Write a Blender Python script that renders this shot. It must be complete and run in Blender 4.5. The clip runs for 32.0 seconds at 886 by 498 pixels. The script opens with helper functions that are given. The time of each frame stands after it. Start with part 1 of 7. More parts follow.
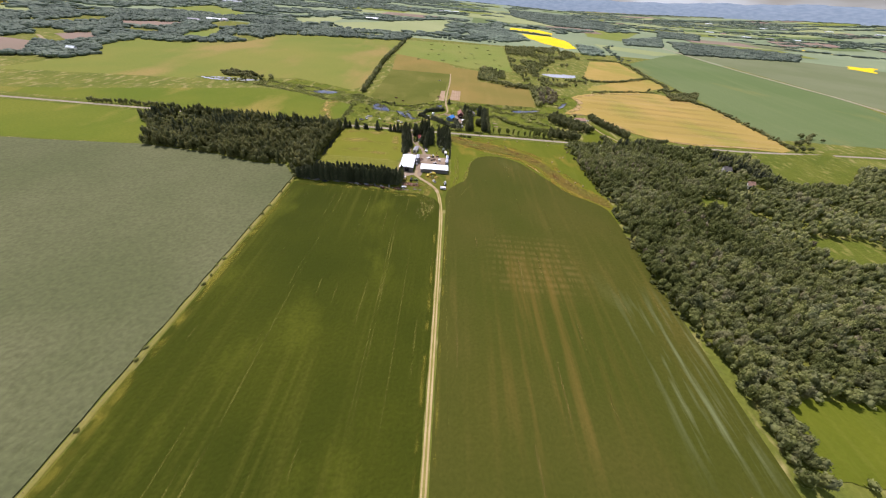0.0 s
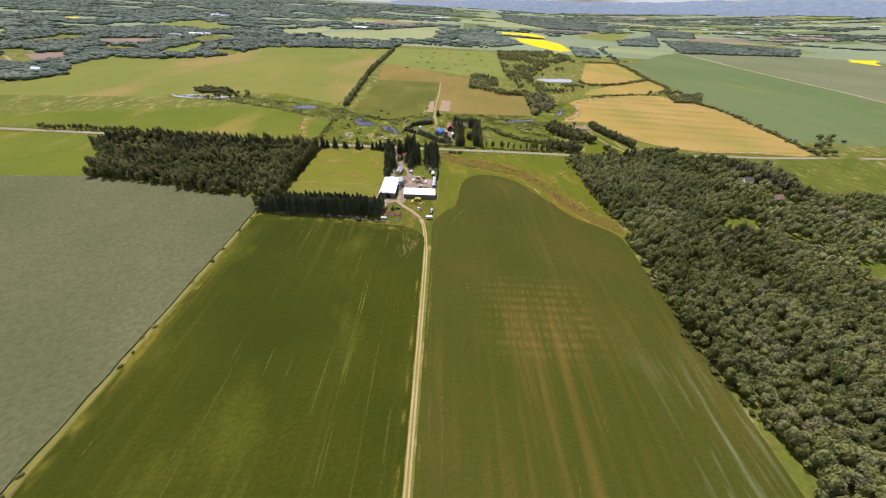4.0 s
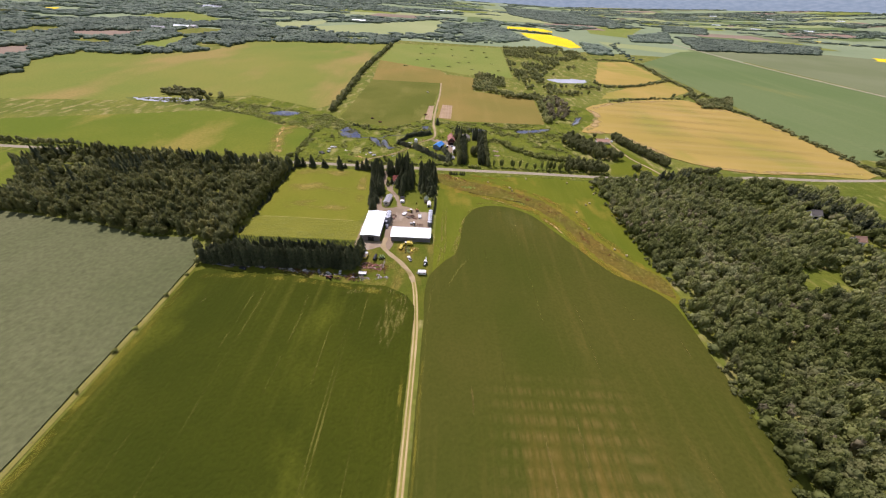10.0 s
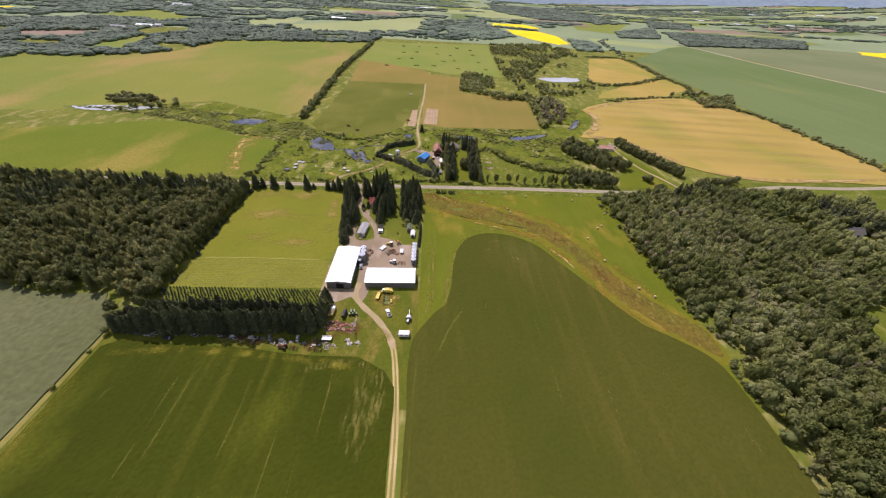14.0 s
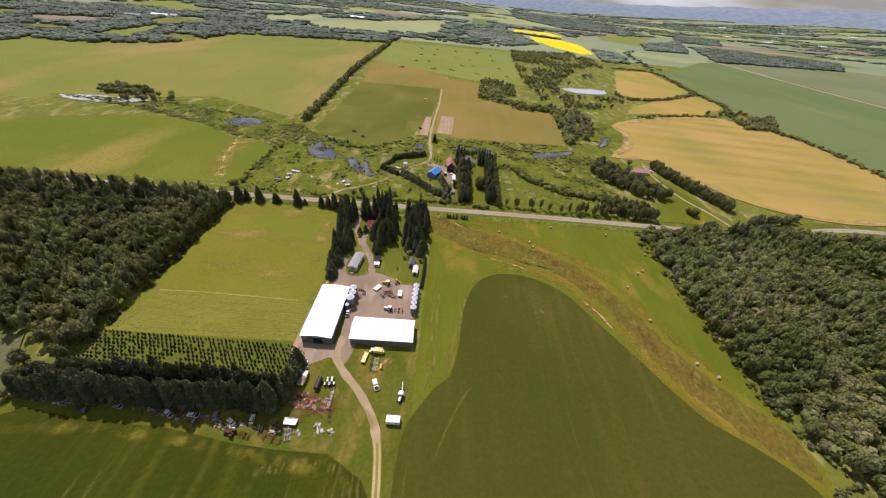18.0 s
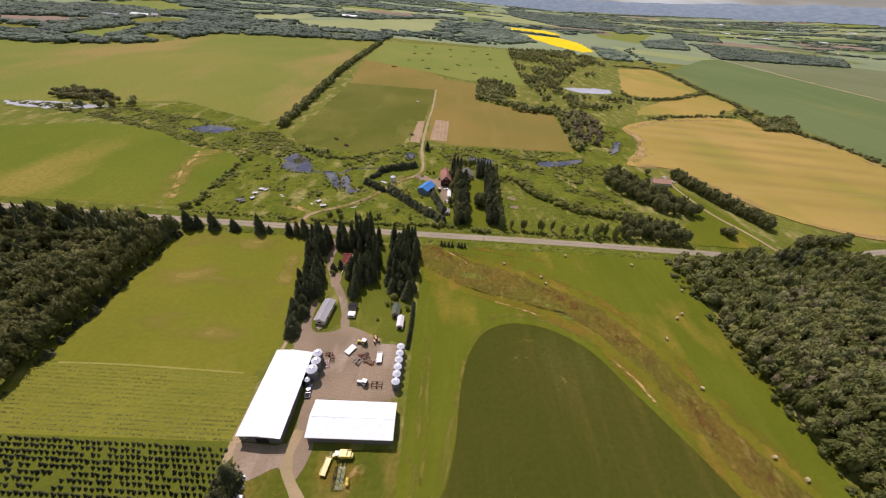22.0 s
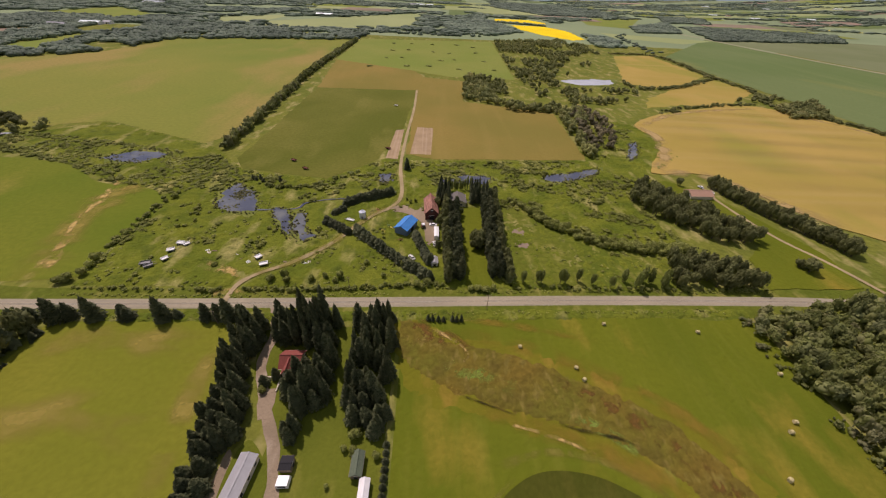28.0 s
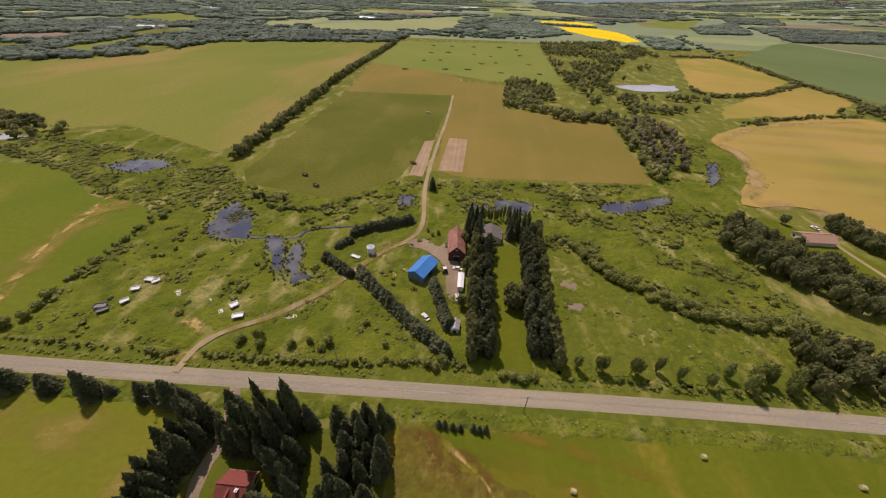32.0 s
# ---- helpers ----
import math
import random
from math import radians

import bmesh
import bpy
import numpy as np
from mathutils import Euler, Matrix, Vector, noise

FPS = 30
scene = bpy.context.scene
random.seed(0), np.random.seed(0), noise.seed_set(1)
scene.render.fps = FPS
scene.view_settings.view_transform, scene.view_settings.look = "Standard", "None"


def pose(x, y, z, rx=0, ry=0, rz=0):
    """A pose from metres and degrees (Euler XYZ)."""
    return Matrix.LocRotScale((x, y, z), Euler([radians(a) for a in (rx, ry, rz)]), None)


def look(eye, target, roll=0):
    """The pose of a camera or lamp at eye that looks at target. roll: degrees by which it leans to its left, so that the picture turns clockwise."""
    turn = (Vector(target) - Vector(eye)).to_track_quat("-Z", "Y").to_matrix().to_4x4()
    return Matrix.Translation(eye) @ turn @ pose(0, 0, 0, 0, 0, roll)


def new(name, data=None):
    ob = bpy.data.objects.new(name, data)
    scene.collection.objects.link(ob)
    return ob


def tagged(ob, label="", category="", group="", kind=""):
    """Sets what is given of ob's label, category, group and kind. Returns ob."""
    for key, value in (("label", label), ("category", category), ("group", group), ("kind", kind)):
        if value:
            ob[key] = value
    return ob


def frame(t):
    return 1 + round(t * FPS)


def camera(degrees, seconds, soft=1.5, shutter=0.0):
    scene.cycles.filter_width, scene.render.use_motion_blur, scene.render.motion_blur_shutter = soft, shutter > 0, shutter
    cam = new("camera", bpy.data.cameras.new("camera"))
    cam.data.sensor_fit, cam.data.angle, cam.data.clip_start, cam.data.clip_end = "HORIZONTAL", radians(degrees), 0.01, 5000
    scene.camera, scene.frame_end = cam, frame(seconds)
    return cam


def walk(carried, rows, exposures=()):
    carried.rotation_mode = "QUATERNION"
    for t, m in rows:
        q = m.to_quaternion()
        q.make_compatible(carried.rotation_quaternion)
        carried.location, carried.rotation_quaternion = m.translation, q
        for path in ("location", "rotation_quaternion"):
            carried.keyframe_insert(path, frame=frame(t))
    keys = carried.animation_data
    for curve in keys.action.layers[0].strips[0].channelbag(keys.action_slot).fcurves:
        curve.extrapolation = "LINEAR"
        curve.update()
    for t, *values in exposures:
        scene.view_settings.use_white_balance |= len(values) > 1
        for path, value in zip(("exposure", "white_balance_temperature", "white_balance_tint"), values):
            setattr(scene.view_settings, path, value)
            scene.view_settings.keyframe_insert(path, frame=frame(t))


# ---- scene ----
cam = camera(104.32, 32.0, soft=1.2)

PATH = [
    (0.0, look((0.30, 0.13, 157.19), (2.02, 79.51, 96.39), 5.37)),
    (0.5, look((3.27, 7.14, 156.87), (4.01, 86.50, 96.04), 4.76)),
    (1.0, look((5.54, 13.99, 156.46), (6.09, 93.42, 95.71), 4.29)),
    (1.5, look((7.05, 20.53, 155.98), (7.84, 100.20, 95.55), 3.90)),
    (2.0, look((8.04, 26.84, 155.41), (8.73, 106.72, 95.26), 3.78)),
    (2.5, look((8.67, 33.14, 154.78), (9.53, 113.22, 94.90), 3.60)),
    (3.0, look((9.15, 39.50, 154.21), (10.45, 119.70, 94.50), 3.47)),
    (3.5, look((9.54, 46.01, 153.66), (11.12, 126.24, 93.98), 3.37)),
    (5.5, look((10.57, 72.50, 151.16), (11.74, 152.57, 91.28), 3.21)),
    (6.0, look((10.67, 78.98, 150.53), (11.82, 159.01, 90.59), 3.29)),
    (6.5, look((10.75, 85.43, 149.91), (12.04, 165.36, 89.83), 3.40)),
    (7.0, look((10.84, 91.96, 149.32), (12.00, 171.82, 89.14), 3.48)),
    (7.5, look((10.96, 98.55, 148.95), (11.95, 178.29, 88.62), 3.62)),
    (8.0, look((11.06, 105.26, 148.90), (12.22, 184.81, 88.32), 3.78)),
    (8.5, look((11.11, 112.23, 149.16), (11.54, 191.73, 88.50), 3.71)),
    (9.0, look((11.18, 119.28, 149.32), (11.77, 198.69, 88.54), 3.89)),
    (9.5, look((11.22, 126.44, 149.23), (12.51, 205.88, 88.50), 3.73)),
    (10.0, look((11.15, 133.64, 148.92), (12.49, 213.02, 88.12), 3.75)),
    (10.5, look((10.95, 140.80, 148.46), (12.25, 220.09, 87.54), 3.97)),
    (11.0, look((10.75, 147.99, 147.84), (12.59, 227.24, 86.88), 4.31)),
    (11.5, look((10.63, 155.03, 147.10), (12.32, 234.13, 85.94), 4.44)),
    (12.0, look((10.78, 162.13, 146.15), (12.30, 241.15, 84.89), 4.26)),
    (12.5, look((11.22, 169.34, 144.92), (15.22, 248.41, 83.83), 4.05)),
    (13.0, look((11.72, 176.29, 143.67), (17.25, 255.32, 82.65), 3.60)),
    (13.5, look((12.12, 182.82, 142.56), (17.62, 261.90, 81.60), 3.39)),
    (14.0, look((12.33, 189.03, 141.67), (16.60, 268.15, 80.67), 3.51)),
    (14.5, look((12.45, 195.08, 140.83), (16.95, 274.31, 79.99), 3.70)),
    (16.5, look((12.20, 218.40, 137.46), (13.87, 298.01, 76.97), 4.80)),
    (17.0, look((12.00, 224.34, 136.28), (13.82, 304.05, 75.92), 5.51)),
    (17.5, look((11.78, 230.16, 134.92), (13.58, 309.80, 74.46), 5.71)),
    (18.0, look((11.77, 235.89, 133.56), (13.95, 315.58, 73.19), 5.95)),
    (18.5, look((12.08, 241.82, 132.24), (15.97, 321.62, 72.10), 6.25)),
    (19.0, look((12.52, 247.81, 131.12), (17.53, 327.67, 71.13), 6.21)),
    (19.5, look((12.89, 253.79, 130.24), (17.69, 333.68, 70.29), 5.81)),
    (20.0, look((13.17, 259.76, 129.32), (16.99, 339.62, 69.26), 5.67)),
    (20.5, look((13.40, 265.47, 128.33), (16.72, 345.23, 68.10), 5.45)),
    (21.0, look((13.61, 271.07, 127.33), (16.57, 350.75, 66.98), 5.49)),
    (21.5, look((13.78, 276.69, 126.27), (16.69, 356.34, 65.88), 5.60)),
    (22.0, look((13.96, 282.21, 125.09), (16.65, 361.92, 64.75), 5.49)),
    (22.5, look((14.15, 287.69, 123.83), (16.04, 367.36, 63.43), 5.47)),
    (23.0, look((14.43, 293.26, 122.56), (16.13, 372.94, 62.16), 5.23)),
    (23.5, look((14.74, 299.01, 121.30), (16.29, 378.73, 60.95), 5.02)),
    (24.0, look((15.02, 304.91, 120.06), (17.04, 384.79, 59.92), 4.82)),
    (24.5, look((15.23, 310.44, 118.96), (17.65, 390.27, 58.79), 4.79)),
    (25.0, look((15.40, 316.00, 117.99), (17.64, 395.81, 57.78), 4.99)),
    (25.5, look((15.70, 321.80, 117.23), (18.00, 401.58, 56.98), 4.95)),
    (27.5, look((17.58, 346.39, 114.77), (21.57, 425.62, 53.89), 3.31)),
    (28.0, look((17.94, 352.60, 114.12), (22.23, 431.75, 53.16), 2.92)),
    (28.5, look((18.25, 358.90, 113.35), (21.95, 438.01, 52.30), 2.71)),
    (29.0, look((18.63, 365.30, 112.44), (21.71, 444.50, 51.46), 2.72)),
    (29.5, look((19.12, 371.46, 111.50), (22.29, 450.72, 50.60), 2.68)),
    (30.0, look((19.67, 377.51, 110.46), (23.17, 456.82, 49.66), 2.57)),
    (30.5, look((20.22, 383.45, 109.36), (23.18, 462.83, 48.63), 2.37)),
    (31.0, look((20.73, 389.38, 108.20), (23.20, 468.79, 47.48), 2.14)),
    (31.5, look((21.14, 395.23, 106.76), (23.14, 474.74, 46.13), 2.08)),
    (32.0, look((21.36, 400.78, 104.94), (16.28, 480.20, 44.40), 1.81)),
]
walk(cam, PATH, [(0.0, 0.04, 5950, 32.5), (8.0, -0.02, 6030, 33.5), (16.0, -0.1, 6180, 34), (24.0, -0.4, 6450, 33.5), (32.0, -0.53, 6700, 33.5)])

# ---- world, sun ----
world = bpy.data.worlds.new("sky")
scene.world = world
world.use_nodes = True
wn = world.node_tree.nodes
sky = wn.new("ShaderNodeTexSky")
sky.sky_type, sky.sun_disc = "NISHITA", False
SUN_ELEV, SUN_AZ = 58.0, -33.0          # azimuth from +y towards +x
sky.sun_elevation, sky.sun_rotation = radians(SUN_ELEV), radians(SUN_AZ)
sky.air_density, sky.dust_density, sky.ozone_density = 1.0, 0.7, 1.0
wn["Background"].inputs["Strength"].default_value = 0.07
# thin bright cloud over the blue
cl_tc, cl_map, cl_n = wn.new("ShaderNodeTexCoord"), wn.new("ShaderNodeMapping"), wn.new("ShaderNodeTexNoise")
cl_map.inputs["Scale"].default_value = (2.0, 2.0, 9.0)
cl_n.inputs["Scale"].default_value, cl_n.inputs["Detail"].default_value = 1.3, 6.0
cl_r = wn.new("ShaderNodeMapRange")
cl_r.inputs["From Min"].default_value, cl_r.inputs["From Max"].default_value = 0.4, 0.65
cl_r.inputs["To Max"].default_value = 0.75
cl_m = wn.new("ShaderNodeMix")
cl_m.data_type = "RGBA"
cl_m.inputs[7].default_value = (13.0, 15.2, 14.6, 1.0)
for a_, b_ in ((cl_tc.outputs["Generated"], cl_map.inputs["Vector"]), (cl_map.outputs["Vector"], cl_n.inputs["Vector"]), (cl_n.outputs["Fac"], cl_r.inputs["Value"]),
               (cl_r.outputs["Result"], cl_m.inputs[0]), (sky.outputs["Color"], cl_m.inputs[6]), (cl_m.outputs[2], wn["Background"].inputs["Color"])):
    world.node_tree.links.new(a_, b_)
sun = new("sun", bpy.data.lights.new("sun", "SUN"))
sun.data.energy, sun.data.angle, sun.data.color = 4.8, radians(0.5), (1.0, 0.965, 0.92)
sun.matrix_world = look((math.sin(radians(SUN_AZ)) * math.cos(radians(SUN_ELEV)) * 900,
                         math.cos(radians(SUN_AZ)) * math.cos(radians(SUN_ELEV)) * 900,
                         math.sin(radians(SUN_ELEV)) * 900), (0, 0, 0))

# ---- materials ----
def col(r, g, b):
    return tuple((c / 255 / 12.92 if c < 10 else ((c / 255 + 0.055) / 1.055) ** 2.4) for c in (r, g, b)) + (1.0,)


def mix(nt, fac, a, b, blend="MIX"):
    n = nt.nodes.new("ShaderNodeMix")
    n.data_type, n.blend_type = "RGBA", blend
    for i, v in ((0, fac), (6, a), (7, b)):
        if isinstance(v, bpy.types.NodeSocket):
            nt.links.new(v, n.inputs[i])
        else:
            n.inputs[i].default_value = v
    return n.outputs[2]


def noise_at(nt, scale, stretch=(1, 1, 1), detail=4.0, lo=0.35, hi=0.65, turn=0.0):
    tc = nt.nodes.new("ShaderNodeTexCoord")
    mp = nt.nodes.new("ShaderNodeMapping")
    mp.inputs["Scale"].default_value = [scale * s for s in stretch]
    mp.inputs["Rotation"].default_value = (0, 0, turn)
    nz = nt.nodes.new("ShaderNodeTexNoise")
    nz.inputs["Scale"].default_value, nz.inputs["Detail"].default_value = 1.0, detail
    rp = nt.nodes.new("ShaderNodeMapRange")
    rp.inputs["From Min"].default_value, rp.inputs["From Max"].default_value = lo, hi
    nt.links.new(tc.outputs["Object"], mp.inputs["Vector"])
    nt.links.new(mp.outputs["Vector"], nz.inputs["Vector"])
    nt.links.new(nz.outputs["Fac"], rp.inputs["Value"])
    return rp.outputs["Result"]


def bump(nt, bsdf, height, strength, distance):
    b = nt.nodes.new("ShaderNodeBump")
    b.inputs["Strength"].default_value, b.inputs["Distance"].default_value = strength, distance
    nt.links.new(height, b.inputs["Height"])
    nt.links.new(b.outputs["Normal"], bsdf.inputs["Normal"])


def base_mat(name, rough=0.9, metal=0.0, spec=0.3):
    m = bpy.data.materials.new(name)
    m.use_nodes = True
    b = m.node_tree.nodes["Principled BSDF"]
    b.inputs["Roughness"].default_value, b.inputs["Metallic"].default_value = rough, metal
    b.inputs["Specular IOR Level"].default_value = spec
    return m, m.node_tree, b


def field_mat(name, c1, c2, big=0.012, fine=0.8, streak=None, streak_dir=(1, 0.03, 1), streak_scale=0.25,
              streak_amount=0.5, dark=0.75, relief=0.5, patch=None, patch_scale=0.02, patch_lo=0.58, turn=0.0, masked=False):
    """Crop, hay or grass: two colours in broad patches, streaks along the rows, fine tufts."""
    m, nt, b = base_mat(name, 0.95, 0, 0.06)
    c = mix(nt, noise_at(nt, big, (1, 1, 1), 5, 0.38, 0.62), c1, c2)
    if patch:
        c = mix(nt, noise_at(nt, patch_scale, (1.6, 0.7, 1), 6, patch_lo, patch_lo + 0.14, turn), c, patch)
    if streak:
        s = noise_at(nt, streak_scale, streak_dir, 3, 0.5, 0.78, turn)
        sm = nt.nodes.new("ShaderNodeMath")
        sm.operation = "MULTIPLY"
        sm.inputs[1].default_value = streak_amount
        nt.links.new(s, sm.inputs[0])
        out = sm.outputs[0]
        if masked:          # streaks gather in some parts of the field
            mm = nt.nodes.new("ShaderNodeMath")
            mm.operation = "MULTIPLY"
            nt.links.new(out, mm.inputs[0])
            nt.links.new(noise_at(nt, 0.011, (1.4, 0.8, 1), 3, 0.42, 0.62), mm.inputs[1])
            out = mm.outputs[0]
        c = mix(nt, out, c, streak)
    f = noise_at(nt, fine, (1, 1, 1), 4, 0.3, 0.7)
    d = tuple(v * dark for v in c1[:3]) + (1.0,)
    g = nt.nodes.new("ShaderNodeMath")
    g.operation = "MULTIPLY"
    g.inputs[1].default_value = 0.45
    nt.links.new(f, g.inputs[0])
    c = mix(nt, g.outputs[0], c, d)
    nt.links.new(c, b.inputs["Base Color"])
    bump(nt, b, f, relief, 0.3)
    return m


def plain_mat(name, c, var=0.15, scale=1.5, rough=0.6, metal=0.0, relief=0.0, spec=0.4, stretch=(1, 1, 1)):
    m, nt, b = base_mat(name, rough, metal, spec)
    d = tuple(v * (1 - var) for v in c[:3]) + (1.0,)
    f = noise_at(nt, scale, stretch, 5, 0.3, 0.7)
    nt.links.new(mix(nt, f, c, d), b.inputs["Base Color"])
    if relief:
        bump(nt, b, f, relief, 0.05)
    return m


def leaf_mat(name, c1, c2, scale=0.06, rough=0.75, c3=None, c4=None, cell=0.2):
    """Foliage: each island of leaves a little different, and broad patches of tone."""
    m, nt, b = base_mat(name, rough, 0, 0.25)
    geo = nt.nodes.new("ShaderNodeNewGeometry")
    c = mix(nt, geo.outputs["Random Per Island"], c1, c2)
    if c3:                  # each tree its own tone
        tc = nt.nodes.new("ShaderNodeTexCoord")
        mp = nt.nodes.new("ShaderNodeMapping")
        mp.inputs["Scale"].default_value = (cell, cell, 0.0)
        vo = nt.nodes.new("ShaderNodeTexVoronoi")
        vo.inputs["Scale"].default_value = 1.0
        sp = nt.nodes.new("ShaderNodeSeparateColor")
        nt.links.new(tc.outputs["Object"], mp.inputs["Vector"])
        nt.links.new(mp.outputs["Vector"], vo.inputs["Vector"])
        nt.links.new(vo.outputs["Color"], sp.inputs["Color"])
        k = nt.nodes.new("ShaderNodeMapRange")
        k.inputs["From Min"].default_value, k.inputs["From Max"].default_value, k.inputs["To Max"].default_value = 0.35, 1.0, 0.85
        nt.links.new(sp.outputs[0], k.inputs["Value"])
        c = mix(nt, k.outputs["Result"], c, c3)
        k = nt.nodes.new("ShaderNodeMapRange")
        k.inputs["From Min"].default_value, k.inputs["From Max"].default_value, k.inputs["To Max"].default_value = 0.72, 1.0, 0.8
        nt.links.new(sp.outputs[1], k.inputs["Value"])
        c = mix(nt, k.outputs["Result"], c, c4 or c2)
    oi = nt.nodes.new("ShaderNodeObjectInfo")
    v = nt.nodes.new("ShaderNodeMapRange")
    v.inputs["To Min"].default_value, v.inputs["To Max"].default_value = 0.75, 1.2
    nt.links.new(oi.outputs["Random"], v.inputs["Value"])
    n = noise_at(nt, scale, (1, 1, 1), 3, 0.35, 0.65)
    c = mix(nt, n, c, tuple(0.62 * x for x in c1[:3]) + (1.0,))
    h = nt.nodes.new("ShaderNodeHueSaturation")
    nt.links.new(c, h.inputs["Color"])
    nt.links.new(v.outputs["Result"], h.inputs["Value"])
    nt.links.new(h.outputs["Color"], b.inputs["Base Color"])
    tr = nt.nodes.new("ShaderNodeBsdfTranslucent")
    nt.links.new(h.outputs["Color"], tr.inputs["Color"])
    ms = nt.nodes.new("ShaderNodeMixShader")
    ms.inputs[0].default_value = 0.45
    nt.links.new(b.outputs[0], ms.inputs[1])
    nt.links.new(tr.outputs[0], ms.inputs[2])
    nt.links.new(ms.outputs[0], nt.nodes["Material Output"].inputs["Surface"])
    return m


def metal_roof(name, c, rough=0.45, ribs=3.0, axis=0):
    """Painted ribbed sheet with streaks."""
    m, nt, b = base_mat(name, rough, 0.0, 0.4)
    f = noise_at(nt, 0.5, (1, 1, 1), 5, 0.35, 0.75)
    nt.links.new(mix(nt, f, c, tuple(v * 0.86 for v in c[:3]) + (1.0,)), b.inputs["Base Color"])
    tc = nt.nodes.new("ShaderNodeTexCoord")
    w = nt.nodes.new("ShaderNodeTexWave")
    w.bands_direction = "XY"[axis]
    w.inputs["Scale"].default_value = ribs
    nt.links.new(tc.outputs["Object"], w.inputs["Vector"])
    bump(nt, b, w.outputs["Fac"], 0.3, 0.03)
    return m


M_GROUND = field_mat("rough_pasture", col(118, 120, 47), col(100, 109, 39), 0.02, 0.35, dark=0.45, relief=0.9, patch=col(156, 146, 88), patch_scale=0.07, patch_lo=0.52, streak=col(84, 94, 40), streak_dir=(1, 1, 1), streak_scale=0.16, streak_amount=0.6)
M_A = field_mat("barley_green", col(67, 73, 14), col(56, 64, 11), 0.014, 0.6, streak=col(116, 112, 40), streak_amount=0.34, streak_dir=(1, 0.02, 1), patch=col(82, 87, 20), patch_scale=0.02, patch_lo=0.56, masked=True, dark=0.55, relief=0.8)
M_B = field_mat("dark_green_crop", col(69, 74, 21), col(79, 78, 27), 0.012, 0.6, streak=col(128, 108, 50), streak_amount=0.35, streak_dir=(1, 0.06, 1), streak_scale=0.16, masked=True, patch=col(90, 90, 40), patch_scale=0.012, patch_lo=0.62)


def soft_zone(nt, axis, lo, hi, edge):
    """1 between lo and hi metres along an axis, fading out over edge metres."""
    tc = nt.nodes.new("ShaderNodeTexCoord")
    sp = nt.nodes.new("ShaderNodeSeparateXYZ")
    nt.links.new(tc.outputs["Object"], sp.inputs[0])
    outs = []
    for a, c in ((lo - edge, lo + edge), (hi + edge, hi - edge)):
        r = nt.nodes.new("ShaderNodeMapRange")
        r.interpolation_type = "SMOOTHSTEP"
        r.inputs["From Min"].default_value, r.inputs["From Max"].default_value = min(a, c), max(a, c)
        if a > c:
            r.inputs["To Min"].default_value, r.inputs["To Max"].default_value = 1.0, 0.0
        nt.links.new(sp.outputs[axis], r.inputs["Value"])
        outs.append(r.outputs["Result"])
    return outs


def times(nt, *socks):
    out = socks[0]
    for s in socks[1:]:
        n = nt.nodes.new("ShaderNodeMath")
        n.operation = "MULTIPLY"
        nt.links.new(out, n.inputs[0])
        if isinstance(s, float):
            n.inputs[1].default_value = s
        else:
            nt.links.new(s, n.inputs[1])
        out = n.outputs[0]
    return out


# thin brown growth in the lower middle of the crop, with cross strips
nt = M_B.node_tree
bb = nt.nodes["Principled BSDF"]
src = bb.inputs["Base Color"].links[0].from_socket
zone = times(nt, *soft_zone(nt, 0, 38, 104, 16), *soft_zone(nt, 1, 70, 205, 30), noise_at(nt, 0.16, (1, 0.05, 1), 5, 0.48, 0.72), 0.22)
c = mix(nt, zone, src, col(150, 112, 52))
tc = nt.nodes.new("ShaderNodeTexCoord")
wv = nt.nodes.new("ShaderNodeTexWave")
wv.bands_direction = "Y"
wv.inputs["Scale"].default_value, wv.inputs["Distortion"].default_value, wv.inputs["Detail Scale"].default_value = 0.046, 0.8, 0.5
nt.links.new(tc.outputs["Object"], wv.inputs["Vector"])
strip = times(nt, *soft_zone(nt, 0, 42, 104, 12), *soft_zone(nt, 1, 166, 226, 10), wv.outputs["Fac"], noise_at(nt, 0.5, (1, 0.1, 1), 4, 0.4, 0.62), 0.21)
c = mix(nt, strip, c, col(150, 122, 66))
edge = times(nt, *soft_zone(nt, 0, 122, 158, 8), *soft_zone(nt, 1, 60, 165, 20), noise_at(nt, 0.25, (1, 0.08, 1), 5, 0.5, 0.72), 0.6)
nt.links.new(mix(nt, edge, c, col(120, 128, 84)), bb.inputs["Base Color"])
M_GREY = field_mat("grey_green_crop", col(107, 109, 72), col(96, 101, 63), 0.012, 0.4, dark=0.42, relief=1.0, streak=col(84, 88, 52), streak_dir=(1, 0.8, 1), streak_scale=0.38, streak_amount=0.6)
M_HAY = field_mat("hay_meadow", col(100, 106, 25), col(88, 98, 22), 0.018, 0.5, patch=col(140, 122, 44), patch_scale=0.02, patch_lo=0.58, streak=col(128, 126, 48), streak_scale=0.2, streak_dir=(1, 0.08, 1), streak_amount=0.25)
M_YARDGRASS = field_mat("trodden_yard_grass", col(86, 95, 26), col(99, 101, 31), 0.05, 0.6, patch=col(124, 112, 48), patch_scale=0.06, patch_lo=0.53, dark=0.6, relief=0.8)
M_GARDEN = field_mat("mown_meadow", col(110, 114, 32), col(122, 120, 38), 0.016, 0.5, patch=col(146, 126, 60), patch_scale=0.016, patch_lo=0.55)
M_STUBROW = field_mat("nursery_rows", col(120, 120, 40), col(128, 126, 46), 0.03, 0.5, streak=col(88, 94, 32), streak_dir=(0.05, 1, 1), streak_scale=0.75, streak_amount=0.55)
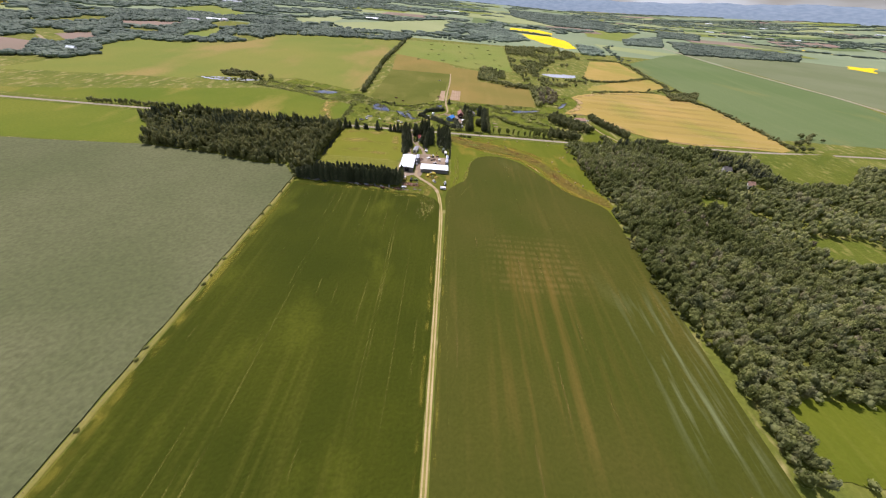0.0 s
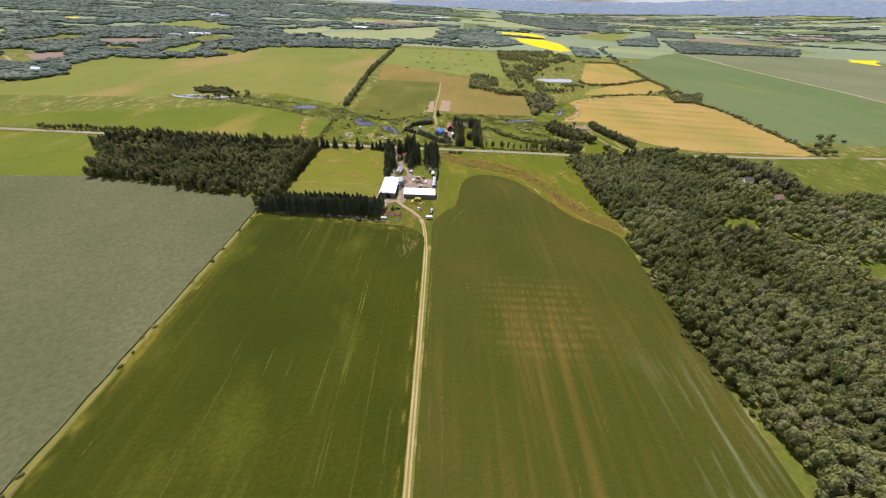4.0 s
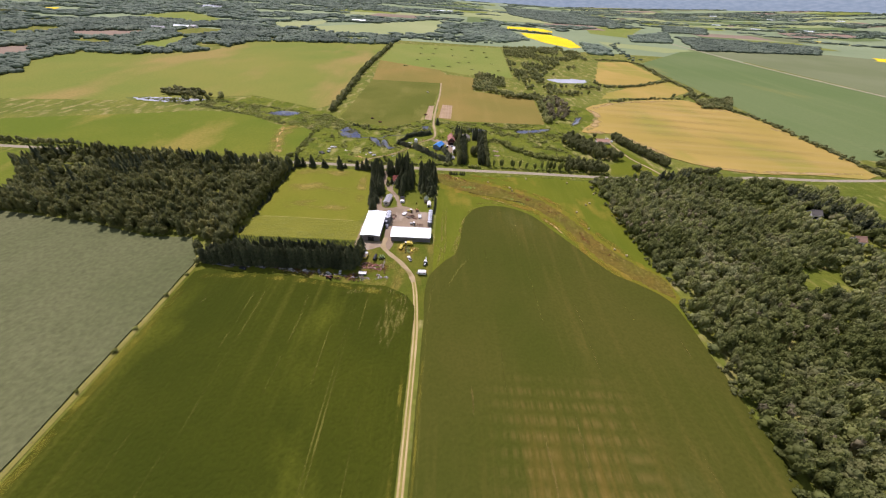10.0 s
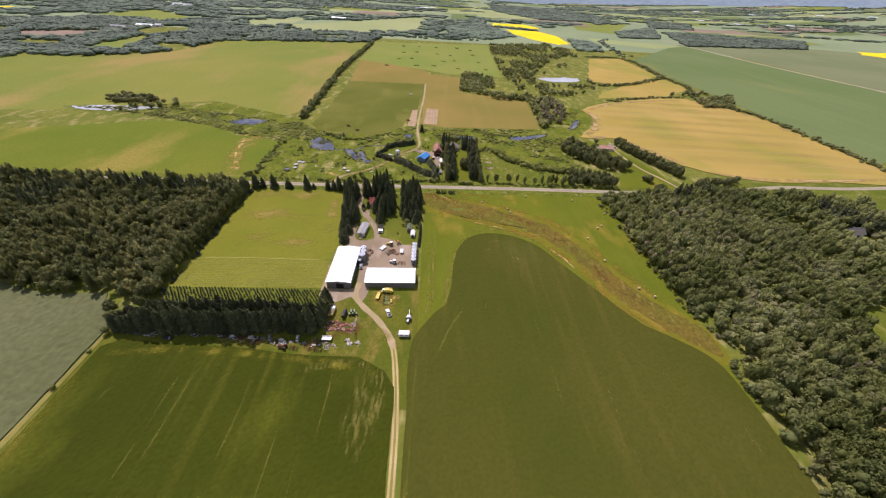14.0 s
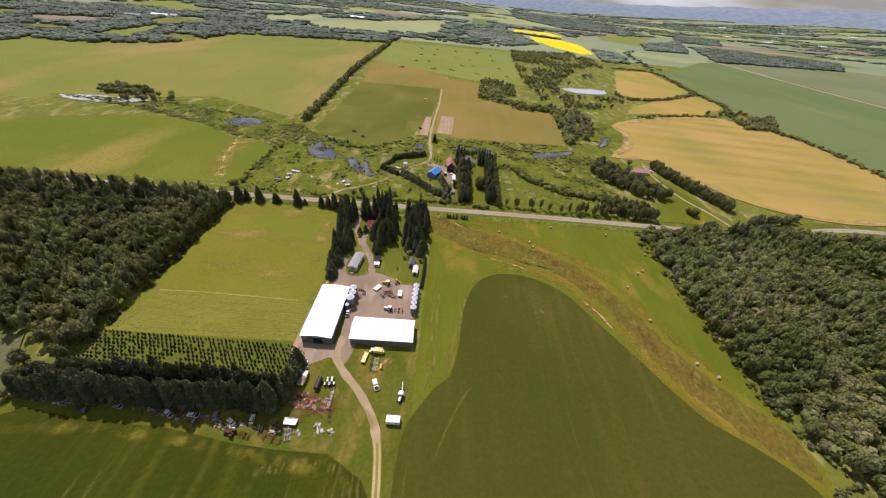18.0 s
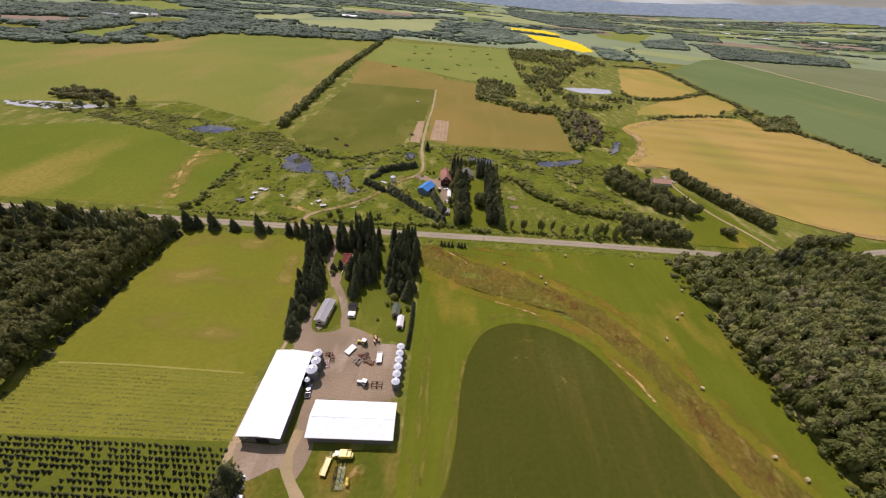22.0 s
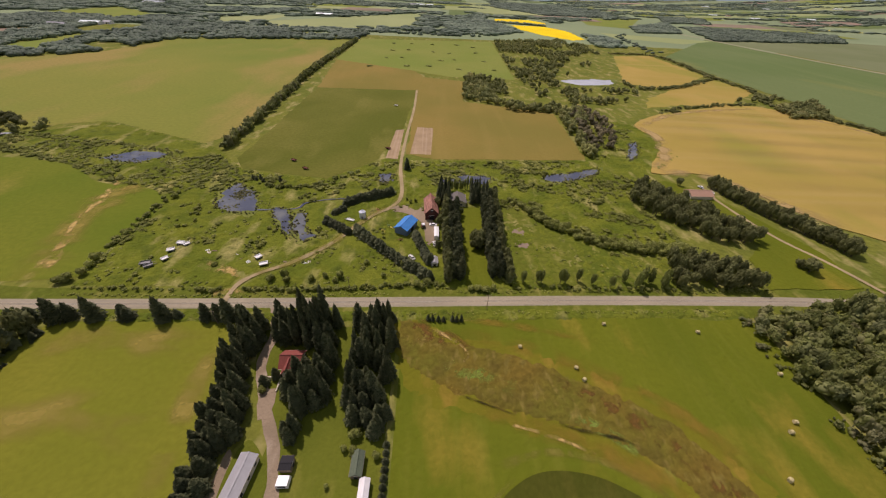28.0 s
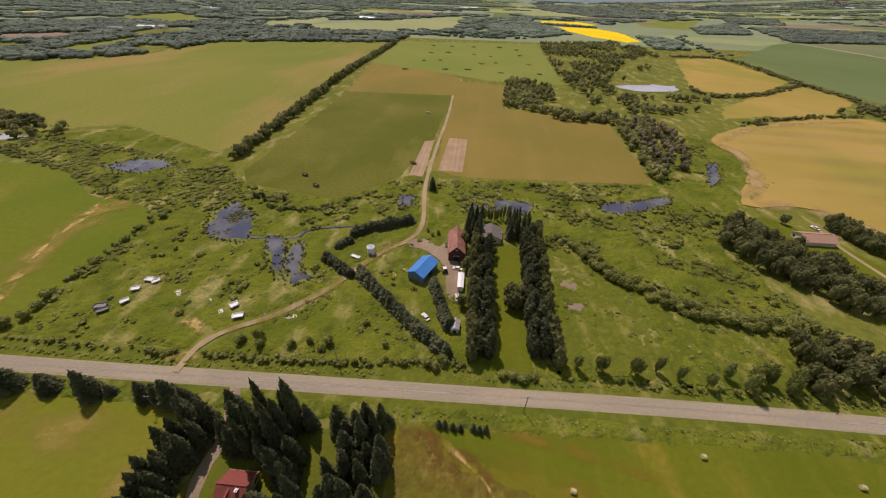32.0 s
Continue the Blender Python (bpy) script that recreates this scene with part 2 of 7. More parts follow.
M_LAWN = field_mat("lawn", col(98, 104, 32), col(88, 96, 28), 0.05, 0.7, patch=col(126, 122, 52), patch_scale=0.05, patch_lo=0.6)
M_SWALE = field_mat("dry_sedge", col(114, 97, 38), col(104, 101, 35), 0.05, 0.5, patch=col(130, 117, 55), patch_scale=0.2, patch_lo=0.55, dark=0.35, relief=1.0, streak=col(88, 66, 36), streak_dir=(1, 1, 1), streak_scale=0.1, streak_amount=0.6)
M_FRINGE = field_mat("orange_dry_fringe", col(112, 108, 29), col(104, 104, 25), 0.05, 0.6, patch=col(138, 116, 44), patch_scale=0.07, patch_lo=0.54)
M_STUBBLE = field_mat("ripe_stubble", patch=col(136, 132, 54), patch_scale=0.007, patch_lo=0.5, c1=col(168, 143, 74), c2=col(152, 134, 62), big=0.008, fine=0.3, streak=col(172, 148, 96), streak_dir=(0.03, 1, 1), streak_scale=0.06, dark=0.85)
M_C_DARK = field_mat("pasture_dark", col(92, 97, 33), col(108, 107, 44), 0.012, 0.4, dark=0.7, patch=col(118, 114, 52), patch_scale=0.015, patch_lo=0.56)
M_C_TAN = field_mat("pasture_dry", col(136, 118, 58), col(120, 112, 50), 0.008, 0.4, streak=col(148, 128, 70), streak_scale=0.05, streak_dir=(1, 0.1, 1))
M_C_TOP = field_mat("pasture_green", col(116, 128, 54), col(128, 132, 62), 0.008, 0.3)
M_NW = field_mat("wide_hayfield", col(112, 122, 48), col(130, 128, 56), 0.004, 0.3, patch=col(150, 130, 72), patch_scale=0.005, patch_lo=0.5)
M_W1 = field_mat("west_hayfield", col(94, 108, 28), col(112, 116, 36), 0.008, 0.4, patch=col(142, 128, 58), patch_scale=0.01, patch_lo=0.52)
M_RG = field_mat("blue_green_crop", col(104, 118, 70), col(94, 112, 62), 0.004, 0.2, dark=0.8, patch=col(134, 130, 68), patch_scale=0.004, patch_lo=0.6, streak=col(116, 126, 76), streak_dir=(1, 0.05, 1), streak_scale=0.03, streak_amount=0.5)
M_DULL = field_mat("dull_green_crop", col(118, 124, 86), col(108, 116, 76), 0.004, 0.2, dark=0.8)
M_CANOLA = field_mat("canola_in_bloom", col(238, 206, 20), col(228, 194, 18), 0.01, 0.2, dark=0.85)
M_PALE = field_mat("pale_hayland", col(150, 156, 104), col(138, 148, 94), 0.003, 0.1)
M_BROWN = field_mat("fallow_brown", col(146, 126, 106), col(132, 118, 96), 0.005, 0.2)
M_SOIL = field_mat("garden_soil", col(166, 142, 108), col(150, 128, 96), 0.1, 1.0, streak=col(196, 172, 146), streak_dir=(1, 0.02, 1), streak_scale=0.5, dark=0.8)
M_GRAVEL = field_mat("gravel_yard", col(152, 134, 108), col(134, 118, 94), 0.05, 1.2, patch=col(166, 150, 126), patch_scale=0.06, patch_lo=0.52, dark=0.7)
M_LANE = field_mat("lane_gravel", col(172, 152, 114), col(152, 136, 98), 0.06, 1.0, dark=0.75)
M_TRACK = field_mat("dirt_track", col(184, 162, 112), col(166, 146, 94), 0.06, 1.0, dark=0.8)
M_TRACKMID = field_mat("track_grass_strip", col(140, 132, 66), col(122, 120, 54), 0.08, 1.0)
M_ROAD = field_mat("worn_asphalt", col(160, 148, 122), col(146, 136, 112), 0.03, 1.0, streak=col(138, 130, 118), streak_dir=(0.01, 1, 1), streak_scale=0.8, dark=0.85)
M_SHOULDER = field_mat("road_shoulder", col(158, 150, 122), col(144, 138, 106), 0.05, 0.8)
M_PALELINE = field_mat("flattened_straw", col(150, 144, 76), col(138, 136, 62), 0.1, 0.9)
M_DITCH = field_mat("ditch_grass", col(90, 101, 30), col(104, 109, 37), 0.03, 0.4, dark=0.5, patch=col(134, 130, 62), patch_scale=0.09, patch_lo=0.54, relief=0.9)
M_ROUGH = field_mat("tussock_meadow", col(114, 120, 37), col(93, 105, 29), 0.05, 0.9, dark=0.42, relief=1.0, patch=col(158, 150, 88), patch_scale=0.05, patch_lo=0.55, streak=col(72, 86, 30), streak_dir=(1, 1, 1), streak_scale=0.14, streak_amount=0.95)
# far grass with the haze of distance mixed into its base colour
M_FARPLAIN = field_mat("hazed_plain_grass", col(136, 148, 108), col(122, 136, 98), 0.002, 0.05)
# sun glint on far water, put into the base colour as pale grey
M_WATER_PALE = plain_mat("water_painted_glint", col(186, 186, 184), 0.2, 0.05, 0.15)
M_MARSH = field_mat("marsh_grass", col(122, 126, 58), col(100, 110, 50), 0.03, 0.25, patch=col(136, 134, 84), patch_scale=0.04, dark=0.5, relief=1.0)
# haze of distance painted blue-grey, plus an added glow on the hills
M_HILL, nt, b = base_mat("hazy_glowing_hills", 1.0, 0, 0)
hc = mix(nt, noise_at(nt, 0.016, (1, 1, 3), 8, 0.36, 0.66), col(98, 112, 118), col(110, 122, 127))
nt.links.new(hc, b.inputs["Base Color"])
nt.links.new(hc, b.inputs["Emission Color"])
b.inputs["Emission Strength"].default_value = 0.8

def fade_mat(name, c1, c2, lo=0.42, hi=0.62, scale=0.3, stretch=(1, 1, 1), amount=1.0):
    """A thin broken cover over the ground below, gone at its edges."""
    m, nt, b = base_mat(name, 0.95, 0, 0.06)
    nt.links.new(mix(nt, noise_at(nt, 0.7, (1, 1, 1), 4, 0.35, 0.65), c1, c2), b.inputs["Base Color"])
    at = nt.nodes.new("ShaderNodeAttribute")
    at.attribute_name = "cover"
    tp, ms = nt.nodes.new("ShaderNodeBsdfTransparent"), nt.nodes.new("ShaderNodeMixShader")
    nt.links.new(times(nt, at.outputs["Fac"], noise_at(nt, scale, stretch, 5, lo, hi), amount), ms.inputs[0])
    nt.links.new(tp.outputs[0], ms.inputs[1])
    nt.links.new(b.outputs[0], ms.inputs[2])
    nt.links.new(ms.outputs[0], nt.nodes["Material Output"].inputs["Surface"])
    return m


F_TRAM = fade_mat("wheel_pressed_crop", col(128, 124, 52), col(112, 112, 42), 0.32, 0.66, 0.12, (1, 0.35, 1), 0.5)
F_DRYEDGE = fade_mat("dry_crop_edge", col(142, 132, 46), col(120, 116, 36), 0.45, 0.64, 0.12, (1, 0.6, 1), 0.6)
F_LODGED = fade_mat("lodged_pale_crop", col(160, 148, 80), col(124, 120, 50), 0.5, 0.66, 0.8, (1, 0.16, 1), 0.42)
F_ORANGE = fade_mat("orange_dry_grass", col(146, 118, 46), col(132, 112, 40), 0.4, 0.66, 0.08, (1, 1, 1), 0.6)
F_SCRAPE = fade_mat("bare_scraped_soil", col(196, 166, 104), col(164, 140, 74), 0.44, 0.6, 0.16, (1, 1, 1), 0.9)
F_WORN = fade_mat("worn_grass_track", col(138, 130, 58), col(122, 116, 46), 0.36, 0.6, 0.2, (1, 0.5, 1), 0.65)
F_PALE = fade_mat("pale_stubble_rim", col(182, 156, 106), col(168, 144, 92), 0.36, 0.58, 0.05, (1, 1, 1), 0.8)
F_SWATH = fade_mat("harvest_swath_straw", col(184, 158, 104), col(150, 132, 66), 0.25, 0.8, 0.03, (0.25, 1, 1), 0.3)
F_ROADMID = fade_mat("pale_road_crown", col(176, 168, 146), col(164, 156, 134), 0.3, 0.6, 0.1, (0.4, 1, 1), 0.7)
F_DRYGRASS = fade_mat("dry_pale_grass", col(158, 140, 70), col(144, 130, 58), 0.42, 0.66, 0.07, (0.6, 1, 1), 0.7)
F_THIN = fade_mat("thin_brown_crop", col(142, 122, 62), col(126, 112, 54), 0.36, 0.66, 0.12, (1, 0.3, 1), 0.42)
# thin dark cover: the wet bank's shadow painted on the ground
F_DARK = fade_mat("wet_bank_shadow_tone", col(44, 40, 20), col(58, 52, 26), 0.3, 0.55, 0.15, (1, 1, 1), 0.85)
F_GREEN = fade_mat("bright_wet_grass", col(126, 140, 60), col(112, 130, 50), 0.38, 0.62, 0.12, (1, 1, 1), 0.8)
F_BROWN = fade_mat("rusty_sedge_cover", col(118, 84, 40), col(100, 78, 38), 0.44, 0.62, 0.2, (1, 1, 1), 0.75)

# whitish sky reflection is mixed into the water's base colour
M_WATER, nt, b = base_mat("pond_water_sky_tint", 0.08, 0, 0.5)
nt.links.new(mix(nt, noise_at(nt, 0.08, (1, 1, 1), 5, 0.4, 0.7), col(70, 74, 86), col(108, 110, 104)), b.inputs["Base Color"])
bump(nt, b, noise_at(nt, 0.9, (1, 1, 1), 3, 0.2, 0.8), 0.12, 0.1)

M_SPRUCE = leaf_mat("spruce_needles", col(84, 92, 60), col(126, 128, 86))
M_FOREST = leaf_mat("aspen_leaves", col(138, 146, 74), col(170, 170, 102), 0.022, c3=col(136, 140, 98), c4=col(164, 156, 114))
M_DARKWOOD = leaf_mat("dark_wood_leaves", col(124, 128, 68), col(158, 154, 94), 0.03, c3=col(112, 118, 80), c4=col(160, 154, 88))
M_SCRUB = leaf_mat("willow_scrub_leaves", col(146, 152, 62), col(182, 182, 96), 0.05, c3=col(122, 132, 60), cell=0.12)
M_BRUSH = leaf_mat("grey_brown_brush", col(142, 134, 98), col(162, 150, 112), 0.05)
M_REED = leaf_mat("reeds", col(140, 140, 82), col(166, 160, 106), 0.1)
M_MIDWOOD = leaf_mat("valley_wood_leaves", col(144, 148, 82), col(172, 170, 104), 0.03, c3=col(128, 136, 84), c4=col(168, 160, 100), cell=0.12)
M_POPLAR = leaf_mat("poplar_leaves", col(136, 146, 68), col(164, 168, 96))
M_BUSH = leaf_mat("willow_leaves", col(142, 150, 68), col(172, 172, 98))
# base colour paled and blued to stand for haze over far woods
M_FARWOOD = leaf_mat("hazed_far_wood_leaves", col(140, 158, 130), col(164, 176, 144), 0.01)
M_BARK = plain_mat("bark", col(96, 84, 70), 0.4, 6, 0.9, relief=0.6)
M_WHITE_ROOF = metal_roof("white_sheet_roof", col(238, 247, 238), 0.4, 4.0, 1)
M_WHITE_ROOF_X = metal_roof("white_sheet_roof_cross", col(238, 247, 238), 0.4, 4.0, 0)
M_WALL_GREY = metal_roof("grey_sheet_wall", col(114, 110, 106), 0.5, 5.0, 0)
M_WALL_WHITE = metal_roof("white_sheet_wall", col(226, 222, 214), 0.5, 5.0, 0)
# near-black of machine parts, also painted for the unlit inside of doorways
M_DARK = plain_mat("dark_parts_and_door_shade", col(34, 32, 32), 0.3, 2, 0.8)
M_GALV = plain_mat("galvanised_steel", col(196, 200, 204), 0.2, 3, 0.35, 0.6)
# bin sheet in two tones: paler for roofs, darker for most shells
M_BINROOF = plain_mat("pale_galvanised_sheet", col(226, 228, 230), 0.12, 2, 0.4, 0.15)
M_BINSIDE = plain_mat("dark_galvanised_shell", col(138, 142, 148), 0.25, 1.5, 0.45, 0.5, stretch=(1, 1, 0.2))
M_GREY_ROOF = metal_roof("grey_sheet_roof", col(156, 154, 150), 0.45, 5.0, 1)
M_BLUE_ROOF = metal_roof("blue_sheet_roof", col(60, 132, 196), 0.45, 5.0, 1)
M_WALL_BLUE = metal_roof("blue_grey_sheet_wall", col(104, 124, 148), 0.5, 5.0, 0)
M_RED_ROOF = plain_mat("red_shingle", col(142, 74, 60), 0.3, 2.5, 0.85, relief=0.4)
M_RUST_ROOF = plain_mat("rusty_roof", col(182, 128, 106), 0.62, 1.1, 0.7, 0.2, stretch=(1, 0.2, 1))
M_DARKRED = plain_mat("dark_red_boards", col(92, 54, 46), 0.35, 3, 0.85, relief=0.3)
M_DULL_ROOF = plain_mat("dull_grey_shingle", col(112, 106, 96), 0.25, 2, 0.85)
M_GREEN_ROOF = plain_mat("moss_green_roof", col(98, 108, 84), 0.3, 2, 0.85)
M_TAN_ROOF = plain_mat("tan_shingle", col(176, 138, 112), 0.2, 2.5, 0.85)
M_CREAM = plain_mat("cream_siding", col(214, 202, 176), 0.12, 3, 0.7)
M_WOOD = plain_mat("weathered_wood", col(150, 132, 108), 0.35, 4, 0.9, relief=0.4)
M_HAYBALE = plain_mat("cured_hay", col(206, 190, 136), 0.35, 8, 0.95, relief=0.8)
M_GLASS = plain_mat("window_glass", col(44, 52, 60), 0.2, 1, 0.08, 0, 0, 0.8)
M_RUBBER = plain_mat("tyre_rubber", col(30, 29, 28), 0.2, 8, 0.85)
M_STEEL = plain_mat("dull_steel", col(120, 116, 110), 0.3, 6, 0.5, 0.6)
M_RUST = plain_mat("rusted_iron", col(112, 66, 46), 0.45, 5, 0.85, 0.2, relief=0.4)


def paint(name, r, g, b_):
    return plain_mat(name, col(r, g, b_), 0.12, 3, 0.35, 0.0, spec=0.5)


P_OLDWHITE, P_OLDGREY, P_OLDBLUE = paint("chalky_white_paint", 206, 202, 190), paint("faded_grey_paint", 132, 130, 124), paint("faded_blue_paint", 100, 112, 126)
P_WHITE, P_YELLOW = paint("white_paint", 232, 230, 222), paint("yellow_paint", 214, 190, 70)
P_RED, P_GREEN = paint("red_paint", 122, 50, 36), paint("green_paint", 104, 128, 50)
P_BLACK, P_ORANGE = paint("black_paint", 40, 40, 42), paint("orange_paint", 176, 124, 76)
P_BLUE, P_SILVER = paint("blue_paint", 70, 96, 132), paint("silver_paint", 176, 178, 180)


# ---- building helpers ----
def mesh_ob(name, verts, faces, mat, parent=None, label=""):
    me = bpy.data.meshes.new(name)
    me.from_pydata([tuple(v) for v in verts], [], [tuple(f) for f in faces])
    me.materials.append(mat)
    ob = new(name, me)
    if parent:
        ob.parent = parent
    if label:
        tagged(ob, label)
    return ob


def part(name, bm, mat, parent, label=""):
    me = bpy.data.meshes.new(name)
    bm.normal_update()
    bm.to_mesh(me)
    bm.free()
    me.materials.append(mat)
    ob = new(name, me)
    ob.parent = parent
    if label:
        tagged(ob, label)
    return ob


def thing(name, label, category, group="", kind="", at=(0, 0, 0), turn=0.0):
    ob = new(name)
    ob.empty_display_size = 0.5
    ob.matrix_basis = pose(*at, 0, 0, turn)
    return tagged(ob, label, category, group, kind)


def add_box(bm, c, s, turn=0.0, bevel=0.0):
    r = bmesh.ops.create_cube(bm, size=1.0, matrix=Matrix.Translation(c) @ Matrix.Rotation(radians(turn), 4, "Z") @ Matrix.Diagonal((*s, 1)))
    if bevel:
        es = list({e for v in r["verts"] for e in v.link_edges})
        bmesh.ops.bevel(bm, geom=es, offset=bevel, segments=1, affect="EDGES")


def box(c, s, turn=0.0, bevel=0.0):
    bm = bmesh.new()
    add_box(bm, c, s, turn, bevel)
    return bm


def add_cyl(bm, c, r, h, axis="Z", seg=16, r2=None):
    rot = {"Z": Matrix(), "X": Matrix.Rotation(radians(90), 4, "Y"), "Y": Matrix.Rotation(radians(90), 4, "X")}[axis]
    bmesh.ops.create_cone(bm, cap_ends=True, segments=seg, radius1=r, radius2=r if r2 is None else r2, depth=h, matrix=Matrix.Translation(c) @ rot)


def cyl(c, r, h, axis="Z", seg=16, r2=None):
    bm = bmesh.new()
    add_cyl(bm, c, r, h, axis, seg, r2)
    return bm


def poly_bm(pts):
    """A prism from a list of 3D corner loops (bottom ring, top ring)."""
    bm = bmesh.new()
    a, b_ = pts
    va = [bm.verts.new(p) for p in a]
    vb = [bm.verts.new(p) for p in b_]
    n = len(va)
    bm.faces.new(va[::-1])
    bm.faces.new(vb)
    for i in range(n):
        bm.faces.new((va[i], va[(i + 1) % n], vb[(i + 1) % n], vb[i]))
    return bm


def smooth(pts, closed=False, step=6):
    """Catmull-Rom curve through plan points."""
    n, out = len(pts), []
    for i in range(n if closed else n - 1):
        p = [Vector(pts[(i + k) % n] if closed else pts[min(max(i + k, 0), n - 1)]) for k in (-1, 0, 1, 2)]
        for s in range(step):
            t = s / step
            out.append(0.5 * (2 * p[1] + (p[2] - p[0]) * t + (2 * p[0] - 5 * p[1] + 4 * p[2] - p[3]) * t * t + (3 * p[1] - p[0] - 3 * p[2] + p[3]) * t ** 3))
    if not closed:
        out.append(Vector(pts[-1]))
    return [(v.x, v.y) for v in out]


LAYER = [0.0]


def sheet(name, pts, mat, label, z=None, thick=0.0, kind="structure", category="field", rough_edge=0.0, freq=0.09):
    """A flat piece of land on the ground sheet; thick: a standing crop with an edge."""
    if z is None:
        LAYER[0] += 0.004
        z = 0.02 + LAYER[0]
    if rough_edge:
        q = []
        for i, p in enumerate(pts):
            a, b_ = Vector(p), Vector(pts[(i + 1) % len(pts)])
            k = max(1, int((b_ - a).length * freq * 2.2))
            for s in range(k):
                w = a.lerp(b_, s / k)
                o = noise.noise_vector((w.x * freq, w.y * freq, 3.3)) * rough_edge
                q.append((w.x + o.x, w.y + o.y))
        pts = q
    bm = bmesh.new()
    vs = [bm.verts.new((x, y, z + thick)) for x, y in pts]
    f = bm.faces.new(vs)
    f.normal_update()
    if f.normal.z < 0:
        f.normal_flip()
    if thick:
        lo = [bm.verts.new((x, y, 0.0)) for x, y in pts]
        n = len(vs)
        for i in range(n):
            bm.faces.new((vs[i], vs[(i + 1) % n], lo[(i + 1) % n], lo[i]))
        bmesh.ops.recalc_face_normals(bm, faces=bm.faces)
    bmesh.ops.triangulate(bm, faces=[f])
    me = bpy.data.meshes.new(name)
    bm.to_mesh(me)
    bm.free()
    me.materials.append(mat)
    return tagged(new(name, me), label, category, "", kind)


def ribbon(name, pts, width, mat, label, z=None, category="track", offset=0.0, kind="structure", wobble=0.0):
    """A strip of ground along a plan curve."""
    if z is None:
        LAYER[0] += 0.004
        z = 0.02 + LAYER[0]
    c = smooth(pts)
    verts, faces = [], []
    for i, p in enumerate(c):
        a, b_ = Vector(c[max(i - 1, 0)]), Vector(c[min(i + 1, len(c) - 1)])
        d = (b_ - a).normalized()
        nrm = Vector((d.y, -d.x))
        w = width * (1 + wobble * noise.noise((p[0] * 0.2, p[1] * 0.2, 1.7)))
        o = Vector(p) + nrm * offset
        verts += [(*(o - nrm * w / 2), z), (*(o + nrm * w / 2), z)]
        if i:
            k = 2 * i
            faces.append((k - 2, k - 1, k + 1, k))
    return tagged(mesh_ob(name, verts, faces, mat), label, category, "", kind)


def soft_ribbon(name, pts, width, mat, label, z=None, category="track", wobble=0.5, kind="structure"):
    """A thin strip over the ground along a plan curve, fading out to its sides and ends."""
    if z is None:
        LAYER[0] += 0.004
        z = 0.02 + LAYER[0]
    c = smooth(pts, step=8)
    verts, faces, cover = [], [], []
    for i, p in enumerate(c):
        a, b_ = Vector(c[max(i - 1, 0)]), Vector(c[min(i + 1, len(c) - 1)])
        d = (b_ - a).normalized()
        nrm = Vector((d.y, -d.x))
        w = width * (1 + wobble * noise.noise((p[0] * 0.11, p[1] * 0.11, 1.7)))
        end = min(1.0, 4.0 * i / (len(c) - 1), 4.0 * (len(c) - 1 - i) / (len(c) - 1))
        for f, k in ((-0.5, 0.0), (-0.2, 1.0), (0.2, 1.0), (0.5, 0.0)):
            verts.append((*(Vector(p) + nrm * w * f), z))
            cover.append(k * end)
        if i:
            k = 4 * i
            faces += [(k - 4 + j, k - 3 + j, k + 1 + j, k + j) for j in range(3)]
    ob = mesh_ob(name, verts, faces, mat)
    ob.data.attributes.new("cover", "FLOAT", "POINT").data.foreach_set("value", cover)
    return tagged(ob, label, category, "", kind)


# ---- foliage ----
def ico(sub):
    bm = bmesh.new()
    bmesh.ops.create_icosphere(bm, subdivisions=sub, radius=1.0)
    v = np.array([x.co[:] for x in bm.verts])
    f = np.array([[q.index for q in x.verts] for x in bm.faces])
    bm.free()
    return v, f


ICO1, ICO2 = ico(1), ico(2)


def leaf_cards(rng, centres, normals, size):
    """Small leaf sprays: a bent quad each."""
    n = len(centres)
    nr = normals + rng.normal(0, 0.45, (n, 3))
    nr /= np.linalg.norm(nr, axis=1)[:, None]
    t = np.cross(nr, rng.normal(0, 1, (n, 3)))
    t /= np.linalg.norm(t, axis=1)[:, None]
    u = np.cross(nr, t)
    s = (size * rng.uniform(0.6, 1.35, n))[:, None]
    v = np.stack([centres - t * s, centres - u * s * 0.7 + nr * s * 0.3, centres + t * s, centres + u * s * 0.7 - nr * s * 0.25], 1).reshape(-1, 3)
    f = np.arange(n * 4).reshape(-1, 4)
    return v, np.concatenate([f[:, [0, 1, 2]], f[:, [0, 2, 3]]])


def crown_broad(seed, lobes=6, cards=80, core=1, size=0.17):
    """A broadleaf crown, radius about 1 and height about 2, from 0 up."""
    rng = np.random.default_rng(seed)
    vs, fs, k = [], [], 0
    base_v, base_f = ICO1 if core == 1 else ICO2
    for i in range(lobes):
        a, q = rng.uniform(0, 6.28), rng.uniform(0.15, 0.62) if i else 0.0
        c = np.array([math.cos(a) * q, math.sin(a) * q, rng.uniform(0.65, 1.45) if i else 1.0])
        r = rng.uniform(0.4, 0.62) if i else 0.68
        v = base_v * (r * (0.86 + rng.normal(0, 0.2, len(base_v))))[:, None] * [1, 1, 1.05] + c
        vs.append(v), fs.append(base_f + k)
        k += len(v)
        n = cards // lobes
        d = rng.normal(0, 1, (n, 3)) + [0, 0, 0.35]
        d /= np.linalg.norm(d, axis=1)[:, None]
        cv, cf = leaf_cards(rng, c + d * (r * rng.uniform(0.78, 1.24, n))[:, None], d, size)
        vs.append(cv), fs.append(cf + k)
        k += len(cv)
    return np.concatenate(vs), np.concatenate(fs)


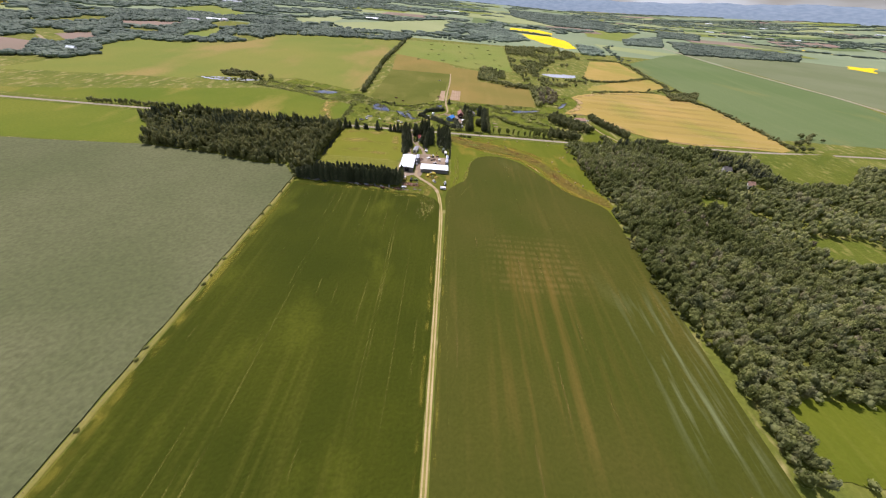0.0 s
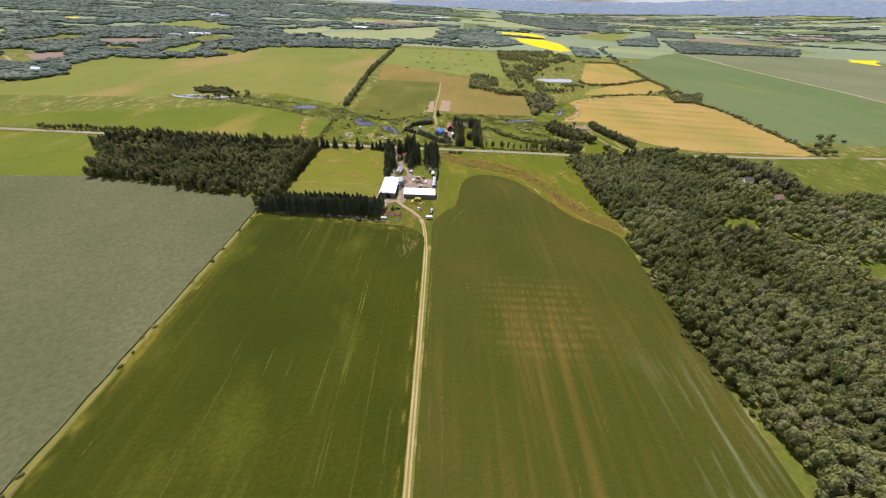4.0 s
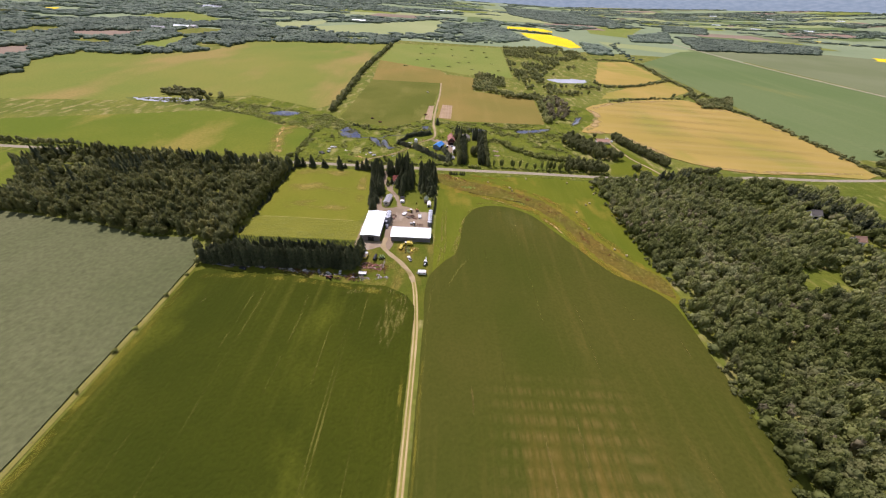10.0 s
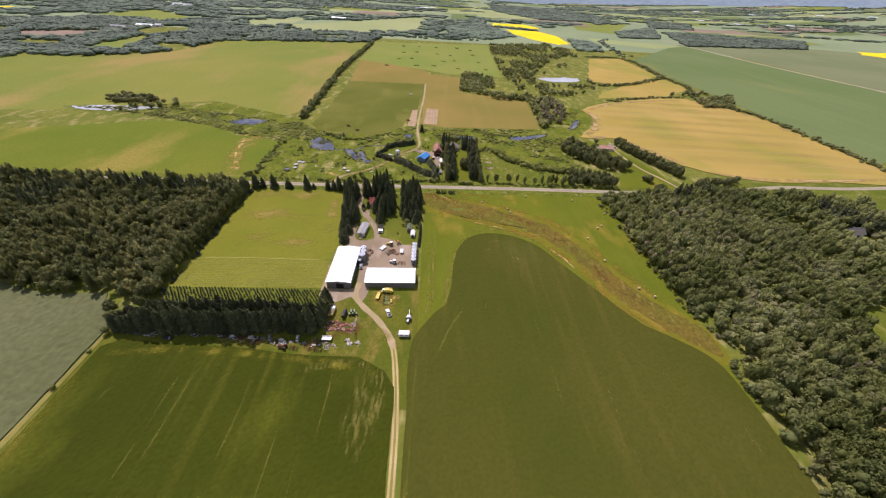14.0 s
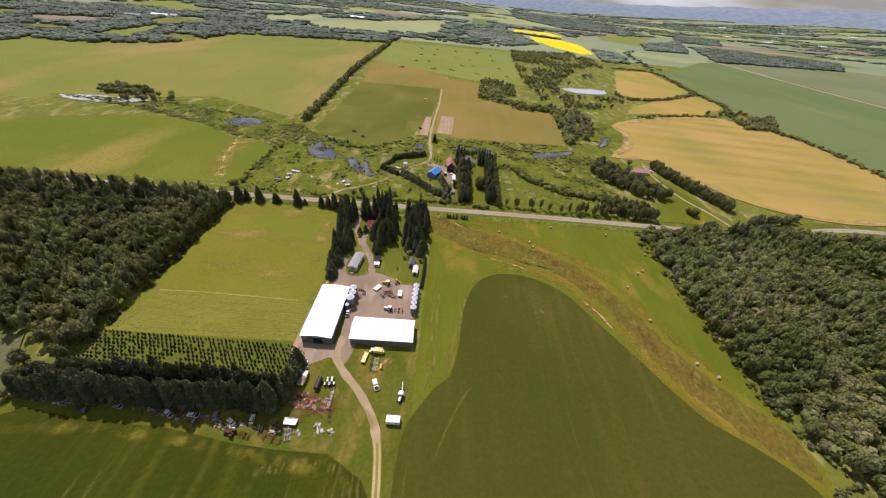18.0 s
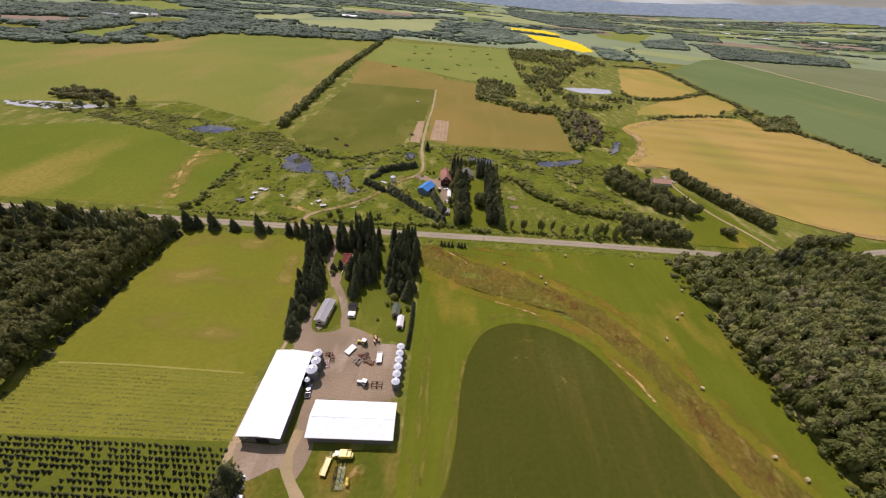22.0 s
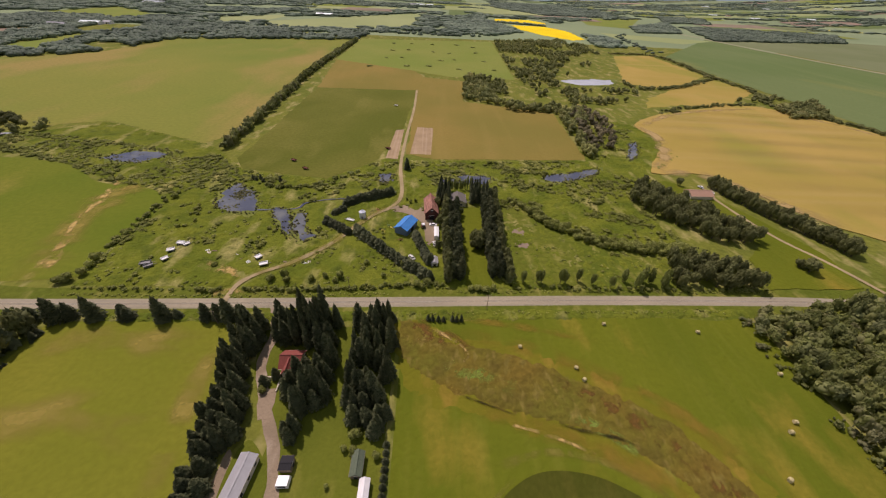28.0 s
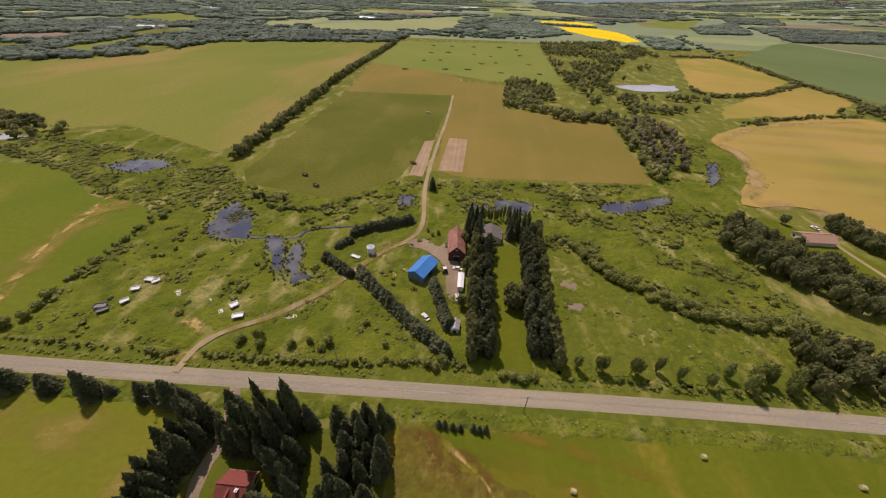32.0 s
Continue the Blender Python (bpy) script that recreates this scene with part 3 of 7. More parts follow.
def crown_spruce(seed, tiers=13, arms=9, taper=0.85, low=0.06):
    """A spruce, height 1 and foot radius about 0.2: tiers of drooping boughs round a dark core."""
    rng = np.random.default_rng(seed)
    vs, fs, k = [], [], 0
    seg = 7
    core = [(0.11 * math.cos(6.283 * i / seg), 0.11 * math.sin(6.283 * i / seg), low + 0.03) for i in range(seg)] + [(0, 0, 0.97)]
    vs.append(np.array(core))
    fs.append(np.array([(i, (i + 1) % seg, seg) for i in range(seg)]))
    k = seg + 1
    for t in range(tiers):
        q = t / (tiers - 1)
        z = low + 0.04 + (0.92 - low) * q
        r = 0.205 * (1 - q) ** taper * rng.uniform(0.85, 1.12) + 0.012
        n = max(5, int(arms * (1 - 0.45 * q)))
        a0 = rng.uniform(0, 6.28)
        for i in range(n):
            a = a0 + 6.283 * i / n + rng.normal(0, 0.1)
            l = r * rng.uniform(0.6, 1.28)
            w = 0.5 * 6.283 * r / n * 1.25 + 0.006
            dx, dy = math.cos(a), math.sin(a)
            zz = z + rng.normal(0, 0.016)
            vs.append(np.array([(0, 0, zz + 0.075), (dx * l * 0.62 - dy * w, dy * l * 0.62 + dx * w, zz - 0.006),
                                (dx * l, dy * l, zz - 0.028 - 0.03 * (1 - q)), (dx * l * 0.62 + dy * w, dy * l * 0.62 - dx * w, zz - 0.006)]))
            fs.append(np.array([(0, 2, 1), (0, 3, 2)]) + k)
            k += 4
    return np.concatenate(vs), np.concatenate(fs)


def crown_spruce_rich(seed, tiers=18, arms=12, taper=0.6, tufts=380):
    """A full spruce: boughs in tiers, with loose sprays of needles along its outline."""
    v, f = crown_spruce(seed, tiers, arms, taper)
    rng = np.random.default_rng(seed + 500)
    q = rng.uniform(0, 1, tufts) ** 1.4
    a = rng.uniform(0, 6.283, tufts)
    r = (0.2 * (1 - q) ** taper + 0.01) * rng.uniform(0.7, 1.18, tufts)
    c = np.stack([np.cos(a) * r, np.sin(a) * r, 0.06 + 0.9 * q], 1)
    cv, cf = leaf_cards(rng, c, np.stack([np.cos(a), np.sin(a), 0.5 + 0 * a], 1), 0.033)
    return np.concatenate([v, cv]), np.concatenate([f, cf + len(v)])


def crown_column(seed, cards=300, tall=6.0):
    """A slim upright broadleaf crown, radius 1 and height 1, blunt and uneven at the top."""
    rng = np.random.default_rng(seed)
    vs, fs, k = [], [], 0
    for i in range(6):
        z = tall * (0.08 + 0.8 * i / 5)
        r = (0.72, 0.8, 0.82, 0.74, 0.62, 0.42)[i] * rng.uniform(0.9, 1.1)
        v = ICO1[0] * (0.9 + rng.normal(0, 0.12, len(ICO1[0])))[:, None] * [r, r, 0.95] + [rng.normal(0, 0.1), rng.normal(0, 0.1), z]
        vs.append(v), fs.append(ICO1[1] + k)
        k += len(v)
    q = rng.uniform(0, 1, cards)
    a = rng.uniform(0, 6.283, cards)
    r = (0.62 + 0.38 * np.sin(np.clip(q * 2.6, 0, 3.1))) * np.where(q > 0.8, 1 - (q - 0.8) * 3.2, 1) * rng.uniform(0.75, 1.15, cards)
    c = np.stack([np.cos(a) * r, np.sin(a) * r, tall * q], 1)
    cv, cf = leaf_cards(rng, c, np.stack([np.cos(a), np.sin(a), 0.4 + 0 * a], 1), 0.3)
    v = np.concatenate(vs + [cv]) / [1, 1, tall]
    return v, np.concatenate(fs + [cf + k])


def np_mesh(name, v, f, mat):
    me = bpy.data.meshes.new(name)
    me.vertices.add(len(v))
    me.vertices.foreach_set("co", np.ascontiguousarray(v, dtype=np.float32).ravel())
    me.loops.add(len(f) * 3)
    me.loops.foreach_set("vertex_index", np.ascontiguousarray(f, dtype=np.int32).ravel())
    me.polygons.add(len(f))
    me.polygons.foreach_set("loop_start", np.arange(0, len(f) * 3, 3, dtype=np.int32))
    me.update(calc_edges=True)
    me.materials.append(mat)
    return me


SPRUCE_T = [crown_spruce(s, 15, 12, 0.68) for s in range(4)]
SPRUCE_LOW = [crown_spruce(20 + s, 9, 8, 0.72) for s in range(4)]
SCRUB = [crown_broad(140 + s, 3, 39, 1, 0.24) for s in range(5)]
SPRUCE_FULL = [crown_spruce(30 + s, 17, 13, 0.4) for s in range(4)]
SPRUCE_RICH = [crown_spruce_rich(200 + s) for s in range(6)]
FULL_RICH = [crown_spruce_rich(230 + s, 18, 13, 0.42, 380) for s in range(5)]
COLUMN = [crown_column(260 + s) for s in range(5)]
WOOD_T = [crown_broad(300 + s, 5, 150, 1, 0.17) for s in range(7)]
BROAD_T = [crown_broad(40 + s, 8, 340, 1, 0.13) for s in range(4)]
BROAD_LOW = [crown_broad(60 + s, 4, 56, 1, 0.22) for s in range(6)]


def joined(name, templates, spots, mat, label, category="trees"):
    """Many plants as one object: spots are rows of x, y, z, width scale, height scale."""
    rng = np.random.default_rng(len(spots))
    vs, fs, k = [], [], 0
    for x, y, z, w, h in spots:
        v, f = templates[rng.integers(len(templates))]
        a = rng.uniform(0, 6.283)
        c, s = math.cos(a), math.sin(a)
        lean = rng.normal(0, 0.03, 2)
        vs.append(np.stack([(v[:, 0] * c - v[:, 1] * s) * w + x + lean[0] * v[:, 2] * h, (v[:, 0] * s + v[:, 1] * c) * w + y + lean[1] * v[:, 2] * h, v[:, 2] * h + z], 1))
        fs.append(f + k)
        k += len(v)
    return tagged(new(name, np_mesh(name, np.concatenate(vs), np.concatenate(fs), mat)), label, category, "", "stuff")


def inside(x, y, pts):
    n, hit = len(pts), False
    for i in range(n):
        (x1, y1), (x2, y2) = pts[i], pts[(i + 1) % n]
        if (y1 > y) != (y2 > y) and x < (x2 - x1) * (y - y1) / (y2 - y1) + x1:
            hit = not hit
    return hit


def inside_np(x, y, pts):
    hit = np.zeros(x.shape, bool)
    for i in range(len(pts)):
        (x1, y1), (x2, y2) = pts[i], pts[(i + 1) % len(pts)]
        if y1 != y2:
            hit ^= ((y1 > y) != (y2 > y)) & (x < (x2 - x1) * (y - y1) / (y2 - y1) + x1)
    return hit


def tussocks(name, pts, mat, label, step, high, holes=(), lanes=(), category="meadow", seed=0.0, base=0.05):
    """Uneven tussocky land: a fine sheet with bumps, sunk where other land covers it."""
    xs, ys = [p[0] for p in pts], [p[1] for p in pts]
    gx, gy = np.arange(min(xs), max(xs) + step, step), np.arange(min(ys), max(ys) + step, step)
    X, Y = np.meshgrid(gx, gy)
    J = np.random.default_rng(3)
    X, Y = X + J.uniform(-0.3, 0.3, X.shape) * step, Y + J.uniform(-0.3, 0.3, Y.shape) * step
    keep = inside_np(X, Y, pts)
    for hpts in holes:
        keep &= ~inside_np(X, Y, hpts)
    for lane, w in lanes:
        for (x1, y1), (x2, y2) in zip(lane, lane[1:]):
            l2 = (x2 - x1) ** 2 + (y2 - y1) ** 2
            t = np.clip(((X - x1) * (x2 - x1) + (Y - y1) * (y2 - y1)) / l2, 0, 1)
            keep &= np.hypot(X - x1 - t * (x2 - x1), Y - y1 - t * (y2 - y1)) > w
    Z = np.full(X.shape, -0.4)
    for i, j in zip(*np.nonzero(keep)):
        x, y = X[i, j], Y[i, j]
        n = noise.noise((x * 0.3, y * 0.3, seed)) + 0.7 * noise.noise((x * 0.75, y * 0.75, seed + 5))
        m = 0.55 + 0.8 * noise.noise((x * 0.05, y * 0.06, seed + 9))
        Z[i, j] = base + high * max(0.0, n + 0.25) * max(0.12, m)
    ny, nx = X.shape
    q = np.arange(ny * nx).reshape(ny, nx)
    a, b_, c, d = q[:-1, :-1], q[:-1, 1:], q[1:, 1:], q[1:, :-1]
    k = keep.ravel()
    f = np.concatenate([np.stack([a, b_, c], -1).reshape(-1, 3), np.stack([a, c, d], -1).reshape(-1, 3)])
    f = f[k[f].any(axis=1)]
    return tagged(new(name, np_mesh(name, np.stack([X.ravel(), Y.ravel(), Z.ravel()], 1), f, mat)), label, category, "", "structure")


def scatter(pts, gap, rng, holes=(), jitter=0.45):
    xs, ys = [p[0] for p in pts], [p[1] for p in pts]
    out, row = [], 0
    y = min(ys)
    while y < max(ys):
        x = min(xs) + (gap / 2 if row % 2 else 0)
        while x < max(xs):
            px, py = x + rng.normal(0, gap * jitter), y + rng.normal(0, gap * jitter)
            if inside(px, py, pts) and not any(inside(px, py, h) for h in holes):
                out.append((px, py))
            x += gap
        y += gap * 0.87
        row += 1
    return out


def trunk_bm(r, h):
    bm = cyl((0, 0, h / 2), r, h, "Z", 7, r * 0.45)
    for i in range(4):
        a = i * 1.7
        bmesh.ops.create_cone(bm, cap_ends=False, segments=5, radius1=r * 0.4, radius2=r * 0.12, depth=h * 0.5,
                              matrix=Matrix.Translation((math.cos(a) * h * 0.13, math.sin(a) * h * 0.13, h * (0.55 + 0.1 * i))) @ Matrix.Rotation(a, 4, "Z") @ Matrix.Rotation(radians(38), 4, "Y"))
    return bm


def tree_kind(name, templates, mat, label, trunk, crown_z, crown_scale):
    """Prototypes of a tree, one for each crown; returns a function that plants one."""
    protos = []
    bm = trunk_bm(*trunk)
    tme = bpy.data.meshes.new("trunk")
    bm.to_mesh(tme)
    bm.free()
    tme.materials.append(M_BARK)
    for v, f in templates:
        protos.append((tme, np_mesh("crown", v * crown_scale + [0, 0, crown_z], f, mat)))

    def plant(x, y, width, height, group="", tag=""):
        rng = random.Random(int(x * 31 + y * 17))
        t = thing(name, tag or label, "tree", group, at=(x, y, 0), turn=rng.uniform(0, 360))
        t.scale = (width, width, height)
        tme_, cme = protos[rng.randrange(len(protos))]
        for n, me in (("trunk", tme_), ("crown", cme)):
            o = new(n, me)
            o.parent = t
        return t
    return plant


# unit tree: width 1 = crown radius 1 m, height 1 = 1 m
spruce = tree_kind("spruce_tree", SPRUCE_RICH, M_SPRUCE, "tall dark green spruce with drooping boughs to the ground", (0.09, 0.5), 0.0, np.array([5.0, 5.0, 1.0]))
full_spruce = tree_kind("windbreak_spruce", FULL_RICH, M_SPRUCE, "tall full dark spruce standing close in the windbreak row", (0.09, 0.5), 0.0, np.array([5.0, 5.0, 1.0]))
column_tree = tree_kind("column_tree", COLUMN, M_DARKWOOD, "slim upright dark green tree in a dense row", (0.12, 0.4), 0.0, np.array([1.0, 1.0, 1.0]))
poplar = tree_kind("poplar_tree", BROAD_T, M_POPLAR, "leafy green broadleaf tree with an uneven crown", (0.1, 0.5), 0.02, np.array([1.0, 1.0, 0.5]))
darktree = tree_kind("shade_tree", BROAD_T, M_DARKWOOD, "dense dark green shade tree beside the farmyard", (0.1, 0.4), 0.06, np.array([1.0, 1.0, 0.48]))
bush = tree_kind("bush", BROAD_T, M_BUSH, "rounded green willow bush in rough grass", (0.06, 0.3), 0.0, np.array([1.0, 1.0, 0.5]))

def land_z(x, y):
    """Height of the far plain, which climbs towards the hills in the east."""
    d, az = math.hypot(x, y - 100), math.degrees(math.atan2(x, y - 100))
    return float(np.interp(az, (14, 23, 32, 41, 47, 78), (0, 42, 84, 132, 156, 175))) * min(1.0, max(0.0, (d - 3300) / 2100))


# ---- the ground ----
bm = bmesh.new()
bmesh.ops.create_grid(bm, x_segments=60, y_segments=60, size=6000)
for v in bm.verts:
    v.co.y += 1500
me = bpy.data.meshes.new("ground")
bm.to_mesh(me)
bm.free()
me.materials.append(M_GROUND)
tagged(new("ground", me), "rough green pasture land reaching to the horizon", "ground", "", "structure")

# fields beside the track
FENCE_X = -142.0
EAST_X = 160.0
sheet("field_grey_crop", [(-144, -60), (-143.5, 302), (-150, 310), (-161, 325), (-191, 323), (-238, 336), (-318, 345), (-420, 335), (-700, 330), (-700, -60)], M_GREY,
      "grey-green standing grain field beside the fence", thick=0.6, category="crop field", rough_edge=0.8)
sheet("field_left_crop", [(-140, -60), (1.2, -60), (0.2, 150), (-0.8, 272), (-6.5, 280), (-20, 287), (-50, 288), (-80, 292), (-110, 293), (-132, 295), (-139, 291)], M_A,
      "dark green barley field with faint wheel tracks", thick=0.3, category="crop field", rough_edge=0.5)
B_EDGE = smooth([(5, 262), (4.4, 285), (6.5, 299), (14.9, 313.4), (23, 323), (27, 341), (29.5, 362), (36, 381), (46, 390), (57, 392.8), (72, 390), (87, 380.5),
                 (100, 360), (112, 340), (128, 313), (146, 299), (157, 287), (159, 270)])
sheet("field_right_crop", [(159, -60), (4.5, -60)] + B_EDGE, M_B, "dark green crop field with brown streaks and a rounded headland", thick=0.3, category="crop field", rough_edge=0.4)
sheet("meadow_hay", [(8, 262), (8, 452), (40, 452), (164, 455), (161.5, 262)], M_HAY, "yellow-green mown hay meadow with round bales", z=0.04, category="meadow")
sheet("verge_strip", [(-6, 262), (-142, 264), (-146, 305), (-36, 332), (-16, 332), (10, 334), (10, 262)], M_YARDGRASS, "mown grass round the farmyard's lower edge", z=0.03, category="grass")
sheet("meadow_west", [(-134, 358), (-52, 357), (-46, 380), (-54, 448), (-60, 450), (-134, 449)], M_GARDEN, "flat mown meadow beside the farmyard", category="meadow")
sheet("nursery_ground", [(-136, 331), (-46, 333), (-50, 357), (-133, 357.5)], M_STUBROW, "grass strip with long nursery rows of seedlings", category="field")
sheet("nursery_upper_ground", [(-140, 297), (-40, 300), (-42, 333), (-136, 331)], M_LAWN, "grassy ground under the spruce plantation", category="field")
ribbon("mown_line", [(-126, 357.5), (-100, 358.3), (-56, 358)], 0.7, M_PALELINE, "pale mown line across the meadow")

# the swale of dry sedge
SW = [(9, 446), (25, 432), (45, 424), (62, 418), (76, 411), (94, 399), (107, 383), (117, 366), (124, 351), (134, 332), (146, 315), (157, 303), (163, 292)]
sheet("dry_fringe", smooth([(6, 453), (26, 443), (54, 437), (79, 426), (101, 413), (116, 395), (126, 376), (133, 358), (141, 343), (151, 328), (159, 319), (165, 309), (163, 284), (146, 297), (129, 314), (118, 330), (110, 354), (100, 371), (88, 388), (70, 399), (44, 407), (10, 421)], True, 4),
      M_FRINGE, "dry orange-tinged grass along the sedge", category="grass", rough_edge=3.5, freq=0.3)
sheet("sedge_swale", smooth([(8, 451), (25, 440), (52, 433), (76, 421.5), (97, 409), (112, 391), (122, 373), (129, 356), (137, 340), (148, 324), (158, 314), (164, 306),
                             (162, 290), (148, 302), (133, 318), (123, 333), (114.5, 357), (105, 376), (91, 393), (72, 404), (45, 412), (12, 428)], True, 4),
      M_SWALE, "winding strip of dry brown sedge through the meadow", category="sedge", rough_edge=3.5, freq=0.3)

sheet("bare_strip", smooth([(-48.5, 331), (-45.2, 331), (-45.2, 372), (-42.5, 380), (-44, 384), (-47, 368)], True, 4), M_LANE, "bare worn strip along the barn wall", category="soil", rough_edge=0.8)
# dirt track and drive
TRACK = [(2.8, -60), (2.6, 60), (2.2, 150), (1.6, 235), (0.6, 262), (-2.2, 287), (-6.2, 300), (-14, 311), (-22, 319), (-28, 327), (-27, 336)]
ribbon("dirt_track", TRACK, 3.0, M_TRACKMID, "two-wheel dirt track with a grassy middle strip")
ribbon("wheel_rut", TRACK, 0.8, M_TRACK, "bare pale wheel rut of the dirt track", offset=-0.85, wobble=0.5)
ribbon("wheel_rut", TRACK, 0.8, M_TRACK, "bare pale wheel rut of the dirt track", offset=0.85, wobble=0.5)
sheet("farmyard", smooth([(-46, 333), (-40, 322), (-30, 326), (-25, 322), (-21, 332), (-24, 349), (2, 350), (4.5, 374), (-6, 376), (-13, 381), (-22, 384), (-29, 380), (-36, 381), (-38.5, 390), (-40, 398), (-42, 397), (-42.5, 376), (-40, 369),
                          (-30, 368), (-30, 345), (-30, 333)], True, 4), M_GRAVEL, "brown gravel farmyard between the buildings", category="yard", rough_edge=0.8)
ribbon("lower_drive", [(-3.4, 292), (-6.2, 300), (-14, 311), (-22, 319), (-28, 327.5), (-27.5, 338)], 3.3, M_LANE, "brown gravel drive down from the farmyard", wobble=0.5)
ribbon("farm_drive", [(-49, 459), (-44.6, 448), (-42.9, 441), (-43.4, 434), (-42.6, 428), (-39.6, 421), (-35, 412), (-31, 405), (-27.8, 399), (-24.4, 388), (-21, 375)], 3.6, M_GRAVEL, "gravel drive between the spruces", wobble=0.4)
sheet("house_forecourt", [(-39, 419), (-34, 419.5), (-33, 414), (-33, 409), (-36, 408), (-38.5, 413)], M_GRAVEL, "gravel forecourt before the house", category="yard", rough_edge=0.8)
sheet("trailer_lawn", smooth([(-37.5, 381.5), (-31, 380), (-26.5, 387), (-30, 396.5), (-36.5, 402), (-39.5, 394)], True, 4), M_LAWN, "green lawn round the mobile home", category="lawn", rough_edge=0.6)
sheet("farm_lawn", [(-32, 385), (-19, 384), (-4, 378), (5, 377), (6, 446), (-50, 448), (-44, 425), (-30, 402)], M_LAWN, "green lawn under the spruces", z=0.045, category="lawn")
for pts, w in (([(-33, 60), (-33.6, 130), (-35.4, 200), (-36.3, 272)], 0.8), ([(-31.2, 60), (-31.8, 130), (-33.6, 200), (-34.5, 272)], 0.8), ([(-86.6, 40), (-88, 154), (-89.8, 246)], 1.1), ([(-18.3, 60), (-18.8, 130), (-19.6, 216)], 0.7),
               ([(12, 60), (9, 150), (7.2, 215), (9, 290), (20, 310)], 0.7), ([(71, 318), (72, 290), (72.8, 258)], 0.6), ([(125.5, 283), (127.7, 269)], 0.6),
               ([(18, 288), (20, 294), (26, 308), (34, 320)], 1.5), ([(52, 380.5), (58, 382.6), (64, 383.2)], 1.6), ([(66, 372), (70, 350), (71, 330)], 0.6), ([(44, 330), (46, 312)], 0.7)):
    soft_ribbon("wheel_track", pts, w, F_TRAM, "faint pale wheel track through the crop", z=0.352 + w * 0.01 + pts[0][0] * 0.0001, wobble=0.5)
for pts, w, m, z in (([(-138.4, 0), (-138, 90), (-138, 190), (-138, 285)], 7, F_DRYEDGE, 0.36), ([(-136, 287), (-110, 289.5), (-70, 288), (-30, 283), (-6, 277)], 5, F_DRYEDGE, 0.364), ([(-1.5, 40), (-2, 150), (-3, 250)], 2.0, F_DRYEDGE, 0.361),
                     ([(6.4, 40), (6.2, 150), (6.4, 262)], 1.6, F_DRYEDGE, 0.363),
                     ([(-14, 240), (-15, 255), (-13, 272), (-12, 283)], 16, F_LODGED, 0.37), ([(-9, 250), (-7.5, 266), (-7, 281)], 7, F_LODGED, 0.374), ([(-45, 279), (-25, 284), (-8, 281)], 4, F_LODGED, 0.378), ([(-122, 262), (-118, 274)], 2, F_LODGED, 0.371)):
    soft_ribbon("lodged_crop" if m is F_LODGED else "dry_crop_edge", pts, w, m, "pale flattened streaks in the barley" if m is F_LODGED else "thin dry edge of the crop", z=z, category="crop")
# F_DARK ribbons paint the bank's shadow, the others are pale stalks
for pts, w, m, z in (([(61.9, 406.7), (71.0, 403.9), (80.0, 402.0), (86.3, 399.0)], 1.6, F_DARK, 0.5), ([(27.3, 417.8), (37.3, 413.9), (48.3, 409.5)], 1.0, F_DARK, 0.5), ([(13, 310), (22, 322), (26, 341), (28.6, 362), (35, 382), (45.4, 391.4)], 1.4, F_WORN, 0.13), ([(46, 371), (53, 374), (61, 372.5)], 3.4, F_LODGED, 0.372), ([(70, 365), (74, 362)], 2, F_LODGED, 0.376),
                     ([(20, 446), (28, 441), (34, 434), (30, 428)], 2.2, F_SCRAPE, 0.24), ([(44, 407), (58, 403), (72, 397)], 1.6, F_SCRAPE, 0.25), ([(96, 376), (104, 364), (108, 352)], 1.6, F_SCRAPE, 0.25)):
    soft_ribbon("dark_bank" if m is F_DARK else "pale_streak", pts, w, m, "wet sedge bank with its shadow painted in" if m is F_DARK else "pale thin streak of dry stalks", z=z, category="grass", wobble=0.8)
for pts, w, m in (([(-38, 292), (-26, 290), (-12, 291)], 7, F_WORN), ([(-32, 318), (-26, 312), (-18, 304)], 8, F_WORN), ([(-18, 326), (-10, 323), (-2, 326)], 7, F_ORANGE), ([(-95, 296), (-70, 295), (-45, 294)], 6, F_WORN), ([(-40, 300), (-30, 304), (-20, 304)], 9, F_BROWN), ([(-6, 296), (-12, 302), (-20, 309)], 9, F_WORN), ([(0, 352), (5, 345), (8, 335)], 6, F_WORN)):
    soft_ribbon("worn_ground", pts, w, m, "worn and weedy grass of the lower yard", z=0.12 + 0.001 * w, category="grass", wobble=0.8)
rl = random.Random(23)
for k in range(44):
    left = k < 28
    x, y, l = (rl.uniform(-134, -4) if left else rl.uniform(10, 150)), (rl.uniform(0, 262) if left else rl.uniform(0, 250)), rl.uniform(10, 55)
    soft_ribbon("crop_streak", [(x, y), (x + rl.uniform(-0.8, 0.4), y + l / 2), (x + rl.uniform(-1.2, 0.6), y + l)], rl.uniform(0.5, 1.3), F_TRAM if left else F_THIN, "faint pale streak along the crop rows", z=0.34 + 0.0012 * k, category="crop", wobble=0.9)
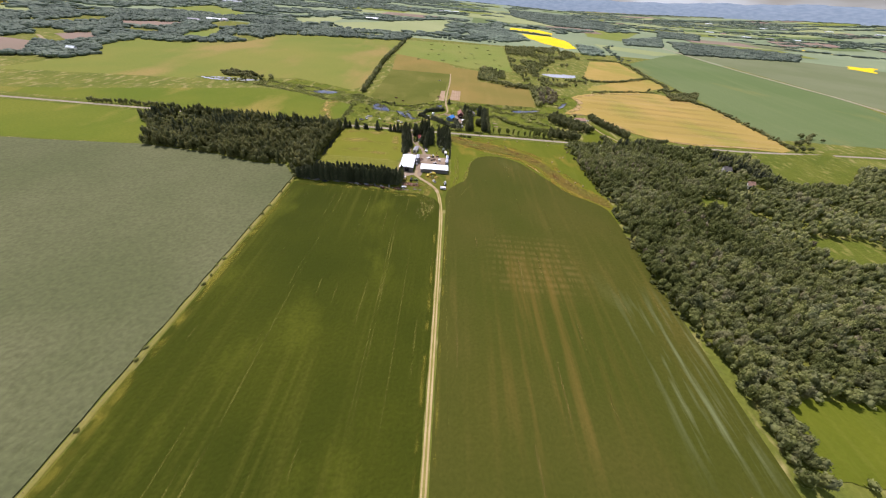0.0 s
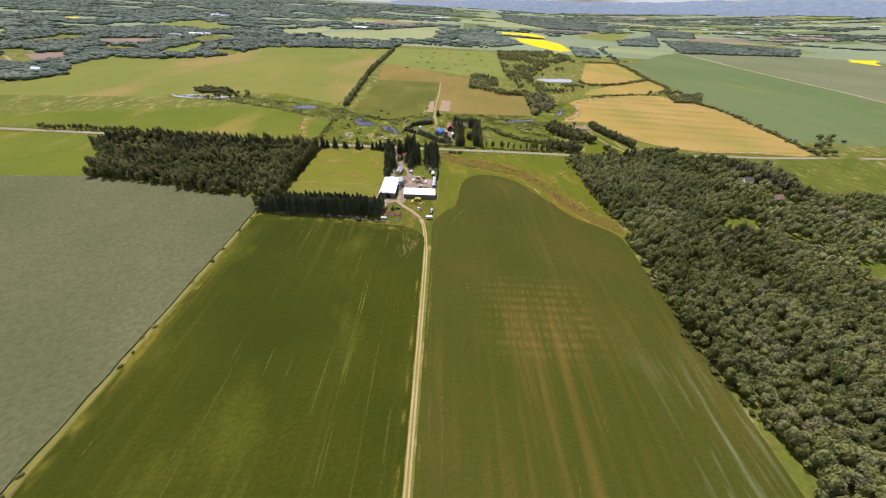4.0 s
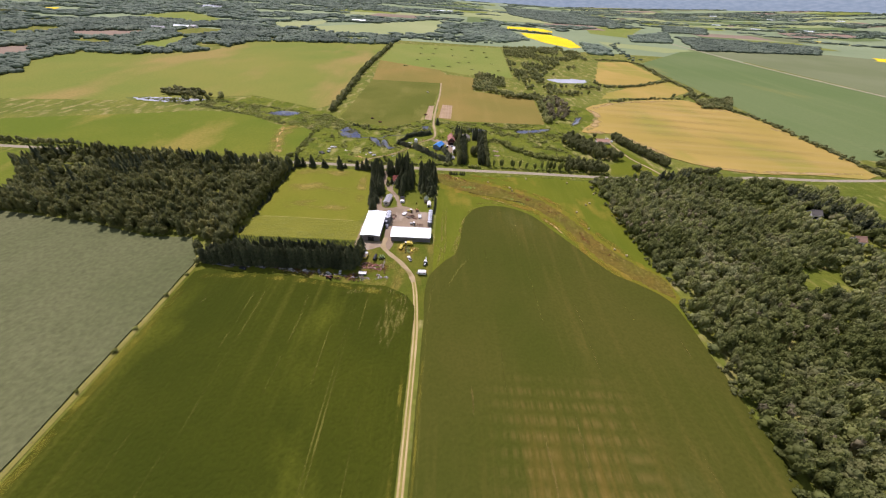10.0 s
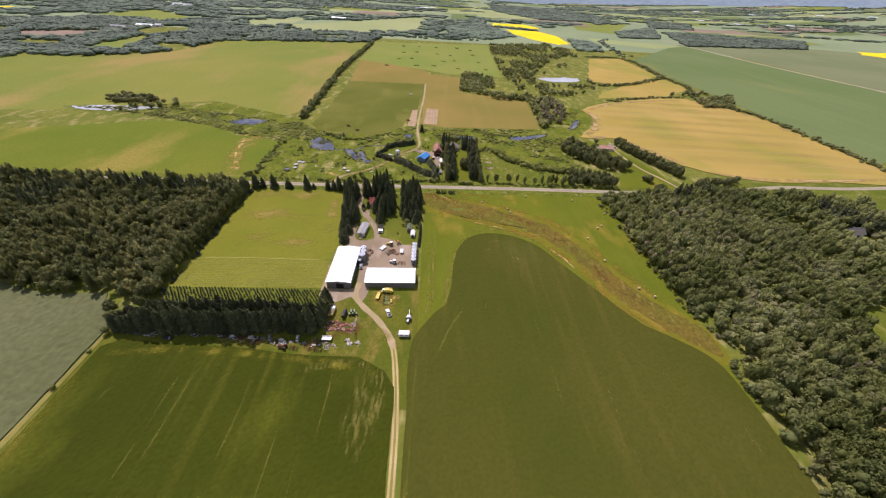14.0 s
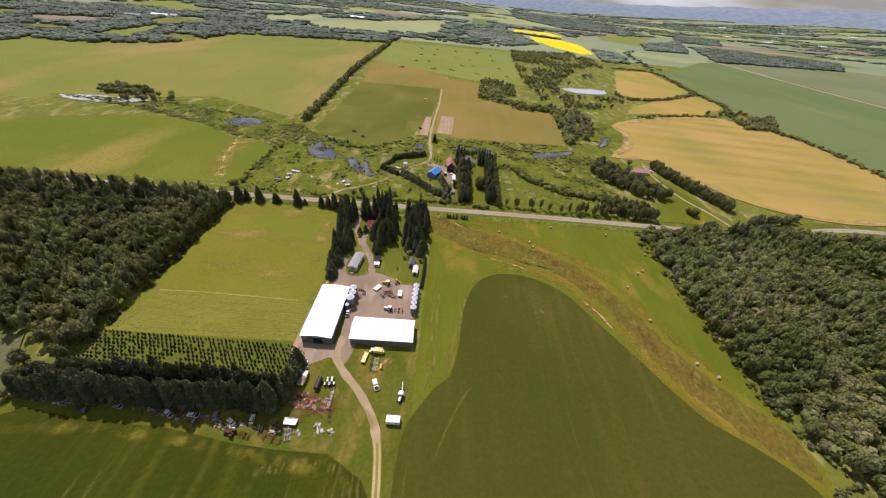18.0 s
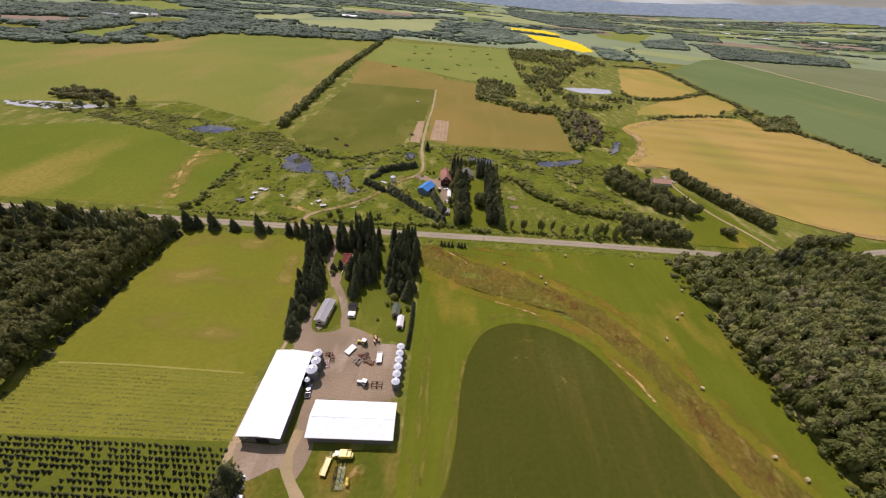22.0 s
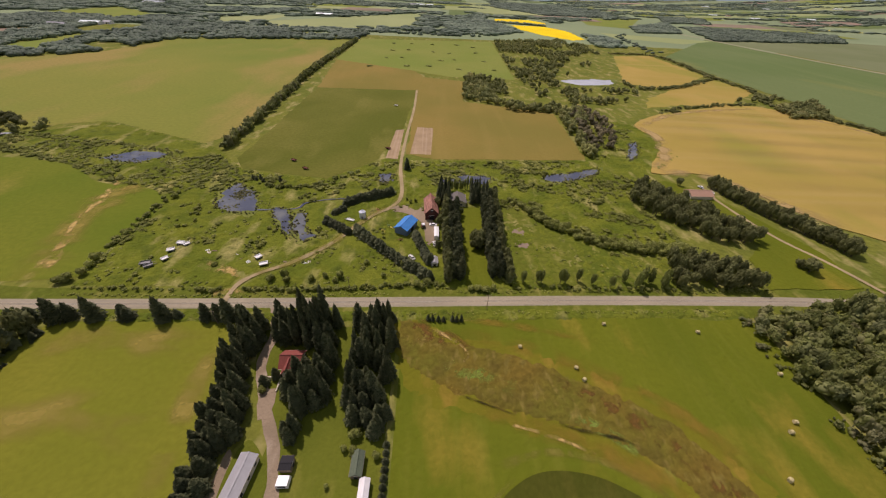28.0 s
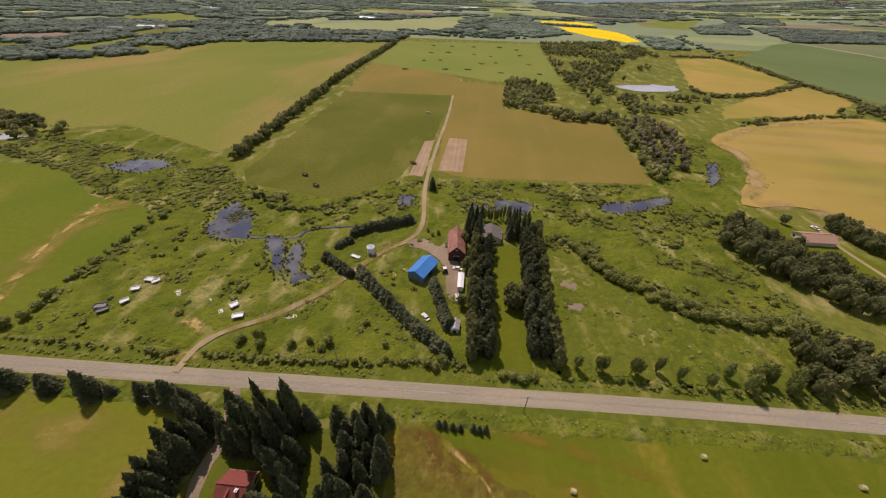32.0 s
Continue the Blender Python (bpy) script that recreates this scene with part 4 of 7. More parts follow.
# orange margins of the sedge, wet green spots in it
for pts, w, m in (([(14, 424), (44, 409), (70, 400), (88, 389), (101, 371), (111, 354), (119, 330), (131, 313), (148, 297)], 9, F_ORANGE), ([(20, 446), (54, 438), (80, 427), (102, 413), (117, 395), (127, 376), (134, 358), (143, 342), (156, 322)], 8, F_ORANGE),
                  ([(8, 448), (22, 442), (36, 436)], 12, F_BROWN), ([(62, 424), (82, 413), (100, 396), (112, 377)], 8, F_BROWN), ([(118, 360), (128, 342), (140, 324)], 8, F_BROWN),
                  ([(24, 428), (36, 425), (50, 418)], 9, F_GREEN), ([(66, 410), (80, 402), (94, 388)], 5, F_GREEN), ([(30, 452), (60, 447), (90, 440)], 5, F_ORANGE),
                  ([(14, 385), (13, 355), (13.5, 330), (10, 305)], 2.2, F_WORN), ([(16, 388), (15.5, 360), (16, 335), (14, 312)], 2.0, F_WORN), ([(9, 334), (14, 326), (20, 318)], 2, F_WORN),
                  ([(38, 380), (30, 366), (26, 345), (20, 322)], 3, F_WORN), ([(40, 394), (58, 398), (78, 393), (92, 382)], 3, F_WORN),
                  ([(-130, 436), (-112, 441), (-88, 440), (-66, 436)], 16, F_DRYGRASS), ([(-64, 440), (-61, 410), (-57, 384)], 9, F_DRYGRASS), ([(-126, 404), (-95, 412), (-66, 404)], 18, F_DRYGRASS), ([(-118, 374), (-90, 380), (-60, 372)], 16, F_DRYGRASS)):
    soft_ribbon("dry_grass" if m in (F_ORANGE, F_BROWN) else "worn_grass", pts, w, m, "dry orange patch of grass in the meadow" if m is F_ORANGE else "rusty brown sedge" if m is F_BROWN else "wet green grass in the sedge" if m is F_GREEN else "faint worn track in the mown grass", z=0.2 + 0.002 * w if pts[0][0] > 0 and m is not F_WORN else 0.11 + 0.002 * w, category="grass")


sheet("far_plain", [(-6000, 1420), (6000, 1420), (6000, 7400), (-6000, 7400)], M_FARPLAIN, "far green plain, paled in colour for haze", z=0.015, category="plain")

# the road
ROADC = [(-900, 452), (-476, 456.5), (-300, 457.5), (-155, 457.4), (0, 461), (100, 463.5), (190, 464), (260, 464.5), (345, 485), (430, 489), (520, 500), (640, 512), (900, 530)]
ribbon("road_ditch", ROADC, 22, M_DITCH, "rough green grass verge along the road", z=0.05, category="verge", wobble=0.3)
ribbon("road_shoulder", ROADC, 6.0, M_SHOULDER, "gravel shoulder of the country road", z=0.09, category="road")
ribbon("road", ROADC, 4.7, M_ROAD, "worn grey country road", z=0.13, category="road")

soft_ribbon("road_crown", ROADC, 1.2, F_ROADMID, "paler crown of the road", z=0.136, category="road", wobble=0.2)

# land beyond the road
sheet("hayfield_west", smooth([(-147, 474), (-144, 488), (-143, 505), (-143, 523), (-147, 544), (-165, 560), (-205, 568), (-236, 590), (-300, 602), (-378, 575), (-545, 515), (-640, 480), (-420, 470), (-250, 468)], True, 4),
      M_W1, "bright green hayfield with a worn corner", category="field")
soft_ribbon("dry_strip", [(-164, 470), (-169, 492), (-174, 505), (-180, 524), (-181, 546), (-174, 560), (-155, 560)], 24, F_DRYGRASS, "dry tan strip along the worn field corner", z=0.28, wobble=0.5)
soft_ribbon("field_scrape", [(-164, 470), (-167, 486), (-171, 502), (-179, 517), (-185, 545), (-190, 566), (-202, 580)], 6, F_SCRAPE, "worn bare strip across the hayfield", z=0.31, wobble=1.0)
soft_ribbon("field_scrape", [(-160, 474), (-165, 488), (-172, 500)], 5, F_SCRAPE, "worn bare strip across the hayfield", z=0.32, wobble=1.0)
soft_ribbon("field_scrape", [(-186, 556), (-172, 564), (-156, 566), (-147, 556)], 7, F_DRYGRASS, "dry worn strip across the hayfield", z=0.3, wobble=0.8)
sheet("hayfield_north_west", [(-900, 548), (-722, 596), (-690, 742), (-753, 820), (-754, 930), (-661, 932), (-543, 1019), (-521, 1216), (-360, 1262), (-165, 1310), (-160, 660), (-172, 640), (-284, 690), (-411, 630)], M_NW,
      "wide green and dry hayfield behind the creek", category="field", rough_edge=4)
sheet("meadow_before_forest", [(-330, 345), (-322, 395), (-365, 430), (-372, 446), (-700, 446), (-700, 333), (-420, 338)], M_W1, "green meadow west of the wood", category="field", rough_edge=2)
sheet("pasture_dark", [(-132, 611), (-120, 594), (-56, 581), (-24, 617), (-9, 684), (-1, 847), (-131, 843)], M_C_DARK, "dull green pasture above the farm", category="field", rough_edge=2)
sheet("pasture_dry_upper", [(-131, 844), (0, 847), (5, 938), (-10, 975), (-152, 1060)], M_C_TAN, "dry tan pasture strip", category="field", rough_edge=2)
sheet("pasture_top", [(-154, 1340), (172, 1385), (148, 936), (47, 938), (-10, 976), (-152, 1050)], M_C_TOP, "light green pasture dotted with heaps", category="field", rough_edge=3)
sheet("pasture_dry_right", [(0, 848), (5, 931), (66, 912), (58, 800), (106, 783), (160, 760), (151, 629), (22, 621), (-2, 630), (-1, 700)], M_C_TAN, "dry tan hayfield beside the lane", category="field", rough_edge=2)
sheet("soil_plot", [(-17.9, 621), (-8.2, 619), (-7.6, 691), (-15.5, 688)], M_SOIL, "narrow plot of bare pinkish soil", category="plot")
sheet("soil_plot", [(1.2, 631), (18.8, 630), (20.8, 697), (4.9, 699)], M_SOIL, "ploughed plot of bare pinkish soil with furrows", category="plot")
sheet("stubble_field", smooth([(196, 606), (244, 604), (281, 530), (343, 498), (430, 502), (508, 509), (520, 620), (517, 735), (455, 826), (365, 805), (300, 778), (240, 728), (243, 676)], True, 3), M_STUBBLE,
      "golden ripe grain field beyond the road", thick=0.4, category="field", rough_edge=1.5)
for pts, w in (([(204, 606), (240, 602), (262, 566), (290, 528)], 16), ([(240, 728), (246, 690), (226, 640), (204, 612)], 14), ([(246, 724), (300, 768), (365, 796), (450, 816)], 10), ([(300, 516), (345, 502), (430, 506), (500, 514)], 8), ([(512, 640), (509, 730), (455, 818)], 9)):
    soft_ribbon("stubble_rim", pts, w, F_PALE, "pale bare rim of the grain field", z=0.6 + 0.004 * w, category="field", wobble=0.6)
# swaths left by the harvest, lighter and browner by turns
for k in range(8):
    y = 545 + 34 * k
    left = float(np.interp(y, (540, 604, 676, 728, 778, 805), (290, 252, 252, 250, 309, 374)))
    right = float(np.interp(y, (540, 735, 805), (510, 510, 466)))
    soft_ribbon("harvest_swath", [(left, y + 12), ((left + right) / 2, y + 3), (right, y - 12)], (26, 18, 30, 22)[k % 4], F_SWATH, "faint pale swath across the ripe grain field", z=0.7 + 0.004 * k, category="field", wobble=0.5)
sheet("stubble_field_upper", [(428, 1225), (530, 1260), (515, 1030), (380, 905), (326, 943)], M_STUBBLE, "golden ripe grain field, far", category="field", rough_edge=4)
sheet("stubble_field_middle", [(290, 800), (318, 850), (395, 918), (512, 1000), (520, 915), (400, 812), (350, 822)], M_STUBBLE, "golden ripe grain field between hedges", category="field", rough_edge=4)
sheet("blue_green_field", [(552, 1240), (540, 900), (536, 767), (528, 560), (900, 570), (1000, 940), (945, 1690)], M_RG, "wide blue-green crop field", category="field", rough_edge=4)
sheet("dull_green_field", [(1014, 600), (1016, 935), (958, 1700), (1600, 1800), (2400, 1500), (2300, 600)], M_DULL, "dull green crop field beyond the side road", category="field")
ribbon("side_road", [(985, 590), (1004, 935), (988, 1100), (962, 1370), (955, 1740), (945, 2300)], 14, M_SHOULDER, "pale gravel side road", category="road")
sheet("canola_field", [(318, 1918), (448, 1900), (491, 1765), (474, 1530), (426, 1496), (366, 1587), (322, 1750)], M_CANOLA, "bright yellow canola field in bloom", category="field", rough_edge=8)
sheet("canola_field_upper", [(297, 2199), (454, 2199), (495, 2080), (458, 1935), (273, 2037)], M_CANOLA, "bright yellow canola field behind a tree line", category="field", rough_edge=8)
sheet("canola_field_east", [(2050, 2560), (2900, 2700), (2430, 2310), (2130, 2480)], M_CANOLA, "far strip of yellow canola", category="field")
sheet("canola_patch_east", [(1680, 1690), (1730, 1620), (1930, 1810), (1760, 1780)], M_CANOLA, "far patch of yellow canola", category="field", rough_edge=20, freq=0.02)
sheet("canola_field_west", [(-1750, 1573), (-1527, 1757), (-1447, 1594), (-1500, 1340)], M_CANOLA, "far strip of yellow canola", category="field")
F_HOLES = [[(-958, 820), (-866, 805), (-797, 697), (-803, 673), (-1100, 640)], [(-928, 909), (-888, 971), (-803, 881), (-838, 840)], [(-1011, 1196), (-846, 1298), (-830, 1140), (-933, 1128)],
           [(-721, 1013), (-729, 1258), (-659, 1131), (-644, 1018)], [(-1158, 1656), (-1143, 1952), (-834, 1671), (-867, 1540), (-1035, 1622)], [(-1460, 1296), (-1333, 1276), (-1247, 1188), (-1325, 1167)],
           [(-669, 1724), (-503, 1962), (-510, 1595), (-621, 1540)]]
for pts_, m_, tx in zip(F_HOLES, (M_BROWN, M_BROWN, M_BROWN, M_C_TOP, M_C_TOP, M_PALE, M_PALE), ("brown fallow field between woods", "small brown fallow field", "long brown fallow field", "light green pasture by a far farm", "light green field in the woods", "pale green far field", "pale far hayfield")):
    sheet("far_field", pts_, m_, tx, category="field", rough_edge=5, freq=0.03)
ribbon("far_lane", [(-937, 878), (-850, 812), (-750, 749)], 6, M_LANE, "pale lane to a far farm")
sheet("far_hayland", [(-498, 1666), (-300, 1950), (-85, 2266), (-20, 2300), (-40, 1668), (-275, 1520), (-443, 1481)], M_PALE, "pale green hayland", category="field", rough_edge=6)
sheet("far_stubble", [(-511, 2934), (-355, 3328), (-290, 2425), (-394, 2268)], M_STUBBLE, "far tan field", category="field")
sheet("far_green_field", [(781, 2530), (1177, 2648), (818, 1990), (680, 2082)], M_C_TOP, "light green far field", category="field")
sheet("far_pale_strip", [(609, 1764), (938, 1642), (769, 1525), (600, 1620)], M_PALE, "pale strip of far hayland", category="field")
sheet("far_lake", [(-1379, 2212), (-1192, 2559), (-1139, 2273), (-1273, 2059)], M_WATER_PALE, "far lake with its pale glint painted in", category="water", rough_edge=30, freq=0.01)
sheet("far_water", [(553, 4966), (1617, 5422), (1630, 5500), (540, 5060)], M_WATER_PALE, "thin far strip of water, pale glint painted in", category="water")

# ponds
for k, pts in enumerate(([(-111, 539), (-117, 554), (-113, 570), (-95, 555), (-89, 537), (-97, 533)], [(-77, 536), (-72, 538), (-63, 524), (-57, 513), (-60, 511), (-71, 524)],
                         [(-64, 532), (-58, 533), (-52, 517), (-43, 513), (-50, 506), (-57, 511)], [(-17, 590), (-11, 591), (-10.5, 580), (-16, 579)],
                         [(-228, 605), (-213, 619), (-187, 616), (-198, 599)], [(24, 577), (34, 588), (55, 592), (64, 586), (54, 578), (36, 579)],
                         [(106, 586), (108, 594), (127, 600), (152, 610), (147, 600), (120, 587)], [(206, 667), (216, 674), (202, 643), (190, 632)],
                         [(229, 946), (310, 966), (285, 922), (238, 924)], [(-430, 640), (-380, 650), (-330, 648), (-390, 628)])):
    sheet("pond_rim", smooth([(p[0] * 1.0 + (p[0] - sum(q[0] for q in pts) / len(pts)) * 0.25, p[1] + (p[1] - sum(q[1] for q in pts) / len(pts)) * 0.25) for p in pts], True, 5), M_MARSH,
          "reedy rim of a pond", category="marsh", rough_edge=4.0, freq=0.16)
    sheet("pond", smooth(pts, True, 5), M_WATER_PALE if pts[0] in ((229, 946), (-430, 640)) else M_WATER, "still pond with reedy edges, sky sheen in its colour", category="water", rough_edge=14.0 if pts[0] == (229, 946) else 5.0, freq=0.06 if pts[0] == (229, 946) else 0.17)

# far lane, gravel
LANE = [(-71, 460), (-69.8, 471), (-63, 479), (-50, 487.6), (-35, 503), (-26, 518.5), (-15.5, 534), (-5, 545), (-0.7, 562), (-4.8, 609), (-4, 678), (-1, 760), (-1, 847)]
ribbon("farm_lane", LANE, 2.5, M_LANE, "pale gravel lane to the far farm", wobble=0.3)
sheet("far_farmyard", smooth([(-6, 543), (2, 546), (10, 540), (15, 545), (20, 530), (22, 505), (17, 505), (14, 525), (4, 536), (-4, 538)], True, 4), M_GRAVEL, "gravel yard of the far farm", category="yard", rough_edge=1)
sheet("far_farm_lawn", [(36, 470), (49, 470), (51, 545), (36, 545)], M_HAY, "green lawn between two tree rows", category="lawn")
sheet("east_meadow", [(60, 473), (140, 472), (165, 498), (112, 505), (92, 520), (76, 549), (58, 545)], M_DITCH, "green meadow by the tree row", category="meadow", rough_edge=2)
sheet("north_east_lawn", [(188, 472), (240, 474), (245, 500), (226, 560), (202, 592), (180, 590), (178, 570), (195, 545), (212, 510), (196, 496)], M_HAY, "mown grass round the house in the grove", category="lawn", rough_edge=2)
ribbon("house_drive", [(224, 580), (222, 562), (228, 520), (240, 493), (248, 468)], 2.4, M_LANE, "gravel drive along the hedge")
for x, y in ((71, 518), (70.5, 506)):
    sheet("bare_patch", [(x + math.cos(a) * 3.5, y + math.sin(a) * 4) for a in (0, 0.8, 1.6, 2.4, 3.1, 3.9, 4.7, 5.5)], M_BROWN, "bare ring of soil in the meadow", category="soil", rough_edge=1.6, freq=0.4)

SPUR = [(-69.4, 476.5), (-80, 481), (-94, 484.5)]
soft_ribbon("worn_spur", SPUR, 6.5, F_SCRAPE, "faint worn spur track in the meadow", z=0.4, wobble=0.8)
soft_ribbon("lane_mouth", [(-78, 463.4), (-71.5, 466.5), (-64, 463.8)], 5, F_SCRAPE, "gravel spread where the lane meets the road", z=0.3, category="road", wobble=0.3)
soft_ribbon("lane_verge", LANE[1:9], 6.5, F_WORN, "worn dry verge of the lane", z=0.46, wobble=0.6)
MARSH_DITCH = [(-88, 536.5), (-79, 537), (-64, 539), (-60, 546), (-47, 551), (-34, 553)]
ribbon("marsh_ditch", MARSH_DITCH, 1.0, M_WATER, "narrow dark ditch through the marsh", category="water", wobble=0.8)
LANE_C = smooth(LANE)
W1_P = smooth([(-147, 474), (-144, 488), (-143, 505), (-143, 523), (-147, 544), (-165, 560), (-205, 568), (-236, 590), (-300, 602), (-378, 575), (-545, 515), (-640, 480), (-420, 470), (-250, 468)], True, 4)
POND_P = [[(-112, 538), (-118, 554), (-113, 571), (-94, 555), (-88, 537), (-97, 532)], [(-78, 536), (-71, 539), (-62, 524), (-56, 513), (-60, 510), (-72, 524)], [(-65, 532), (-57, 534), (-51, 517), (-42, 513), (-50, 505), (-58, 511)],
          [(-18, 591), (-10, 592), (-9.5, 579), (-17, 578)], [(-230, 605), (-213, 621), (-185, 616), (-198, 598)], [(23, 576), (34, 589), (55, 593), (65, 586), (54, 577), (36, 578)], [(105, 585), (107, 595), (127, 601), (153, 611), (148, 599), (120, 586)], [(207, 668), (217, 675), (203, 642), (189, 631)]]
tussocks("rough_valley", [(-330, 648), (-240, 590), (-146, 545), (-142, 468.5), (186, 471), (166, 500), (158, 560), (178, 590), (240, 640), (240, 730), (170, 760), (154, 640), (150, 627), (20, 618), (-22, 618), (-56, 580), (-120, 592), (-150, 625), (-170, 640), (-280, 685)],
         M_ROUGH, "tussocky green marsh meadow along the creek", 1.3, 1.5, [W1_P, [(-6, 543), (10, 541), (22, 530), (22, 505), (14, 508), (4, 536)], [(38, 470), (50, 470), (54, 545), (36, 545)]] + POND_P, [(LANE_C, 2.6), (smooth(SPUR), 1.2), (smooth(MARSH_DITCH), 1.6)])
tussocks("sedge_tussocks", smooth([(8, 451), (25, 440), (52, 433), (76, 421.5), (97, 409), (112, 391), (122, 373), (129, 356), (137, 340), (148, 324), (158, 314), (164, 306),
         (162, 290), (148, 302), (133, 318), (123, 333), (114.5, 357), (105, 376), (91, 393), (72, 404), (45, 412), (12, 428)], True, 4), M_SWALE, "tussocks of dry brown sedge in the swale", 1.0, 0.6, category="sedge", seed=2.0, base=0.12)
tussocks("ditch_tussocks", [(-140, 448), (8, 450), (165, 454), (165, 458.5), (100, 458), (0, 456), (-155, 452)], M_ROUGH, "rank grass in the roadside ditch", 1.0, 1.3, (), (), "verge", 6.0, 0.06)

# ---- the woods ----
rng = np.random.default_rng(5)
R_WOOD = [(161, 60), (166, 130), (157, 165), (159, 205), (163, 285), (176, 290), (165, 315), (161.5, 345), (160.5, 382), (161, 420), (158.5, 432), (160.5, 456), (290, 468), (430, 458), (510, 470), (640, 430), (640, 200), (420, 160), (300, 60)]
CLEAR = [[(332, 394), (356, 394), (356, 416), (332, 416)], [(334, 350), (356, 350), (356, 376), (334, 376)], [(316, 222), (400, 222), (388, 266), (326, 266)], [(172, 62), (260, 62), (250, 100), (200, 102), (182, 96)],
         [(246, 296), (284, 296), (300, 328), (268, 328)], [(284, 277), (308, 276), (320, 295), (296, 297)], [(398, 380), (470, 378), (570, 460), (570, 510), (440, 480), (395, 440)]]
for k, p in enumerate(CLEAR[2:]):
    sheet("wood_clearing", [(x + 0.0, y) for x, y in p], (M_DITCH, M_HAY, M_DITCH, M_DITCH, M_DITCH)[k], "sunlit grassy clearing in the aspen wood", category="meadow", rough_edge=3, freq=0.1)
def canopy(x, y):
    low = 0.55 if x > 0 and y > 428 and x < 205 else 1.0
    return low * (1 + 0.55 * noise.noise((x * 0.03, y * 0.03, 6.0)) + 0.3 * noise.noise((x * 0.1, y * 0.1, 1.0)))


near = [(x, y, 0.3, rng.uniform(1.9, 3.3) + rng.choice([0, 0, 0.9]), rng.uniform(3.8, 6.2) * canopy(x, y)) for x, y in scatter(R_WOOD, 4.7, rng, CLEAR) if x < 300 and noise.noise((x * 0.06, y * 0.06, 3.0)) > -0.5]
spots = [(x, y, 0.4, rng.uniform(2.4, 4.4), rng.uniform(3.6, 6.4) * canopy(x, y)) for x, y in scatter(R_WOOD, 6.0, rng, CLEAR) if x >= 300]
joined("aspen_wood", WOOD_T, near, M_FOREST, "dense wood of grey-green aspens and poplars", "wood")
joined("aspen_wood_far_side", BROAD_LOW[:3], spots, M_FOREST, "dense wood of grey-green aspens, farther off", "wood")
joined("aspen_understorey", BROAD_LOW, [(x, y, 0, rng.uniform(2.6, 4.2), rng.uniform(2.4, 4.2)) for x, y in scatter(R_WOOD, 8.5, rng, CLEAR) if x < 300], M_FOREST, "leafy understorey filling the aspen wood", "wood")
snags = [(x, y, 0.3, rng.uniform(1.6, 2.6), rng.uniform(3.6, 5.4)) for x, y in scatter(R_WOOD, 9, rng, CLEAR) if x < 330 and noise.noise((x * 0.02, y * 0.02, 12.0)) + 0.5 * noise.noise((x * 0.2, y * 0.2, 2.0)) > 0.28]
joined("bare_aspens", SCRUB, snags, M_BRUSH, "grey-brown half-bare trees in the aspen wood", "wood")
L_WOOD = [(-135, 318), (-160, 326), (-191, 324), (-240, 336), (-318, 344), (-330, 380), (-372, 415), (-362, 446), (-250, 448), (-136, 446)]
pts = scatter(L_WOOD, 4.6, rng, [[(-350, 400), (-300, 400), (-290, 430), (-340, 440)]])
con = [(x, y, 0, h * 0.95, h) for x, y in pts if rng.random() < (0.5 if y > 428 or (x < -250 and y > 395) else 0.08) for h in [rng.uniform(11, 16) if y > 428 or x < -250 else rng.uniform(8, 12.5)]]
joined("spruce_wood", SPRUCE_T, con, M_SPRUCE, "dark spruces standing out of the wood", "wood")
dec = [(x, y, 0.3, rng.uniform(2.0, 3.8), rng.uniform(3.8, 6.6) * canopy(x, y)) for x, y in pts if rng.random() < 0.95]
dec += [(-136.5 + rng.normal(0, 0.8), y, 0.2, rng.uniform(2.2, 3.4), rng.uniform(4.6, 6.8)) for y in np.arange(324, 446, 2.4)]
joined("mixed_understorey", BROAD_LOW, [(x, y, 0, rng.uniform(2.4, 3.6), rng.uniform(2.2, 3.8)) for x, y in scatter(L_WOOD, 6.5, rng)], M_DARKWOOD, "dark leafy understorey of the mixed wood", "wood")
joined("mixed_wood", WOOD_T, dec, M_DARKWOOD, "dense dark grey-green broadleaf wood", "wood")

joined("spruce_clump", SPRUCE_LOW, [(x, y, 0, h * 1.1, h) for x, y in scatter([(345, 448), (352, 448), (366, 415), (382, 372), (372, 366), (356, 408)], 4.6, rng) + scatter([(225, 445), (262, 455), (262, 462), (220, 455)], 6, rng) for h in [rng.uniform(11, 17)]], M_SPRUCE, "dark spruces standing out of the aspen wood", "wood")
edge_spots = []
for p, q in zip(R_WOOD[1:11], R_WOOD[2:12]):
    for k in range(int(math.dist(p, q) / 1.1)):
        t_ = rng.uniform(0, 1)
        x, y = p[0] + (q[0] - p[0]) * t_, p[1] + (q[1] - p[1]) * t_
        if noise.noise((x * 0.12, y * 0.12, 2.0)) > -0.15:
            w = rng.uniform(0.5, 1.0) * rng.choice([0.8, 1.2, 2.2])
            edge_spots.append((x + rng.normal(0, 1.4) - 1.0, y, 0, w, w * rng.uniform(0.5, 1.0)))
joined("wood_edge_shrubs", BROAD_LOW, edge_spots, M_FOREST, "light green shrubs along the edge of the wood", "shrubs")

# ---- trees that stand singly ----
def line(pts, gap):
    c = smooth(pts, step=10)
    out, left = [], 0.0
    for a, b_ in zip(c, c[1:]):
        d = math.dist(a, b_)
        while left < d:
            t = left / d
            out.append((a[0] + (b_[0] - a[0]) * t, a[1] + (b_[1] - a[1]) * t))
            left += gap
        left -= d
    return out


rnd = random.Random(7)
